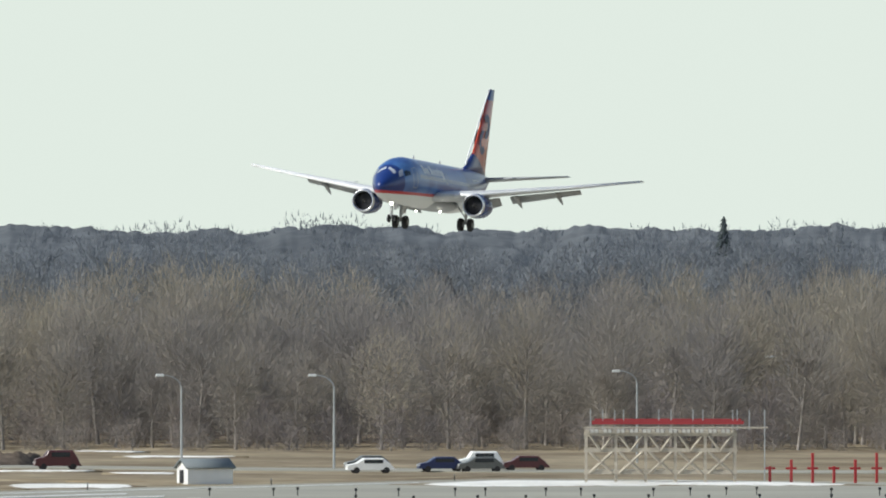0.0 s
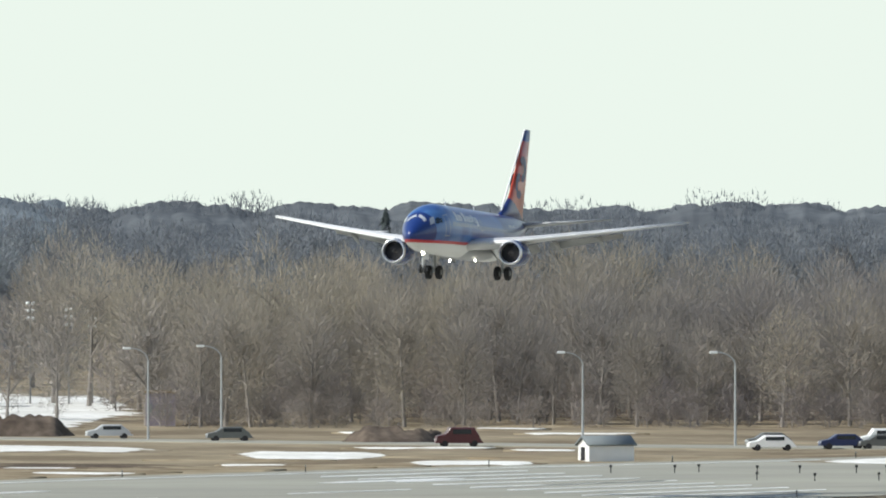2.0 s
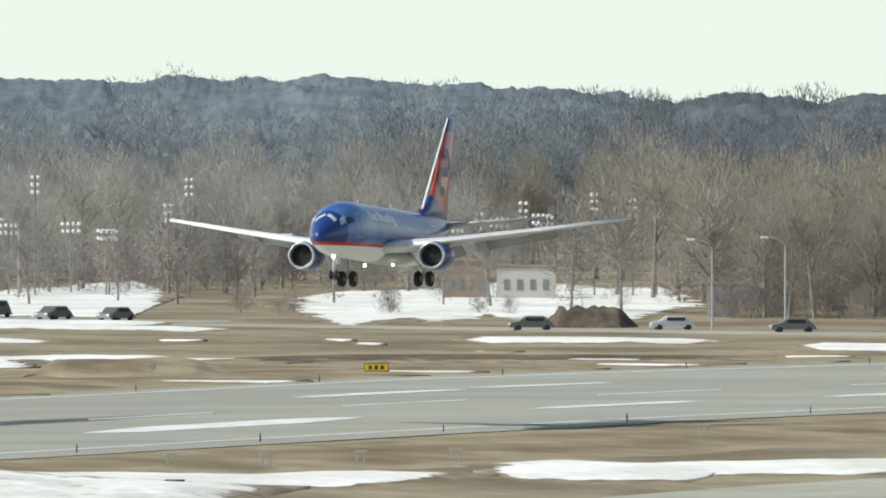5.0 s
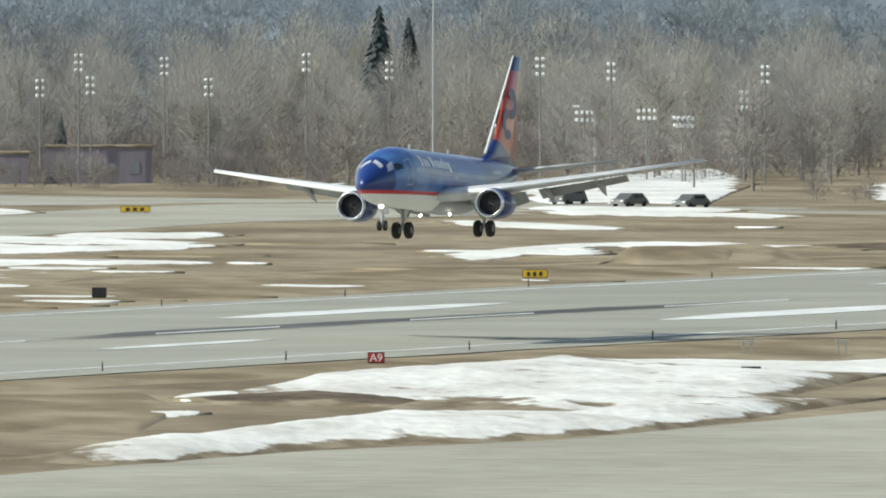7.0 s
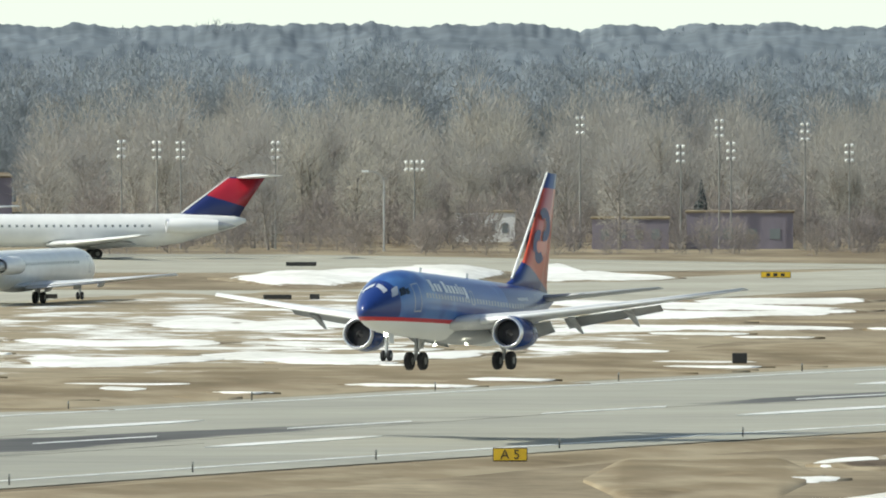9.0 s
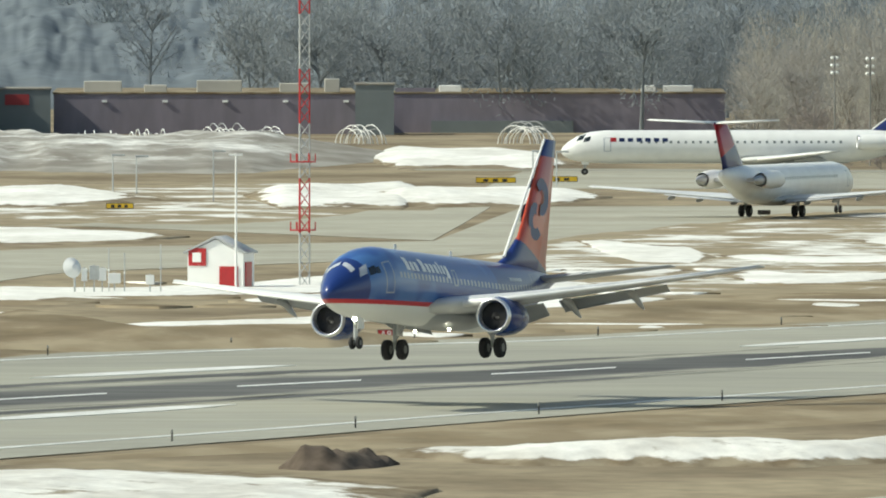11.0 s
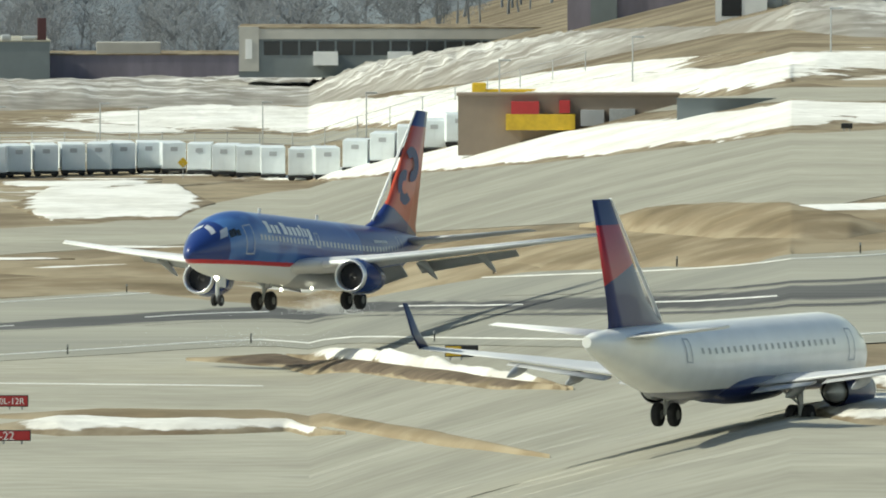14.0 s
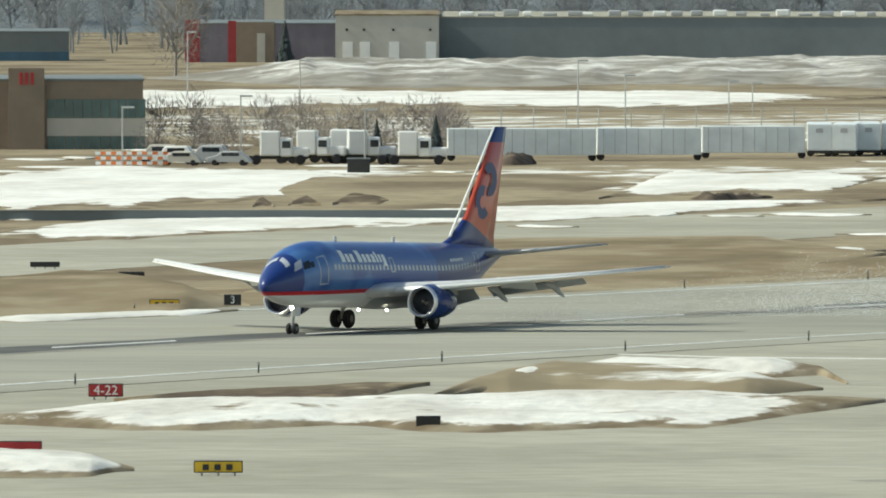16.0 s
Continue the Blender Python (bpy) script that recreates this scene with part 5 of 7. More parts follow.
def woods(name, rows, material, label, stock=None):
    """Many trees joined: rows of (bearing from, bearing to, range, spacing, height low, height high, depth)."""
    wood, twig = [[], []], [[], []]
    nw = nt = 0
    for b0, b1, r, gap, h0, h1, deep in rows:
        count = int(radians(b1 - b0) * r / gap)
        for i in range(count):
            b = b0 + (b1 - b0) * (i + rng.uniform(-0.45, 1.45)) / count
            p = np.array(place(b, r + rng.uniform(-deep, deep)))
            V, T, W, X = (stock or TREES)[rng.integers(len(stock or TREES))]
            wave = 1 + 0.05 * math.sin(b * 3.1 + r) + 0.05 * math.sin(b * 7.7 + 2 * r)
            k = rng.uniform(h0, h1) * wave / 15.0
            q = rng.uniform(0, 2 * math.pi)
            R = np.array(((math.cos(q), -math.sin(q), 0), (math.sin(q), math.cos(q), 0), (0, 0, 1))) * k
            wood[0].append(V @ R.T + p), wood[1].append(T + nw)
            twig[0].append(W @ R.T + p), twig[1].append(X + nt)
            nw, nt = nw + len(V), nt + len(W)
    ob = thing(name, Matrix(), label, "woods", kind="stuff")
    for nm, (v, t), m in (("branches", wood, material if stock is FAR else "bark"), ("twigs", twig, material)):
        o = new(nm, mesh_np(nm, np.concatenate(v), np.concatenate(t), m))
        o.parent = ob
        tagged(o, kind="stuff")
    return ob


woods("front_woods", [(10.05, 15, 1765, 3.4, 11, 16, 14), (10.05, 15, 1795, 3.6, 13, 17.5, 14), (10.0, 15, 1830, 3.8, 15, 18, 16), (9.9, 15, 1870, 4, 16, 18.8, 16), (9.7, 15, 1920, 4.4, 17, 19, 20), (8.8, 9.8, 2090, 4.4, 16, 19, 20)], "twig", "dense belt of leafless grey-brown trees")
woods("park_woods", [(3.75, 9.4, 1945, 7, 11, 14, 25), (3.7, 9.2, 2000, 5, 12, 15.5, 25), (3.7, 9.0, 2050, 4.6, 13, 16.5, 25), (3.7, 9.0, 2110, 4.6, 15, 18, 30), (3.65, 9, 2190, 4.8, 16, 19.5, 30)], "twig_park", "leafless trees behind a park, twigs paled by painted haze")
# the far belts take their haze from the twig colours
woods("ridge_woods", [(2.0, 3.75, 2325, 3.4, 10, 14, 14), (2.0, 3.75, 2370, 3.4, 14, 18, 14), (2.2, 9.6, 2290, 5.5, 17.5, 21, 40), (2.0, 9.6, 2420, 5.5, 19, 22.5, 50), (1.6, 9.6, 2580, 6, 20, 23.5, 60), (1.4, 9.6, 2800, 6, 21.5, 24.5, 60), (1.4, 9.6, 2985, 3.6, 23.5, 26.6, 14)], "twig_far", "far wooded ridge of bare trees, blued by painted haze", FAR)
woods("dark_ridge_woods", [(9.4, 15, 2290, 5.5, 17, 20.5, 40), (9.4, 15, 2420, 5.5, 18.5, 21.5, 50), (9.4, 15, 2580, 6, 19.5, 22.5, 60), (9.4, 15, 2800, 6, 20.5, 23.5, 60), (9.4, 15, 2980, 3.6, 21, 23.8, 14)], "twig_dark", "wooded ridge of bare trees, blue-grey with painted haze", FAR)
woods("far_woods", [(-8, 2.8, 3160, 4.2, 9, 14, 30), (-8, 2.8, 3330, 5, 13, 18, 30), (-8, 3.0, 3250, 9, 15, 21, 60), (-8, 3.0, 3450, 10, 18, 24, 60), (-8, 2.0, 3700, 11, 22, 28, 60), (-8, 2.0, 3950, 11, 27, 33, 60)], "twig_haze", "far woods of bare trees, greyed by painted haze", FAR)
woods("brush", [(10.0, 15, 1750, 2.2, 2.5, 5, 8), (10.05, 15, 1775, 2.4, 4, 7.5, 10), (10.05, 15, 1810, 3.0, 6, 10, 12), (9.9, 15, 1880, 4, 7, 11, 12), (4.5, 7.4, 1905, 3.5, 2.5, 5, 14), (3.75, 6.6, 1885, 3, 3, 6, 14), (8.2, 9.4, 1775, 5, 2, 4, 10),
                (3.75, 7.5, 1950, 3, 4, 7.5, 14), (3.7, 9.2, 1985, 3.2, 5, 8.5, 20), (3.7, 9.2, 2080, 4, 6, 10, 20), (3.6, 15, 2260, 6, 9, 13, 20)], "scrub", "low tangle of leafless brown shrubs", BUSH)
woods("lot_shrubs", [(-5.55, -4.35, 1800, 2.6, 3, 6, 14), (-5.5, -4.4, 1840, 4, 4, 6.5, 10)], "scrub", "leafless shrubs behind the truck yard", BUSH)

# the wooded hills that carry the far trees, their cover one rough, haze-painted mass
def hill(name, b0, b1, step, r, crest, label, cover):
    n, rows = int((b1 - b0) / step), 44
    V, Q = [], []
    for i in range(n + 1):
        b = b0 + (b1 - b0) * i / n
        top = crest(b) + 0.9 * noise.noise((b * 1.7, 3.0, r)) + 0.9 * noise.noise((b * 4.3, 1.0, r))
        edge = 1.2 * noise.noise((b * 9.0, 2.0, r)) + 1.0 * abs(noise.noise((b * 19.0, 2.0, r))) + 0.6 * noise.noise((b * 50.0, 2.0, r)) + 0.35 * noise.noise((b * 110.0, 2.0, r))
        for j in range(rows):
            f = j / (rows - 1)
            p = place(b, r - 420 * (1 - f))
            crowns = 1.8 * noise.noise((b * 6.0, f * 9.0, r)) + 1.1 * noise.noise((b * 15.0, f * 19.0, r)) + 0.7 * noise.noise((b * 38.0, f * 31.0, r))
            V.append((p.x, p.y, p.z + top * f ** 0.8 + crowns * min(1.0, 4 * f) * (1 - 0.5 * f) + 0.5 * edge * f ** 12 - 0.5 * (j == 0)))
    for i in range(n):
        for j in range(rows - 1):
            k = i * rows + j
            Q.append((k, k + rows, k + rows + 1, k + 1))
    me = bpy.data.meshes.new(name)
    me.from_pydata(V, [], Q)
    me.materials.append(M[cover])
    me.polygons.foreach_set("use_smooth", [True] * len(me.polygons))
    tagged(new(name, me), label, "hill", kind="structure")


hill("hill", 0.9, 9.75, 0.01, 3010, lambda b: 24.6 + 1.1 * min(max((7.8 - b) / 0.8, 0), 1) - 2.6 * min(max((b - 9.0) / 0.7, 0), 1), "hillside thick with bare trees, greyed by painted haze", "thicket")
hill("hill", 9.3, 15.5, 0.01, 3000, lambda b: 21.3, "hillside thick with bare trees, blue-grey with painted haze", "thicket_near")
hill("hill", -9.5, 3.2, 0.03, 4120, lambda b: 27.5, "distant wooded hillside, greyed by painted haze", "thicket")

# leaf litter under the woods, and the road before them
tagged(part("forest_floor", strip_mesh([(9.9, 1745, 2300), (10.1, 1742, 2300), (12, 1735, 2300), (15, 1730, 2300)], 0.06, 0.1, 0.02, 0.1, 31, 8, 0.5), "dirt"), "brown leaf litter under bare trees", "forest floor", kind="stuff")
tagged(part("forest_floor", strip_mesh([(3.65, 1935, 2500), (4, 1930, 2500), (7.2, 1935, 2500), (7.5, 1990, 2500), (9.3, 1990, 2500)], 0.05, 0.1, 0.02, 0.1, 32, 8, 0.5), "dirt"), "brown leaf litter under the bare park trees", "forest floor", kind="stuff")
tagged(part("road", strip_mesh([(2.5, 1885, 1900), (4.5, 1862, 1878), (6, 1800, 1815), (7.6, 1752, 1767), (8.3, 1705, 1720), (9.4, 1668, 1684), (10.5, 1640, 1655), (11.5, 1618, 1634), (12.5, 1605, 1621), (15, 1590, 1606)], 0.09, 0.1), "runway"), "grey asphalt road along the field", "road", kind="structure")

# single trees in the park, nearer than the woods
for b, r, h, k in ((8.42, 1868, 11, 0), (8.22, 1868, 12, 3), (8.02, 1880, 9, 1), (7.72, 1850, 9.5, 3), (9.28, 1835, 10.5, 4), (9.12, 1845, 8, 1), (9.55, 1800, 13, 3), (9.72, 1795, 12, 5), (7.30, 1850, 10, 2),
                   (7.02, 1860, 9, 3), (6.85, 1870, 10, 0), (-5.42, 2640, 19, 3), (10.02, 1765, 13, 4), (8.75, 1862, 10, 5)):
    V, T, W, X = TREES[k]
    tr = thing("bare_tree", Matrix.Translation(place(b, r)) @ Matrix.Rotation(b * 40, 4, "Z") @ Matrix.Scale(h / 14, 4), "leafless spreading tree standing in the snow", "tree", "trees in the park")
    for nm, v, t, m in (("trunk", V, T, "bark"), ("crown", W, X, "bark")):
        o = new(nm, mesh_np(nm, v, t, m))
        o.parent = tr


def spruce_mesh(seed):
    q = np.random.default_rng(seed)
    V, T = [], []
    for i in range(34):
        z = 0.8 + 13.6 * (i / 34) ** 0.92
        L = (14.6 - z) * 0.30 + 0.2
        for _ in range(18):
            a = q.uniform(0, 2 * math.pi)
            l = L * q.uniform(0.7, 1.15)
            d = np.array((math.cos(a), math.sin(a), 0))
            s = np.array((-d[1], d[0], 0)) * l * 0.26
            p = np.array((0, 0, z + q.uniform(-0.2, 0.2)))
            k = len(V)
            V += [p + (0, 0, 0.35), p + d * l * 0.6 + s - (0, 0, l * 0.35), p + d * l - (0, 0, l * 0.62), p + d * l * 0.6 - s - (0, 0, l * 0.35)]
            T += [(k, k + 1, k + 2), (k, k + 2, k + 3)]
    return np.array(V), np.array(T)


for b, r, h in ((6.955, 2085, 20.7), (7.055, 2090, 19.1), (5.88, 1965, 8.0), (10.83, 2600, 22.5), (13.33, 2900, 24.5), (-4.74, 1765, 4.2), (-4.54, 1770, 4.6), (-4.62, 1775, 3.2), (-5.05, 2700, 9), (-0.6, 3100, 12)):
    sp = thing("spruce", Matrix.Translation(place(b, r)) @ Matrix.Rotation(b * 40, 4, "Z") @ Matrix.Scale(h / 15, 4), "dark green conical spruce", "tree", "spruces")
    part("trunk", rod(bmesh.new(), (0, 0, 0), (0, 0, 13.5), 0.2, 0.04, 6), "bark", sp)
    v, t = spruce_mesh(int(b * 100) + 900)
    o = new("needles", mesh_np("needles", v, t, "needle"))
    o.parent = sp


# ---- fixtures ----
def street_lamp(m, arm=1.9, high=9.0):
    a = thing("street_lamp", m, "grey metal street lamp with a curved arm", "street lamp", "street lamps")
    bm = rod(bmesh.new(), (0, 0, 0), (0, 0, high - 1.2), 0.13, 0.09)
    part("pole", bm, "galv", a)
    bm = bmesh.new()
    pts = [(-arm * (1 - math.cos(k * math.pi / 10)), 0, high - 1.2 + 1.25 * math.sin(k * math.pi / 10)) for k in range(6)]
    for p, q in zip(pts, pts[1:]):
        rod(bm, p, q, 0.07, 0.06)
    part("arm", bm, "galv", a)
    part("lamp_head", box(bmesh.new(), -arm - 0.6, -arm + 0.15, -0.18, 0.18, high - 0.1, high + 0.14, 0.05), "lamp_glass", a, "pale lamp head")
    return a


first = street_lamp(spot(323.6, 1591.0))
for x, y in ((337.9, 1588.0), (376.0, 1623.9), (427.7, 1774.9), (290.0, 1640.0), (301.3, 1662.0), (255, 1890), (160.2, 1905)):
    copy_thing(first, spot(x, y))


def field_light(m, high, rows, heads):
    a = thing("floodlight_mast", m, "tall sports floodlight mast with clustered lamps", "floodlight", "floodlights of the playing fields")
    part("pole", rod(bmesh.new(), (0, 0, 0), (0, 0, high), 0.12, 0.07), "dull_pole", a)
    for k in range(rows):
        z = high - 0.15 - 0.85 * k
        part("crossbar", box(bmesh.new(), -0.42 * heads / 2, 0.42 * heads / 2, -0.05, 0.05, z - 0.05, z + 0.05), "dull_pole", a)
        for i in range(heads):
            x = (i - (heads - 1) / 2) * 0.62
            bm = bmesh.new()
            bmesh.ops.create_cone(bm, cap_ends=True, segments=12, radius1=0.24, radius2=0.12, depth=0.3, matrix=Matrix.Translation((x, -0.1, z)) @ Matrix.Rotation(radians(70), 4, "X"))
            part("lamp_head", bm, "lamp_glass", a, "pale round floodlight")
    return a


tall, low = field_light(spot(0, 2000 + 40), 15, 3, 2), field_light(spot(2, 2040), 8, 2, 4)
FLOODS = [(5.47, 1930, 15.1, 1), (7.65, 1930, 8.3, 0), (5.98, 1930, 12.2, 1), (6.23, 1930, 14.4, 1), (6.99, 1930, 13.9, 1), (7.74, 1930, 13.8, 1), (7.5, 1930, 14.4, 1), (5.94, 1930, 14.8, 1), (6.71, 1930, 14.8, 1), (5.81, 1930, 11.9, 1), (6.38, 1930, 12.0, 1), (7.86, 1930, 8.5, 0), (7.99, 1930, 7.6, 0), (7.38, 1930, 6.8, 0), (8.19, 1930, 10.6, 1), (8.26, 1930, 13.5, 1), (9.63, 1930, 11.8, 1), (9.76, 1930, 11.1, 1), (9.84, 1930, 10.9, 1), (7.38, 1930, 6.8, 0), (7.98, 1930, 7.7, 0), (9.39, 1930, 10.8, 1), (9.24, 1930, 9.6, 1), (8.19, 1930, 10.5, 1), (9.45, 1930, 9.4, 0), (8.8, 1930, 8.9, 0), (9.31, 1930, 9.0, 0), (3.92, 1930, 12.4, 1), (4.04, 1930, 12.3, 1), (4.12, 1930, 12.3, 1), (4.44, 1930, 12.3, 1), (9.16, 1930, 8.5, 0), (9.46, 1930, 9.2, 0), (4.91, 1930, 10.1, 0)]
for k, (b, r, high, kind) in enumerate(FLOODS):
    src, h = (tall, 15.0) if kind else (low, 8.0)
    m = Matrix.Translation(place(b, r)) @ pose(0, 0, 0, 0, 0, (k * 37) % 50 - 25)
    m.translation.z += high - h
    if k in (0, 1):
        (tall if k == 0 else low).matrix_basis = m
    else:
        copy_thing(src, m)


def sign(m, w, h, face, cells, label, legs=2):
    """A low lit airfield sign; cells are (from, to, material) fields along its width; marks are (x, characters)."""
    a = thing("airfield_sign", m, label, "airfield sign", "airfield signs")
    part("cabinet", box(bmesh.new(), -w / 2, w / 2, -0.2, 0.2, 0.18, h, 0.03), "black", a)
    for x0, x1, f in cells:
        part("face", box(bmesh.new(), x0, x1, -0.225, -0.2, 0.23, h - 0.05, 0.01), f, a)
    for k in range(legs):
        x = -w / 2 + w * (k + 0.5) / legs
        part("leg", box(bmesh.new(), x - 0.05, x + 0.05, -0.06, 0.06, 0, 0.2), "galv", a)
    return a


def lettering(a, body, x, z, size, material):
    cu = bpy.data.curves.new("letters", "FONT")
    cu.body, cu.size, cu.align_x, cu.align_y, cu.extrude = body, size, "CENTER", "CENTER", 0.004
    tmp = new("letters_source", cu)
    me = bpy.data.meshes.new_from_object(tmp.evaluated_get(bpy.context.evaluated_depsgraph_get()))
    bpy.data.objects.remove(tmp)
    me.materials.clear()
    me.materials.append(M[material])
    o = new("letters", me)
    o.parent = a
    o.matrix_basis = pose(x, -0.235, z, 90, 0, 0)
    return o


def facing(x, y, off=0.0):
    """Stands at x, y and turns its front (-y) to the camera's post."""
    return spot(x, y, -math.degrees(math.atan2(x, y)) + off)


SIGNS = [  # x, y, width, height, face, text, text colour
    (251.7, 1259.2, 2.0, 0.85, "yellow", "", "black"), (221.0, 1412.3, 2.1, 0.85, "yellow", "", "black"), (174.5, 1328.6, 2.0, 0.85, "yellow", "", "black"),
    (88.9, 970.6, 2.0, 0.95, "yellow", "A 5", "black"), (181.1, 1685.8, 3.0, 0.8, "yellow", "", "black"), (132.0, 1254.0, 1.1, 0.95, "black", "", "white"),
    (127.5, 1046.7, 1.05, 0.85, "red", "A9", "white"), (44.9, 1070.0, 1.05, 0.75, "red", "A9", "white"), (146.5, 1015.1, 1.2, 0.65, "black", "", "white"),
    (6.7, 677.7, 1.7, 0.8, "red", "30L-12R", "white"), (14.7, 812.1, 1.0, 0.75, "black", "", "white"), (-0.6, 1324.6, 0.9, 0.6, "black", "", "white"),
    (-45.1, 904.0, 2.0, 0.8, "red", "30L-12R", "white"), (-42.3, 841.9, 2.7, 0.72, "red", "4-22", "white"), (-3.0, 600.0, 2.3, 0.8, "red", "4-22", "white"),
    (-86.6, 874.3, 1.8, 0.85, "red", "4-22", "white"), (-69.7, 754.7, 2.2, 0.72, "yellow", "", "black"), (-81.7, 784.6, 2.0, 0.65, "red", "", "white"),
    (-99.0, 1082.0, 1.1, 0.85, "black", "3", "white"), (-102.3, 1070.6, 1.9, 0.8, "yellow", "", "black"), (-123.1, 1199.0, 2.1, 0.55, "black", "", "white"),
    (-113.7, 1165.9, 1.8, 0.55, "black", "", "white"), (-65.8, 823.9, 1.2, 0.7, "black", "", "white"), (121.0, 1556.0, 2.6, 0.6, "black", "", "white"),
    (124.4, 1555.5, 0.9, 0.65, "black", "", "white"), (140.5, 1774.5, 3.2, 0.6, "black", "", "white"), (92.8, 1780.5, 4.2, 0.75, "yellow", "", "black"),
    (85.9, 1772.4, 4.2, 0.75, "yellow", "", "black"), (42.0, 1600.0, 2.6, 0.7, "yellow", "", "black"), (7.5, 1781, 1.9, 0.6, "black", "", "white"), (100.5, 1562, 1.2, 0.6, "black", "", "white")]
NAMES = {"yellow": "yellow airfield sign with black markings", "red": "red airfield sign with white characters", "black": "black airfield distance sign on short legs"}
for x, y, w, h, face, text, ink in SIGNS:
    cells = [(-w / 2 + 0.05, w / 2 - 0.05, face)]
    a = sign(facing(x, y), w, h, face, cells, NAMES[face], 3 if w > 1.5 else 2)
    if text:
        lettering(a, text, 0, h * 0.58, min(h * 0.82, w / (0.62 * len(text))), ink)
    elif face == "yellow":
        for k in range(3):
            part("bar", box(bmesh.new(), -w * 0.32 + w * 0.24 * k, -w * 0.32 + w * 0.24 * k + w * 0.13, -0.235, -0.226, h * 0.4, h * 0.78), "black", a)
a = sign(facing(-21.1, 910.3), 1.8, 0.8, "black", [(-0.85, -0.02, "yellow"), (0.02, 0.85, "black")], "half yellow, half black airfield sign", 3)

# edge lights: small posts along the runway and the taxiways
one = None
for k, b in enumerate(np.arange(-7, 12.4, 0.62)):
    for v in (-0.05, 1.035):
        if one is None:
            one = thing("edge_light", Matrix.Translation(place(b, across_runway(v, b))), "small runway edge light on a short stem", "edge light", "runway edge lights")
            part("stem", rod(bmesh.new(), (0, 0, 0), (0, 0, 0.5), 0.05, 0.05, 6), "black", one)
            part("lens", rod(bmesh.new(), (0, 0, 0.5), (0, 0, 0.66), 0.07, 0.05, 8), "dull_pole", one)
        else:
            copy_thing(one, Matrix.Translation(place(b + (0.2 if v > 0 else 0), across_runway(v, b + (0.2 if v > 0 else 0)))))
stub = None
for x0, y0, x1, y1, n in ((296, 1440, 400, 1425, 26), (300, 1400, 380, 1392, 16)):
    for k in range(n):
        p = spot(x0 + (x1 - x0) * k / n + rng.uniform(-1, 1), y0 + (y1 - y0) * k / n + rng.uniform(-4, 4))
        if stub is None:
            stub = thing("approach_light", p, "short dark approach light post", "approach light", "approach light posts")
            part("post", rod(bmesh.new(), (0, 0, 0), (0, 0, 0.6), 0.05, 0.05, 6), "black", stub)
            part("head", box(bmesh.new(), -0.11, 0.11, -0.1, 0.1, 0.55, 0.78, 0.03), "black", stub)
        else:
            copy_thing(stub, p)


# ---- buildings ----
def block(name, b0, b1, r, high, deep, wall, label, category="building", roof="grit", z0=-3.0, roof_up=0.25):
    """A flat-roofed building whose front runs between two bearings at a range; x along the front from its left end, y away."""
    p, q = place(b0, r), place(b1, r)
    w = (q - p).length
    base = (p.z + q.z) / 2
    a = thing(name, Matrix.Translation((p.x, p.y, base)) @ Matrix.Rotation(math.atan2(q.y - p.y, q.x - p.x), 4, "Z"), label, category)
    part("wall", box(bmesh.new(), 0, w, 0, deep, z0, high), wall, a)
    part("roof", box(bmesh.new(), -0.15, w + 0.15, -0.15, deep + 0.15, high, high + roof_up, 0.05), roof, a)
    return a, w


def panel(a, name, x0, x1, z0, z1, material, out=0.08, label=""):
    return part(name, box(bmesh.new(), x0, x1, -out, 0.0, z0, z1, 0.01), material, a, label)


# the dark blue hangar and its white annexe
h, w = block("hangar", -0.11, 1.07, 2218, 7.7, 60, "navy_wall", "wide dark blue hangar with closed sliding doors", "hangar", "grey_wall")
for k in range(13):
    panel(h, "door_seam", w * (k + 0.5) / 13 - 0.06, w * (k + 0.5) / 13 + 0.06, 0, 7.0, "black", 0.06)
panel(h, "fascia", 0, w, 6.9, 7.7, "grey_wall", 0.25)
panel(h, "corner_post", -0.6, 0.2, -1, 7.9, "white", 0.3)
panel(h, "drain_pipe", w * 0.51, w * 0.51 + 0.35, 0, 7.7, "white", 0.3)
h, w = block("annexe", -0.40, -0.13, 2214, 7.0, 30, "pale_wall", "pale metal annexe beside the hangar", roof="snow")
panel(h, "band", 0, w, 5.9, 7.0, "white", 0.12)
h, w = block("shed", -0.47, -0.30, 2190, 3.6, 10, "white", "small white flat-roofed shed", roof="snow")
# a black sheet on the wall stands for the shade inside the doorway
panel(h, "doorway", 0.8, 3.4, 0, 2.6, "dark", 0.05)
for k in range(3):
    bm = spin_x(bmesh.new(), [(0, 0.0), (0, 1.2), (2.2, 1.2), (2.9, 0.9), (3.1, 0.0)], 0, 0, 0, 20)
    bmesh.ops.rotate(bm, cent=(0, 0, 0), matrix=Matrix.Rotation(radians(-90), 3, "Y"), verts=bm.verts)
    t = part("tank", bm, "white")
    t.matrix_basis = Matrix.Translation(place(-0.27 + 0.05 * k, 2195))
    tagged(t, "upright white storage tank beside the hangar", "tank", "storage tanks")
h, w = block("grey_block", 1.09, 1.27, 2235, 6.0, 20, "grey_wall", "grey block beside the hangar")
panel(h, "sign_panel", 1.0, 4.2, 4.0, 5.4, "brick_red", 0.1)
h, w = block("plum_hall", 1.28, 2.30, 2250, 5.3, 70, "plum", "long plum-coloured hall with a snowy flat roof", "hall", "snow")
for k in range(5):
    panel(h, "wall_light", w * (0.16 + 0.2 * k), w * (0.16 + 0.2 * k) + 0.7, 4.2, 4.5, "lamp_glass", 0.3)
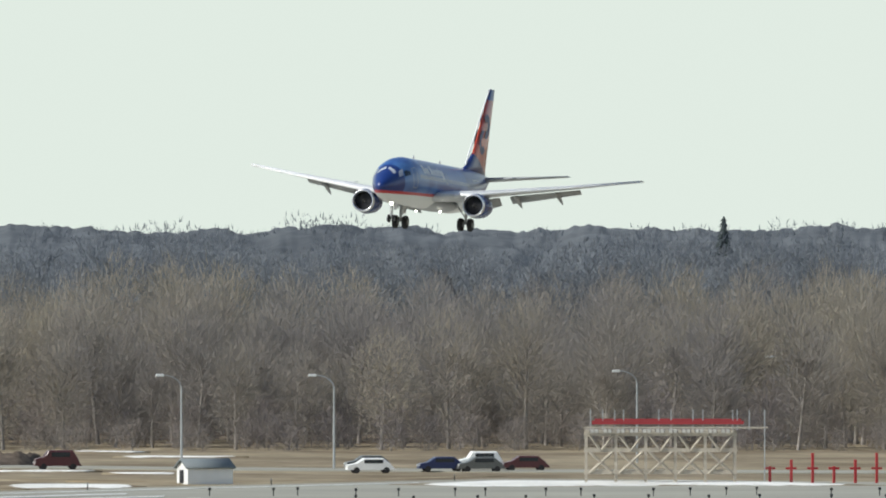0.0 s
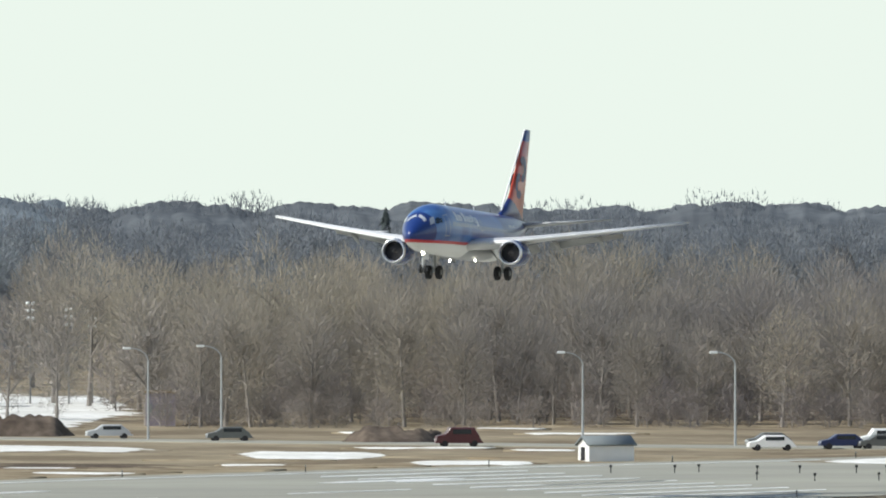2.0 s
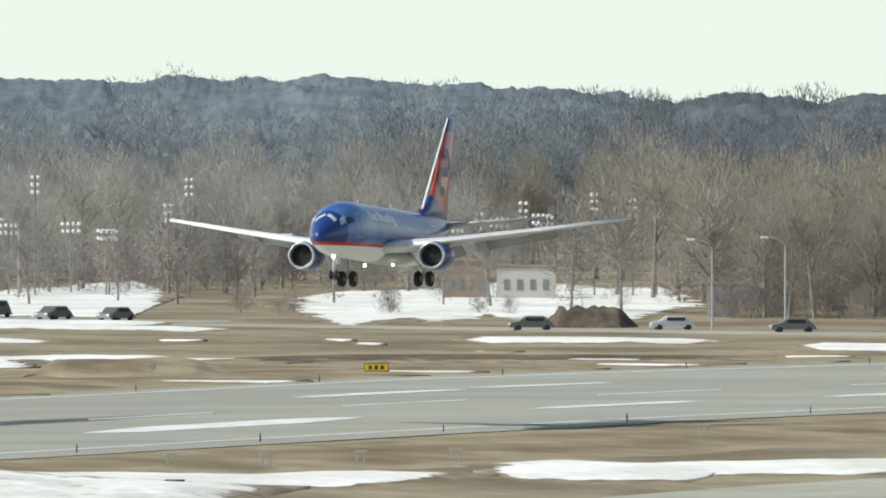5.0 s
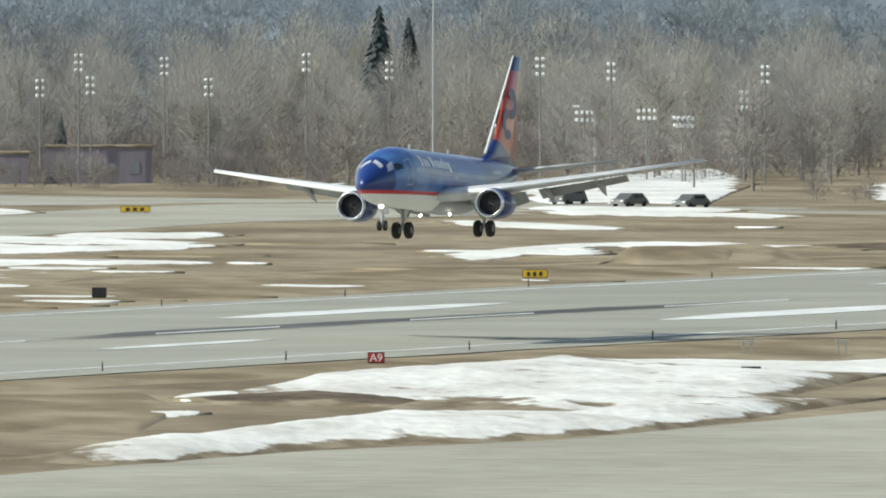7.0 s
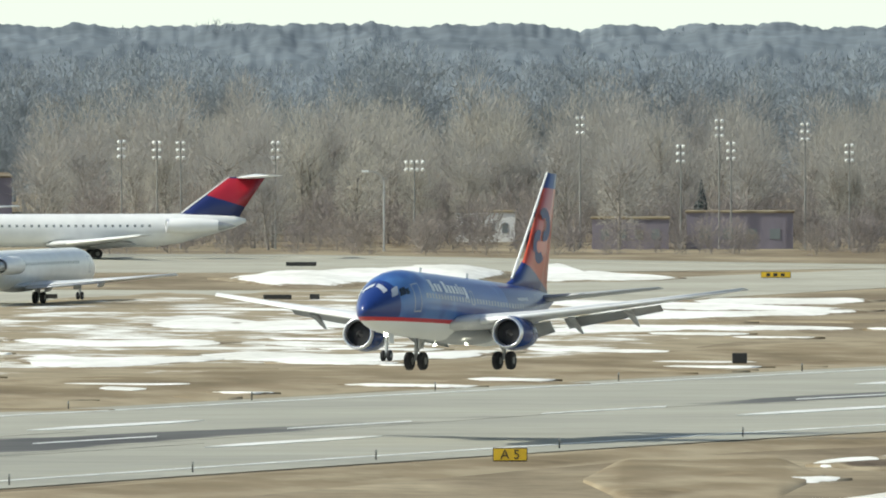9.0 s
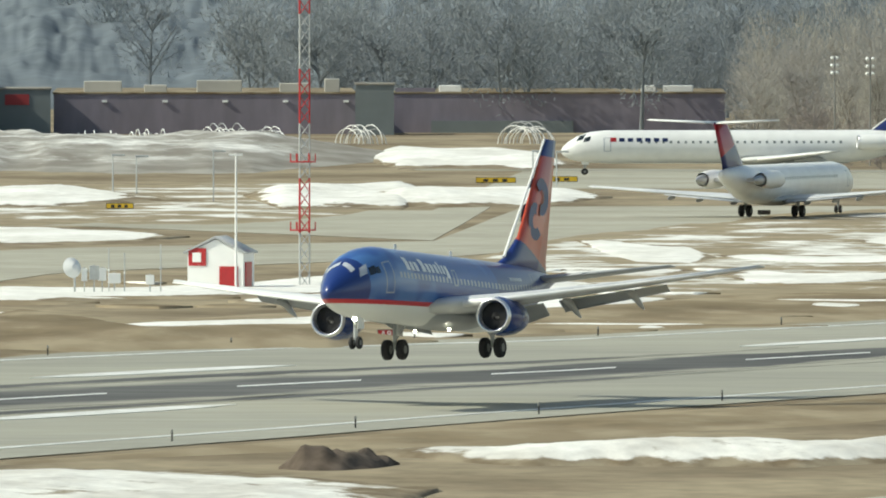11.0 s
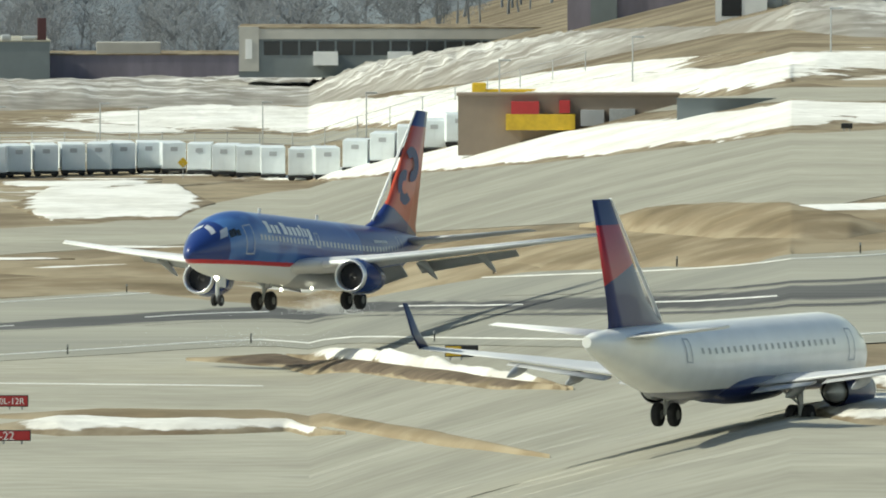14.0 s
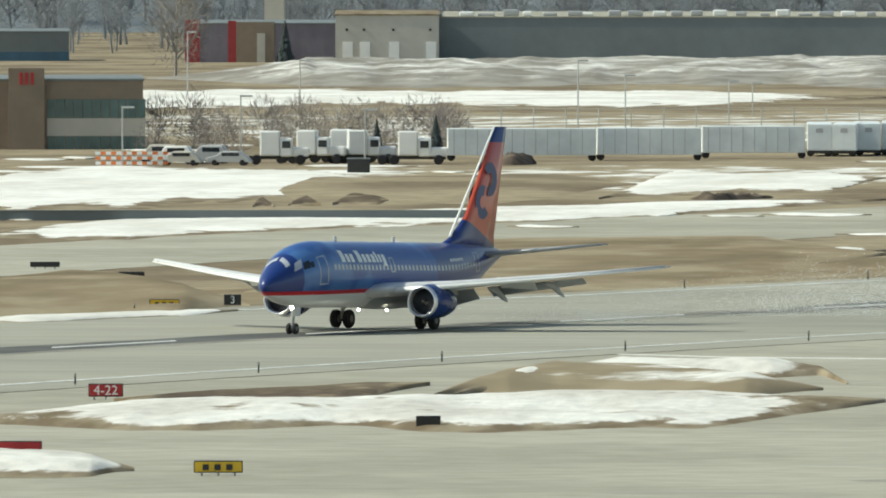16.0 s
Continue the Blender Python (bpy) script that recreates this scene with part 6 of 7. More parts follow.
for x, ww, hh in ((4, 5, 1.5), (12, 3, 1.0), (19, 6, 1.6), (30, 4, 1.2), (36, 2, 1.8)):
    part("roof_unit", box(bmesh.new(), x, x + ww, 4, 8, 5.5, 5.5 + hh, 0.1), "pale_wall", h, "pale rooftop plant box")
h, w = block("grey_tower", 2.30, 2.43, 2238, 6.6, 12, "grey_wall", "square grey block at the end of the hall")
h, w = block("plum_hall", 2.43, 3.55, 2265, 5.2, 60, "plum", "long plum-coloured hall behind the airliners", "hall", "snow")
panel(h, "loading_bay", 5, 24, 0, 1.6, "grey_wall", 0.6)
panel(h, "raised_part", 0.2, 5.5, 5.2, 6.0, "plum", 0.1)
for x, ww in ((6, 3), (33, 2), (36, 4)):
    part("roof_unit", box(bmesh.new(), x, x + ww, 3, 6, 5.4, 6.3, 0.1), "white", h, "white rooftop plant box")
h, w = block("low_hall", -2.08, -0.98, 2740, 4.9, 40, "grey_wall", "long low hall with a band of windows and snowy roof", "hall", "snow")
panel(h, "pale_band", 0, w, 3.2, 4.9, "pale_wall", 0.1)
panel(h, "end_face", 0, 3.2, -2, 5.2, "pale_wall", 0.3)
panel(h, "door", 1.0, 2.1, 0, 3.2, "white", 0.4, "white roll-up door")
for k in range(16):
    panel(h, "window", 4 + k * 2.95, 6.6 + k * 2.95, 0.6, 2.9, "glass", 0.06)
for x in (12, 24, 40):
    panel(h, "bin", x, x + 4, -1.0, 1.2, "white", 3.0)
h, w = block("plum_hall", -2.72, -2.07, 2900, 5.6, 40, "plum", "low plum-coloured hall with a snowy roof", "hall", "snow")
part("roof_unit", box(bmesh.new(), 8, 19, 4, 10, 5.8, 7.8, 0.1), "pale_wall", h, "pale rooftop plant box")
h, w = block("plum_hall", -0.97, -0.50, 2560, 5.5, 40, "plum", "plum-coloured hall with a grey stair block", "hall", "snow")
panel(h, "stair_block", 3.5, 7.5, -2, 5.8, "grey_wall", 0.6)
h, w = block("car_park_deck", -4.53, -2.72, 2850, 8.2, 60, "grey_wall", "long grey hall with parked vehicles on its roof deck", "hall", "concrete")
for k in range(24):
    x = 3 + k * 3.6 + rng.uniform(-0.6, 0.6)
    v = part("roof_vent", box(bmesh.new(), x, x + rng.uniform(1.5, 3), 2, 5, 8.45, 8.45 + rng.uniform(0.5, 1.1), 0.25), ("white", "grey", "galv")[k % 3], h, "low box on the roof deck")
part("stack_box", box(bmesh.new(), 88.0, 89.5, 2, 3.5, 8.4, 12.2, 0.05), "maroon", h, "dark red stack box on the roof")
h, w = block("dock_building", -4.88, -4.53, 2845, 8.6, 50, "pale_wall", "pale building with four white loading doors", "building", "snow")
for x in (1.2, 4.1, 9.0, 15.2):
    panel(h, "dock_door", x, x + 1.7, 0.3, 4.2, "white", 0.1, "white roll-up door")
    panel(h, "wall_light", x + 0.5, x + 0.9, 6.0, 6.4, "dark", 0.2)
h, w = block("brown_hall", -5.36, -4.88, 2930, 6.6, 40, "plum", "brown and plum hall with red corner panels", "hall", "grey_wall")
panel(h, "red_panel", -1.5, 1.1, -2, 7.4, "brick_red", 0.5)
panel(h, "red_panel", 6.0, 7.4, -2, 7.2, "brick_red", 0.3)
panel(h, "brick_front", 7.4, 14.0, -2, 7.0, "beige_wall", 0.3)
panel(h, "pale_door", 11.0, 12.4, 0, 5, "pale_wall", 0.45)
h, w = block("far_shed", -6.4, -5.78, 2960, 5.0, 30, "grey_wall", "far grey metal shed beyond the yard", roof="grey_wall")
panel(h, "low_band", 0, w, 0, 1.6, "navy_wall", 0.1)
part("chimney", box(bmesh.new(), 0, 3.5, 0, 3.5, 0, 16), "pale_wall", thing("chimney_block", Matrix.Translation(place(-5.12, 3050)), "pale square chimney block", "chimney"))
h, w = block("office", -6.8, -5.53, 1830, 7.4, 25, "beige_wall", "tan two-storey office with ribbon windows", "office", "grey_wall", -4)
tw = w - 255 * 0.061
panel(h, "stair_tower", tw + 1.0, tw + 4.9, -4, 8.8, "beige_wall", 0.9)
for x in (tw + 2.2, tw + 2.8, tw + 3.4):
    panel(h, "name_bar", x, x + 0.35, 7.0, 8.3, "red", 1.0, "plain red sign bar")
panel(h, "spandrel", tw + 5.2, tw + 15.8, 1.45, 3.35, "pale_wall", 0.05, "pale green spandrel band")
for k in range(11):
    x = tw + 5.2 + k * 0.97
    panel(h, "window", x, x + 0.9, 3.4, 5.4, "teal_sheen", 0.06, "ribbon window pane with a painted teal reflection")
    panel(h, "window", x, x + 0.9, -0.5, 1.4, "teal_sheen", 0.06, "ribbon window pane with a painted teal reflection")
for k in range(9):
    x = tw - 9 + k * 1.0
    panel(h, "window", x, x + 0.9, 3.4, 5.4, "teal_sheen", 0.06, "ribbon window pane with a painted teal reflection")
    panel(h, "window", x, x + 0.9, -0.5, 1.4, "teal_sheen", 0.06, "ribbon window pane with a painted teal reflection")
h, w = block("tan_wall_store", -1.34, -0.62, 1590, 3.6, 6, "beige_wall", "low tan store wall with boxes stacked before it", "store", "beige_wall", -2)
for x, ww, z, hh, m in ((5, 2.6, 1.9, 1.2, "red"), (9.5, 1.0, 2.0, 1.2, "red"), (4.5, 6.5, 0.4, 1.5, "yellow"), (11.5, 2.2, 0.8, 1.5, "grey"), (14.2, 2.4, 1.0, 1.4, "galv")):
    panel(h, "crate", x, x + ww, z, z + hh, m, 1.2)
h, w = block("grey_barrier", -0.6, 0.38, 1490, 0.9, 0.5, "grey_wall", "low grey concrete blast wall", "wall", "grey_wall", -1, 0.05)
h, w = block("blast_fence", -6.2, -4.35, 1400, 0.8, 0.6, "grey_wall", "low grey barrier along the road", "wall", "grey_wall", -1, 0.05)
for b0, b1, r, hh, col in ((9.12, 9.27, 1905, 4.2, "beige_wall"), (9.3, 9.5, 1900, 3.6, "pale_wall"), (5.05, 5.25, 1990, 3.5, "white"), (5.83, 6.19, 1932, 4.1, "plum"), (5.51, 5.77, 1930, 3.4, "plum"), (10.02, 10.12, 1762, 3.4, "plum")):
    h, w = block("park_house", b0, b1, r, hh, 8, col, "low house with a snowy roof among bare trees", "house", "snow", -1)
    for k in range(4):
        panel(h, "window", w * (0.12 + 0.22 * k), w * (0.22 + 0.22 * k), 1.1, 2.3, "grey_wall", 0.06)


# ---- yard: trailers, lorries, cars, fences ----
def trailer(m, L, high, label):
    a = thing("trailer", m, label, "trailer", "parked trailers")
    part("body", box(bmesh.new(), 0, L, 0, 2.6 if L > 5 else 13, 0.6, high, 0.05), "trailer", a)
    if L > 5:
        for k in range(int(L / 1.2)):
            part("rib", box(bmesh.new(), 0.6 + k * 1.2, 0.66 + k * 1.2, -0.03, 0.0, 0.7, high - 0.1), "galv", a)
    else:
        for x0 in (0.08, L / 2 + 0.03):
            part("door", box(bmesh.new(), x0, x0 + L / 2 - 0.11, -0.05, 0.0, 0.7, high - 0.15, 0.01), "trailer", a, "pale rear door")
        part("mark", box(bmesh.new(), L * 0.35, L * 0.65, -0.08, -0.05, high - 0.9, high - 0.45), "grey", a, "plain grey mark")
        part("bumper", box(bmesh.new(), 0.1, L - 0.1, -0.1, 0.1, 0.3, 0.6), "black", a)
    for x in (0.35, L - 0.35):
        part("wheel", disc_y(bmesh.new(), (x if L > 5 else x, 0.5, 0.42), 0.42, 0.3, 14), "tyre", a)
    return a


for b, r in ((-4.50, 1740), (-3.995, 1745), (-3.64, 1760)):
    p = place(b, r)
    trailer(Matrix.Translation(p) @ Matrix.Rotation(radians(2 - b), 4, "Z"), 15.2 if b < -4 else 10.7, 3.35, "long pale grey box trailer seen from its side")
b = -3.285
one = None
while b < -1.12:
    r = float(np.interp(b, [-3.2, -2.4, -1.1], [1775, 1830, 1670]))
    m = Matrix.Translation(place(b, r)) @ Matrix.Rotation(radians(-b + rng.uniform(-3, 3)), 4, "Z")
    if one is None:
        one = trailer(m, 2.55, 3.4, "pale grey box trailer with closed rear doors")
    else:
        copy_thing(one, m)
    b += rng.choice([0.083, 0.085, 0.092])


def lorry(m):
    a = thing("lorry_tractor", m, "white lorry tractor with a sleeper cab", "lorry", "parked lorries")
    part("sleeper", box(bmesh.new(), 0.0, 2.0, 0, 2.4, 0.9, 3.4, 0.15), "white", a)
    part("cab", box(bmesh.new(), 2.0, 3.3, 0.05, 2.35, 0.8, 2.7, 0.2), "white", a)
    part("bonnet", box(bmesh.new(), 3.2, 5.0, 0.25, 2.15, 0.8, 1.75, 0.2), "white", a)
    part("side_window", box(bmesh.new(), 2.25, 3.1, 0.02, 0.06, 1.7, 2.4), "glass", a)
    part("chassis", box(bmesh.new(), -2.4, 4.8, 0.7, 1.7, 0.55, 0.9), "black", a)
    for x in (-1.6, -0.4, 4.1):
        part("wheel", disc_y(bmesh.new(), (x, 0.2, 0.5), 0.5, 0.35, 16), "tyre", a)
        part("wheel", disc_y(bmesh.new(), (x, 2.2, 0.5), 0.5, 0.35, 16), "tyre", a)
    return a


lr = lorry(spot(-153.5, 1708, 4))
for x, y, q in ((-150.5, 1716, -2), (-145.3, 1717, 8), (-139.6, 1709.5, 3), (-147.6, 1722, 0)):
    copy_thing(lr, spot(x, y, q))


def car(m, paint, long=4.4, high=1.5, van=False, label=""):
    a = thing("car", m, label, "van" if van else "car", "cars on the road")
    roof = [(-0.46, 0.55), (-0.40, high * 0.62), (-0.30 if van else -0.24, high), (0.20 if van else 0.14, high), (0.30, high * 0.66), (0.47, high * 0.56), (0.5, 0.35), (-0.5, 0.35)]
    bm = bmesh.new()
    loft(bm, [[(x * long, y, z * 1.0 if s == 1 else 0.35 + (z - 0.35) * s) for x, z in roof] for y, s in ((-0.88, 0.9), (-0.8, 1), (0.8, 1), (0.88, 0.9))])
    for f in bm.faces:
        f.smooth = False
    part("body", bm, paint, a)
    part("side_glass", box(bmesh.new(), -0.24 * long, 0.15 * long, -0.9, 0.9, high * 0.66, high * 0.9, 0.02), "glass", a)
    for x in (-0.31 * long, 0.31 * long):
        for y in (-0.78, 0.78):
            part("wheel", disc_y(bmesh.new(), (x, y, 0.32), 0.32, 0.22, 14), "tyre", a)
    for y in (-0.6, 0.6):
        part("headlight", box(bmesh.new(), 0.47 * long, 0.5 * long, y - 0.15, y + 0.15, 0.6, 0.75, 0.02), "lamp_glass", a)
    return a


CARS = {}
for x, y, c, van in ((336.3, 1564, "white", 0), (348, 1568.5, "dark", 0), (353.6, 1574.3, "maroon", 0), (311.9, 1593, "maroon", 1), (339.6, 1580.2, "dark", 0), (350.1, 1577.9, "white", 1), (232.4, 1742.5, "dark", 1),
                     (273.3, 1647.5, "dark", 0), (287.3, 1646.8, "grey", 0), (236.7, 1727.3, "black", 0), (241.9, 1718.5, "dark", 0), (296.1, 1628.8, "black", 0),
                     (344.5, 1570, "deep", 0), (-162.5, 1712, "white", 1), (-159.3, 1716, "grey", 1), (-161.0, 1702, "pale_wall", 0), (-156.2, 1704, "grey", 0), (-165, 1722, "pale_wall", 1)):
    word = {"white": "white", "dark": "dark", "maroon": "dark red", "grey": "silver grey", "black": "black", "deep": "dark blue", "pale_wall": "beige"}[c]
    turn = 226 if 200 < x < 245 else 176
    if (c, van) in CARS:
        copy_thing(CARS[c, van], spot(x, y, turn))
    else:
        CARS[c, van] = car(spot(x, y, turn), "graphite" if c in ("dark", "black") else c, 4.6, 1.85 if van else 1.45, bool(van), word + (" high-roofed van" if van else " passenger car") + " seen from its side")

# chain fence behind the trailers, yard lamps and posts
fence = thing("yard_fence", Matrix(), "tall wire fence on grey posts", "fence")
post = None
pts = [place(b, 2000) for b in np.arange(-5.2, -0.9, 0.11)]
for p in pts:
    o = part("post", rod(bmesh.new(), (p.x, p.y, p.z), (p.x, p.y, p.z + 2.6), 0.07, 0.07, 6), "galv", fence)
for p, q in zip(pts, pts[1:]):
    bm = rod(bmesh.new(), (p.x, p.y, p.z + 2.5), (q.x, q.y, q.z + 2.5), 0.04, 0.04, 5)
    for z in (0.6, 1.2, 1.8):
        rod(bm, (p.x, p.y, p.z + z), (q.x, q.y, q.z + z), 0.02, 0.02, 4)
    part("rail", bm, "galv", fence)
yard = None
for b, r, hh in ((-3.55, 2120, 4.6), (-3.47, 2130, 4.2), (-2.98, 2125, 4.6), (-2.9, 2135, 4.2), (-2.55, 2120, 4.8), (-2.42, 2130, 4.2), (-2.0, 2060, 5.5), (-5.2, 1760, 6.5), (-5.0, 1960, 8.5), (-4.78, 1720, 5.5), (-4.06, 1960, 8.5),
                 (-3.9, 1990, 6.5), (-1.65, 1900, 6), (-1.2, 1830, 6), (-0.75, 1760, 5.5), (-5.38, 2300, 9.5), (-5.6, 1700, 6), (-0.08, 1700, 5.2), (0.29, 1720, 4.5), (1.48, 1700, 4.0), (1.56, 1690, 4.0), (1.82, 1650, 5), (2.9, 1700, 4.4), (2.98, 1695, 4.4)):
    p = place(b, r)
    if yard is None:
        yard = thing("yard_lamp", Matrix.Translation(p), "slim grey lamp post with a flat head", "lamp post", "lamp posts of the yard")
        part("pole", rod(bmesh.new(), (0, 0, -4), (0, 0, 4.6), 0.09, 0.07, 8), "galv", yard)
        part("lamp_head", box(bmesh.new(), -0.1, 1.2, -0.15, 0.15, 4.5, 4.7, 0.04), "galv", yard)
    else:
        copy_thing(yard, Matrix.Translation((p.x, p.y, p.z + hh - 4.6)))
bar = thing("barricade", Matrix.Translation(place(-5.57, 1700)) @ Matrix.Rotation(radians(5.5), 4, "Z"), "orange and white striped barricade", "barricade")
for z in (0.25, 0.75, 1.25):
    for k in range(14):
        part("board", box(bmesh.new(), -3.6 + k * 0.52, -3.08 + k * 0.52, -0.03, 0.03, z, z + 0.3), "orange" if (k + int(z * 2)) % 2 else "white", bar)
for x in (-3.4, 0, 3.4):
    part("post", box(bmesh.new(), x - 0.05, x + 0.05, 0.03, 0.13, 0, 1.6), "galv", bar)
plow = thing("snow_equipment", Matrix.Translation(place(-1.16, 1900)) @ Matrix.Rotation(radians(1), 4, "Z"), "long yellow snow-clearing machine on the snow", "machine")
part("frame", box(bmesh.new(), -4, 4, -0.6, 0.6, 0.9, 1.7, 0.15), "yellow", plow)
part("cab", box(bmesh.new(), -4.4, -2.8, -1, 1, 0.7, 2.4, 0.15), "yellow", plow)
for x in (-3.6, -0.5, 3.2):
    part("wheel", disc_y(bmesh.new(), (x, -0.8, 0.5), 0.5, 0.4, 16), "tyre", plow)
bx = thing("utility_box", facing(-138.5, 1648.8), "dark green metal utility cabinet on the snow", "cabinet")
part("cabinet", box(bmesh.new(), -1.1, 1.1, -0.6, 0.6, 0, 1.45, 0.05), "black", bx)
part("lid", box(bmesh.new(), -1.15, 1.15, -0.65, 0.65, 1.45, 1.55, 0.03), "grey_wall", bx)
for k, (x, y) in enumerate(((-90.0, 1717.6), (-70.9, 1788.6))):
    s2 = thing("warning_sign", facing(x, y), "yellow diamond warning sign on a post", "sign", "warning signs")
    part("post", rod(bmesh.new(), (0, 0, 0), (0, 0, 1.6), 0.04, 0.04, 6), "galv", s2)
    bm = box(bmesh.new(), -0.4, 0.4, -0.03, 0.03, -0.4, 0.4, 0.02)
    bmesh.ops.rotate(bm, cent=(0, 0, 0), matrix=Matrix.Rotation(radians(45), 3, "Y"), verts=bm.verts)
    bmesh.ops.translate(bm, vec=(0, 0, 1.7), verts=bm.verts)
    part("plate", bm, "yellow", s2)

# ---- the weather station: hut, dish, masts ----
hut = thing("equipment_hut", facing(39.7, 1232.5, -14), "white equipment hut with red door and shutter", "hut")
part("wall_shell", box(bmesh.new(), -2.1, 2.1, -1.6, 1.6, 0, 2.7, 0.03), "white", hut)
bm = bmesh.new()
loft(bm, [[(x, y, z) for x, z in ((-2.35, 2.62), (0, 3.75), (2.35, 2.62), (2.35, 2.75), (0, 3.9), (-2.35, 2.75))] for y in (-1.8, 1.8)])
part("roof", bm, "grey", hut, "pale pitched roof")
bm = bmesh.new()
loft(bm, [[(x, y, z) for x, z in ((-2.08, 2.7), (2.08, 2.7), (0, 3.66))] for y in (-1.6, 1.6)])
part("gable", bm, "white", hut)
part("shutter", box(bmesh.new(), -2.0, -0.7, -1.7, -1.6, 1.75, 3.0, 0.02), "red", hut)
part("vent", box(bmesh.new(), -1.7, -1.05, -1.75, -1.7, 2.0, 2.7, 0.02), "white", hut)
part("door", box(bmesh.new(), 0.3, 1.7, -1.7, -1.6, 0.1, 1.7, 0.02), "red", hut)
part("side_door", box(bmesh.new(), 2.1, 2.2, -1.2, 0.6, 0.1, 2.0, 0.02), "red", hut)
mast = thing("lattice_mast", spot(45.9, 1238.4), "red and white lattice radio mast", "mast")
for z0 in range(0, 24, 2):
    bm = bmesh.new()
    for k in range(3):
        q0, q1 = radians(120 * k), radians(120 * (k + 1))
        a0, a1 = Vector((0.48 * math.cos(q0), 0.48 * math.sin(q0), 0)), Vector((0.48 * math.cos(q1), 0.48 * math.sin(q1), 0))
        rod(bm, a0 + Vector((0, 0, z0)), a0 + Vector((0, 0, z0 + 2)), 0.06, 0.06, 5)
        for j in range(2):
            rod(bm, a0 + Vector((0, 0, z0 + j)), a1 + Vector((0, 0, z0 + j + 1)), 0.035, 0.035, 4)
            rod(bm, a1 + Vector((0, 0, z0 + j)), a0 + Vector((0, 0, z0 + j + 1)), 0.035, 0.035, 4)
    part("mast_section", bm, "red" if (z0 // 4) % 2 else "galv", mast)
for z in (4.2, 9.2):
    bm = bmesh.new()
    for k in range(6):
        q = radians(60 * k)
        rod(bm, (0.9 * math.cos(q), 0.9 * math.sin(q), z), (0.9 * math.cos(q + 1.047), 0.9 * math.sin(q + 1.047), z), 0.06, 0.06, 5)
        rod(bm, (0.9 * math.cos(q), 0.9 * math.sin(q), z), (0.9 * math.cos(q), 0.9 * math.sin(q), z + 0.6), 0.05, 0.05, 5)
    part("platform", bm, "red", mast)
pole = thing("wind_mast", spot(40.6, 1226.4), "slender white wind mast", "mast")
part("pole", rod(bmesh.new(), (0, 0, 0), (0, 0, 10), 0.1, 0.06), "white", pole)
part("vane", box(bmesh.new(), -0.5, 0.5, -0.04, 0.04, 9.8, 9.95), "white", pole)
dish = thing("satellite_dish", facing(28.6, 1212.8), "white satellite dish on a post", "dish")
part("post", rod(bmesh.new(), (0, 0, 0), (0, 0, 1.8), 0.08, 0.08), "galv", dish)
bm = bmesh.new()
bmesh.ops.create_cone(bm, cap_ends=True, segments=20, radius1=0.75, radius2=0.2, depth=0.35, matrix=Matrix.Translation((-0.1, -0.2, 2.0)) @ Matrix.Rotation(radians(75), 4, "X") @ Matrix.Rotation(radians(30), 4, "Y"))
part("reflector", bm, "white", dish)
for k, (dx, hh, ww) in enumerate(((1.4, 2.2, 0.7), (2.0, 2.0, 0.6), (2.9, 1.6, 0.9), (5.4, 1.5, 0.6), (6.2, 3.6, 0.18), (2.5, 3.3, 0.15), (0.7, 2.0, 0.4), (3.6, 3.0, 0.1))):
    c = thing("instrument_post", spot(28.6 + dx, 1213 + (k % 3)), "weather instrument box on a thin post", "instrument", "weather instruments")
    part("post", rod(bmesh.new(), (0, 0, 0), (0, 0, hh), 0.05, 0.05, 6), "galv", c)
    part("box", box(bmesh.new(), -ww / 2, ww / 2, -0.2, 0.2, hh * 0.5, hh * 0.95 if ww > 0.3 else hh * 0.55, 0.03), "white" if k % 4 else "galv", c)

# rolled wire hoops by the hall
hoop = None
for k, (b, n, rad) in enumerate(((1.43, 9, 1.6), (1.60, 8, 1.7), (1.86, 9, 2.4), (2.02, 6, 2.0), (2.32, 9, 2.2), (2.88, 10, 2.6))):
    a = thing("wire_roll", Matrix.Translation(place(b, 2140)) @ Matrix.Rotation(radians(10 * k), 4, "Z"), "heap of large pale rolled hoops", "hoops", "rolls of hoops")
    for j in range(n):
        bm = bmesh.new()
        pts = [(j * 0.55 - n * 0.27 + 0.3 * math.sin(j), rad * math.cos(q * math.pi / 9), -0.03 + rad * (0.9 + 0.2 * math.sin(j * 2)) * math.sin(q * math.pi / 9)) for q in range(10)]
        for p, q in zip(pts, pts[1:]):
            rod(bm, p, q, 0.07, 0.07, 5)
        part("hoop", bm, "white" if (j + k) % 3 else "galv", a)

# ---- approach end: timber stand, shed, windsock, phone mast ----
sc = thing("timber_stand", Matrix.Translation((342.3, 1498.8, 0)) @ Matrix.Rotation(math.atan2(-3.0, 13.2), 4, "Z"), "weathered timber aerial stand with a red rail", "stand")
W = 13.5
for k in range(6):
    for y in (0, 3.0):
        part("post", box(bmesh.new(), k * W / 5 - 0.13, k * W / 5 + 0.13, y - 0.1, y + 0.1, 0, 4.9), "timber", sc)
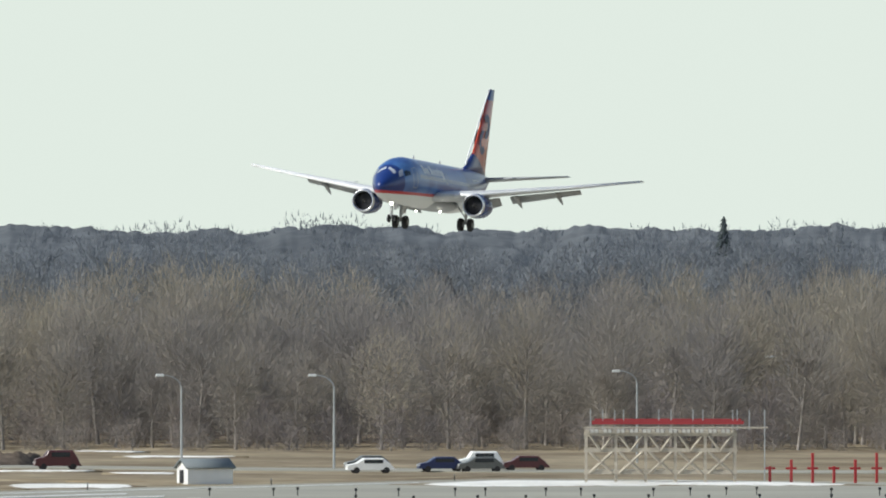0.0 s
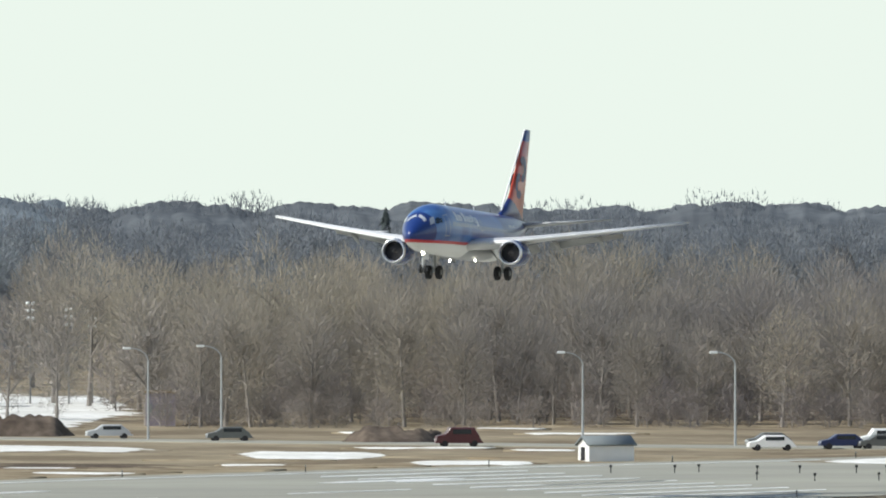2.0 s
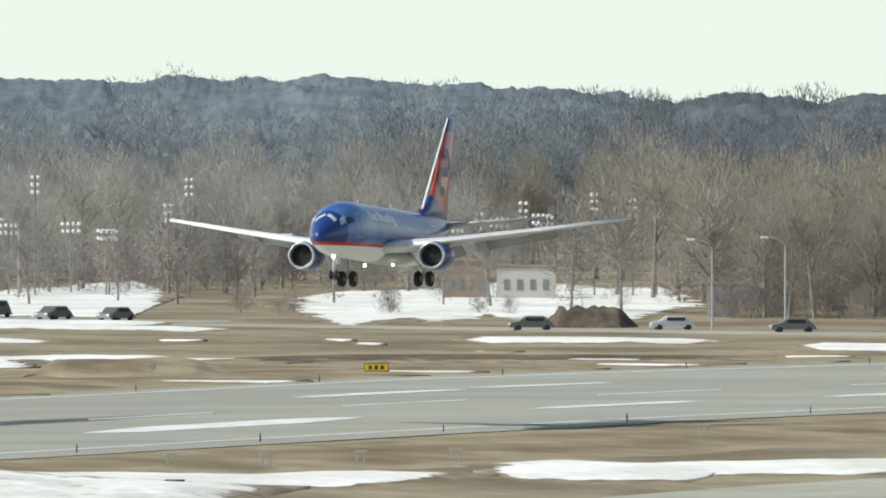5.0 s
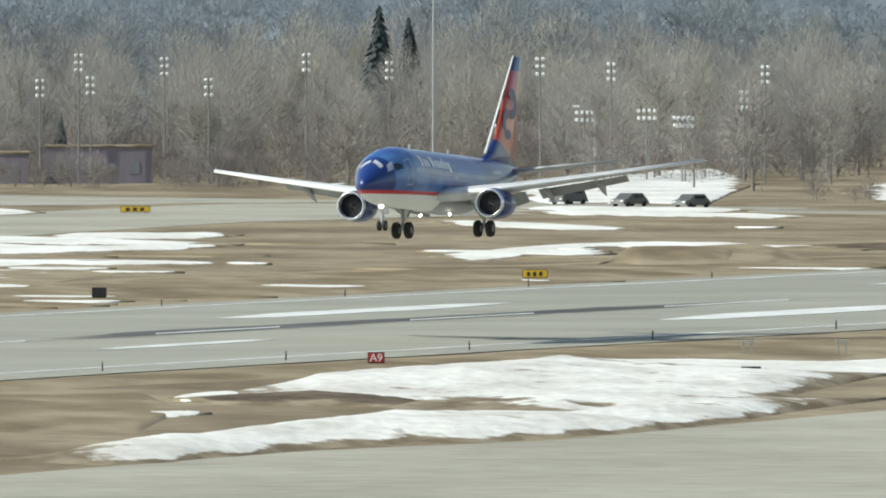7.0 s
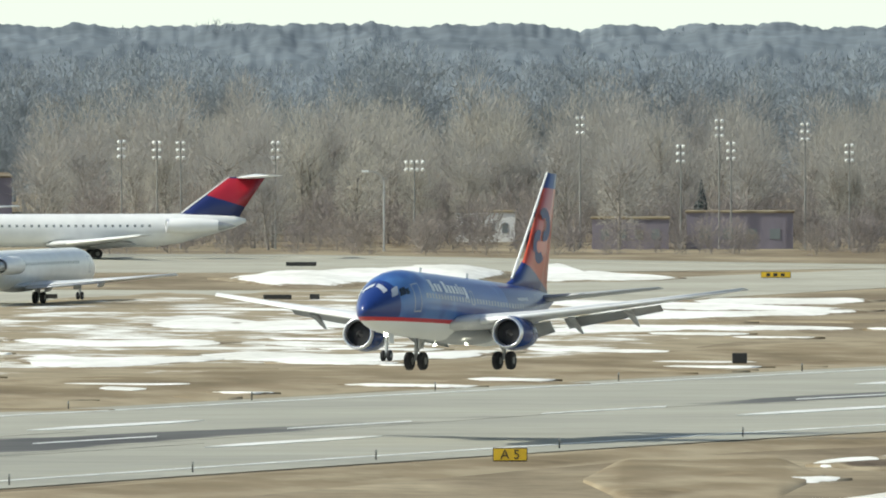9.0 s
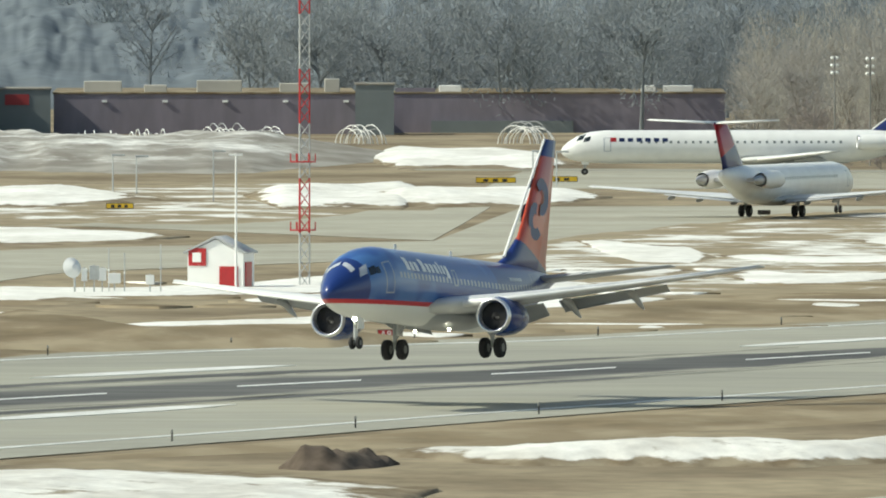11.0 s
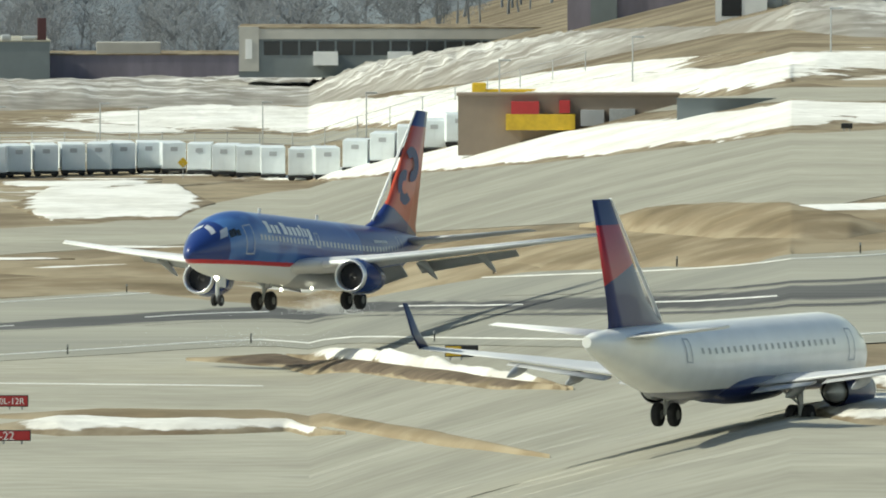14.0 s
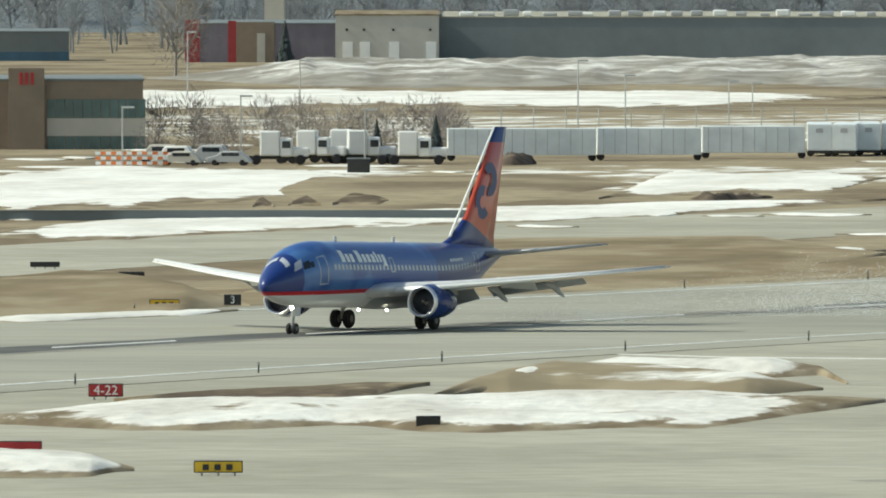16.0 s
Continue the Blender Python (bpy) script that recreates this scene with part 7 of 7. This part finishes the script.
for y in (0, 3.0):
    for z in (0.9, 2.9, 4.35):
        part("beam", box(bmesh.new(), -0.2, W + 0.2, y - 0.13, y - 0.09, z, z + 0.34), "timber", sc)
    for k in range(5):
        for s0, s1 in ((0.12, 0.88), (0.88, 0.12)):
            bm = rod(bmesh.new(), ((k + s0) * W / 5, y - 0.2, 1.0), ((k + s1) * W / 5, y - 0.2, 2.9), 0.13, 0.13, 4)
            part("brace", bm, "timber", sc)
            part("brace", rod(bmesh.new(), ((k + 0.5) * W / 5, y - 0.2, 3.0), ((k + s1) * W / 5, y - 0.2, 4.4), 0.11, 0.11, 4), "timber", sc)
for k in range(34):
    part("deck_board", box(bmesh.new(), k * W / 34, k * W / 34 + 0.3, -0.5, 3.4, 4.65, 4.95), "pale_wall" if k % 3 else "timber", sc)
part("deck_rail", box(bmesh.new(), -0.2, W + 3, -0.5, -0.4, 5.05, 5.2), "timber", sc)
part("red_rail", box(bmesh.new(), 0.5, W + 0.8, 1.0, 1.08, 5.4, 5.75), "brick_red", sc, "red safety rail")
part("red_rail", box(bmesh.new(), 0.8, W + 0.6, 3.2, 3.28, 5.6, 5.9), "brick_red", sc, "red safety rail")
for x in (0.4, 1.5, 2.6, 3.4, 6.6, 7.7, 9.7, 10.6, 13.3, 13.7, 14.8, 16.2):
    part("mast_post", box(bmesh.new(), x - 0.05, x + 0.05, 1.1, 1.2, 4.9 if x < 15.5 else 0, 6.75), "galv", sc)
for k in range(7):
    g = thing("red_post", spot(359 + k * 1.9, 1497 - k * 0.4), "orange-red approach lamp post", "lamp post", "red posts")
    part("post", box(bmesh.new(), -0.12, 0.12, -0.1, 0.1, 0, 1.6 + 0.6 * (k % 3), 0.02), "red", g)
    part("crossbar", box(bmesh.new(), -0.5, 0.5, -0.06, 0.06, 1.3, 1.5), "red", g)
sh = thing("field_shed", facing(308.3, 1505.8, 25), "small white field shed with a pitched roof", "shed")
part("wall_shell", box(bmesh.new(), -2.1, 2.4, -1.2, 1.2, 0, 1.5, 0.02), "white", sh)
bm = bmesh.new()
loft(bm, [[(x, y, z) for y, z in ((-1.4, 1.42), (0, 2.2), (1.4, 1.42), (1.4, 1.55), (0, 2.35), (-1.4, 1.55))] for x in (-2.35, 2.6)])
part("roof", bm, "grey_wall", sh, "grey pitched roof")
bm = bmesh.new()
loft(bm, [[(x, y, z) for y, z in ((-1.2, 1.5), (1.2, 1.5), (0, 2.15))] for x in (-2.1, 2.4)])
part("gable", bm, "white", sh)
part("door", box(bmesh.new(), -2.16, -2.1, -0.3, 0.5, 0.1, 1.3, 0.01), "dark", sh)
ws = thing("windsock", spot(239.4, 1154.5), "orange windsock on a thin pole", "windsock")
part("pole", rod(bmesh.new(), (0, 0, 0), (0, 0, 2.9), 0.05, 0.04), "orange", ws)
part("sock", rod(bmesh.new(), (0.05, 0, 2.75), (1.5, 0, 2.1), 0.3, 0.14, 12), "orange", ws)
cell = thing("phone_mast", spot(230.6, 1841.3), "tall white phone mast with panel aerials", "mast")
part("pole", rod(bmesh.new(), (0, 0, 0), (0, 0, 27), 0.17, 0.10, 10), "galv", cell)
for z in (23.2, 26.2):
    part("ring", rod(bmesh.new(), (-1.6, 0, z), (1.6, 0, z), 0.07, 0.07, 6), "galv", cell)
    for x in (-1.6, -1.15, -0.3, 0.3, 1.15, 1.6):
        part("panel_aerial", box(bmesh.new(), x - 0.12, x + 0.12, -0.25, -0.1, z - 0.9, z + 0.9, 0.03), "white", cell)
for k, (b, r) in enumerate(((8.20, 1120), (8.52, 1122), (8.84, 1128), (9.16, 1135), (10.0, 1210))):
    g = thing("marker_post", Matrix.Translation(place(b, r - 40)), "low grey marker frame on two legs", "marker", "marker frames")
    for x in (-0.25, 0.25):
        part("leg", box(bmesh.new(), x - 0.05, x + 0.05, -0.05, 0.05, 0, 0.9), "galv", g)
    part("cap", box(bmesh.new(), -0.4, 0.4, -0.08, 0.08, 0.9, 1.05), "pale_wall", g)

# ---- the other airliners ----
MD = dict(
    nose=24.6, tall=1.08, body="md_body", fin_mat="jet_fin", tail_mat="white", cowl="white", under_wing=False,
    hull=[(0, 0.05, 2.55), (0.2, 0.4, 2.58), (0.8, 0.85, 2.68), (1.8, 1.25, 2.85), (3.2, 1.55, 3.0), (5, 1.67, 3.05), (31, 1.67, 3.05), (34, 1.5, 3.25), (37, 1.1, 3.6), (40, 0.6, 3.95), (41.3, 0.2, 4.1)],
    fairing=(6, -4, 1.6, 1.6, 0.6), fairing_mat="grey",
    wing=[(1.2, 5.6, 7.2, 1.5), (4.5, 3.4, 5.0, 1.75), (10, 0.6, 3.2, 2.2), (16.4, -2.8, 1.4, 2.75)],
    flaps=[(2.0, 9.5)], droop=4, tracks=[3.5, 6.5, 9.0], track_len=2.6, track_drop=0.1,
    tail=[(0.1, -15.6, 3.2, 8.75), (6.1, -18.3, 1.6, 9.05)],
    fin=[(4.3, -7.5, 8.5), (4.9, -9.6, 6.6), (8.85, -14.9, 4.0)],
    engines=[(-7.6, 2.75, 3.55, 0.82, 5.6), (-7.6, -2.75, 3.55, 0.82, 5.6)],
    gear=[(0, 2.54, 0.55, 0.4, 0.36, 1.7), (0, -2.54, 0.55, 0.4, 0.36, 1.7), (22.0, 0, 0.36, 0.2, 0.2, 1.9)],
    windows=(8.5, 31, 0.81, 12, []), pane="grey_wall", doors=[(4.5, 5.3, -16, 34)],
    cockpit=[(1.6, 2.3, 40, 72, 0.4, "glass"), (2.3, 3.0, 26, 46, 0.2, "glass")],
    marks=[(6.2 + 0.95 * k, 6.8 + 0.95 * k, 18, 32, "deep") for k in range(6)] + [(5.2, 5.9, 18, 34, "red")])
liner_a, _, _ = airliner("jet_airliner", MD, "white rear-engined airliner with red and navy T-tail")
liner_b, _, _ = airliner("jet_airliner", MD, "white rear-engined airliner taxiing away, red fin")
E175 = dict(
    nose=14.3, tall=1.08, body="jet_body", fin_mat="jet_fin", tail_mat="white", cowl="deep", under_wing=True,
    hull=[(0, 0.04, 2.35), (0.2, 0.4, 2.38), (0.8, 0.85, 2.5), (1.7, 1.2, 2.68), (3.0, 1.43, 2.85), (4.4, 1.5, 2.9), (20.5, 1.5, 2.9), (23, 1.4, 3.05), (25.5, 1.15, 3.3), (28, 0.78, 3.65), (30, 0.45, 3.9), (30.9, 0.2, 4.0)],
    fairing=(4.5, -4.5, 1.6, 1.75, 0.75), fairing_mat="deep",
    wing=[(1.2, 4.4, 6.0, 1.75), (4.4, 2.3, 4.0, 2.15), (8.5, 0.1, 2.5, 2.7), (12.6, -2.2, 1.3, 3.2)],
    flaps=[(1.8, 4.2), (4.8, 9.0)], droop=8, tracks=[3.0, 6.3, 8.6], track_len=2.4, track_drop=0.2, winglet=True,
    tail=[(0.4, -10.6, 3.2, 4.1), (5.0, -13.4, 1.4, 4.6)],
    fin=[(3.9, -6.0, 8.4), (4.7, -8.4, 5.8), (5.6, -10.0, 4.4), (9.75, -14.0, 2.0)],
    engines=[(4.2, 4.0, 1.5, 0.8, 2.9), (4.2, -4.0, 1.5, 0.8, 2.9)],
    gear=[(0, 2.97, 0.5, 0.34, 0.36, 2.0), (0, -2.97, 0.5, 0.34, 0.36, 2.0), (11.4, 0, 0.32, 0.2, 0.2, 1.9)],
    windows=(6.2, 21.6, 0.72, 12, []), pane="galv", doors=[(3.9, 4.7, -14, 36), (22.6, 23.2, -4, 36)],
    cockpit=[(1.4, 2.1, 36, 84, 0.4, "glass"), (2.0, 2.7, 26, 46, 0.2, "glass")],
    marks=[(5.2 + 0.62 * k, 5.62 + 0.62 * k, 22, 34, "deep") for k in range(5)] + [(22.0, 25.5, 26, 30, "grey")])
regional, _, _ = airliner("jet_airliner", E175, "white regional jet seen from behind, navy belly and red fin")


# ---- tyre smoke: clouds of fine flecks that rise where the wheels touch ----
def smoke_puff(seed, sx, sz, count, size):
    q = np.random.default_rng(seed)
    c = q.normal(0, 1, (count, 3)) * (sx, sx * 0.5, sz)
    c[:, 2] += 0.12 * c[:, 0] + 0.3 * np.sin(c[:, 0] * 0.9 + seed)
    c[:, 2] = np.abs(c[:, 2] + sz) - sz
    v = (c[:, None, :] + q.normal(0, size, (count, 3, 3))).reshape(-1, 3)
    ob = new("smoke_puff", mesh_np("smoke_puff", v, np.arange(3 * count).reshape(-1, 3), "smoke"))
    return tagged(ob, "thin pale tyre smoke drifting over the runway", "smoke", "puffs of tyre smoke", "stuff") or ob


PUFFS = [(smoke_puff(9, 0.9, 0.3, 5000, 0.018), [(13.95, -29.6, 984.0, -4.0), (14.15, -36.0, 1030.0, -5.3), (14.4, -42.0, 1120.0, -9.5)]),
         (smoke_puff(1, 3.4, 1.2, 20000, 0.019), [(14.2, -38.78, 1044.28, -5.5), (14.5, -38.42, 1134.35, -6.65), (15.0, -35.0, 1099.44, -5.61), (15.5, -38.52, 1069.31, -5.83)]),
         (smoke_puff(2, 3.0, 0.9, 20000, 0.019), [(14.2, -38.08, 1044.31, -5.57), (14.5, -42.77, 1134.19, -7.33), (15.0, -44.16, 1099.11, -5.98), (15.5, -46.36, 1069.0, -6.37), (16, -48.47, 1038.87, -6.11)]),
         (smoke_puff(3, 4.0, 1.0, 15000, 0.018), [(14.5, -47.87, 1133.99, -8.54), (15.0, -54.42, 1098.65, -6.42), (15.5, -58.12, 1068.42, -6.55), (16, -57.82, 1038.39, -6.46)]),
         (smoke_puff(4, 3.2, 0.45, 5000, 0.018), [(15.5, -73.43, 1067.48, -7.98), (16, -71.66, 1037.53, -7.36)])]


# ---- motion of the aircraft ----
def motions():
    walk(plane, [(t, Matrix.Translation((x, y, z + 0.14)) @ pose(0, 0, 0, 0, 0, 90 - course) @ pose(0, 0, 0, roll, -nose_up, 0)) for t, x, y, z, nose_up, roll, course in FLIGHT])
    # the oleo legs hang out in flight and are pressed in on touchdown
    for leg in [o for o in plane.children if o.name.startswith("landing_gear")]:
        late = 0.36 if leg.data.vertices[0].co.x > 5 else 0.0
        walk(leg, [(t, pose(0, 0, -drop)) for t, drop in ((0.0, 0.36), (13.6, 0.36), (14.1, late), (16.0, late))])
    # the wings bend up under load and settle as the lift goes
    for side, o in WINGS.items():
        walk(o, [(t, pose(0, side * 1.9, 2.3, -side * sag, 0, 0) @ pose(0, -side * 1.9, -2.3)) for t, sag in ((0.0, 0.0), (8.0, 0.2), (12.5, 1.0), (14.0, 1.2), (15.0, 1.8), (16.0, 2.5))])
    for sp, at in SPOILERS:
        walk(sp, [(t, pose(*at, 0, a, 0)) for t, a in ((0.0, 4), (14.4, 4), (15.1, -38), (16.0, -40))])
    walk(liner_a, [(t, spot(134.0 - 1.2 * t, 1842.0, 184, 0.08)) for t in (0.0, 8.0, 16.0)])
    walk(liner_b, [(t, spot(98.2 + 2.6 * (t - 10), 1548 + 7.5 * (t - 10), 70, 0.08)) for t in (0.0, 5.0, 10.0, 16.0)])
    for puff, rows in PUFFS:
        t, x, y, z = rows[0]
        rise = [(0.0, x, y, z - 6), (t - 0.25, x, y, z - 6)] + rows
        if rows[-1][0] < 16.0:
            rise.append((16.0,) + rows[-1][1:])
        walk(puff, [(t, pose(x, y, z)) for t, x, y, z in rise])
    # the regional jet rolls to a halt
    walk(regional, [(t, spot(x, y, 69.5, 0.08)) for t, x, y in ((0.0, -20.8, 614), (6.0, -15.1, 629), (12.3, -8.6, 622), (13.0, -7.9, 628), (13.5, -6.3, 656), (14.0, -5.0, 700), (14.5, -8.0, 740), (16.0, -4.6, 760))])


motions()
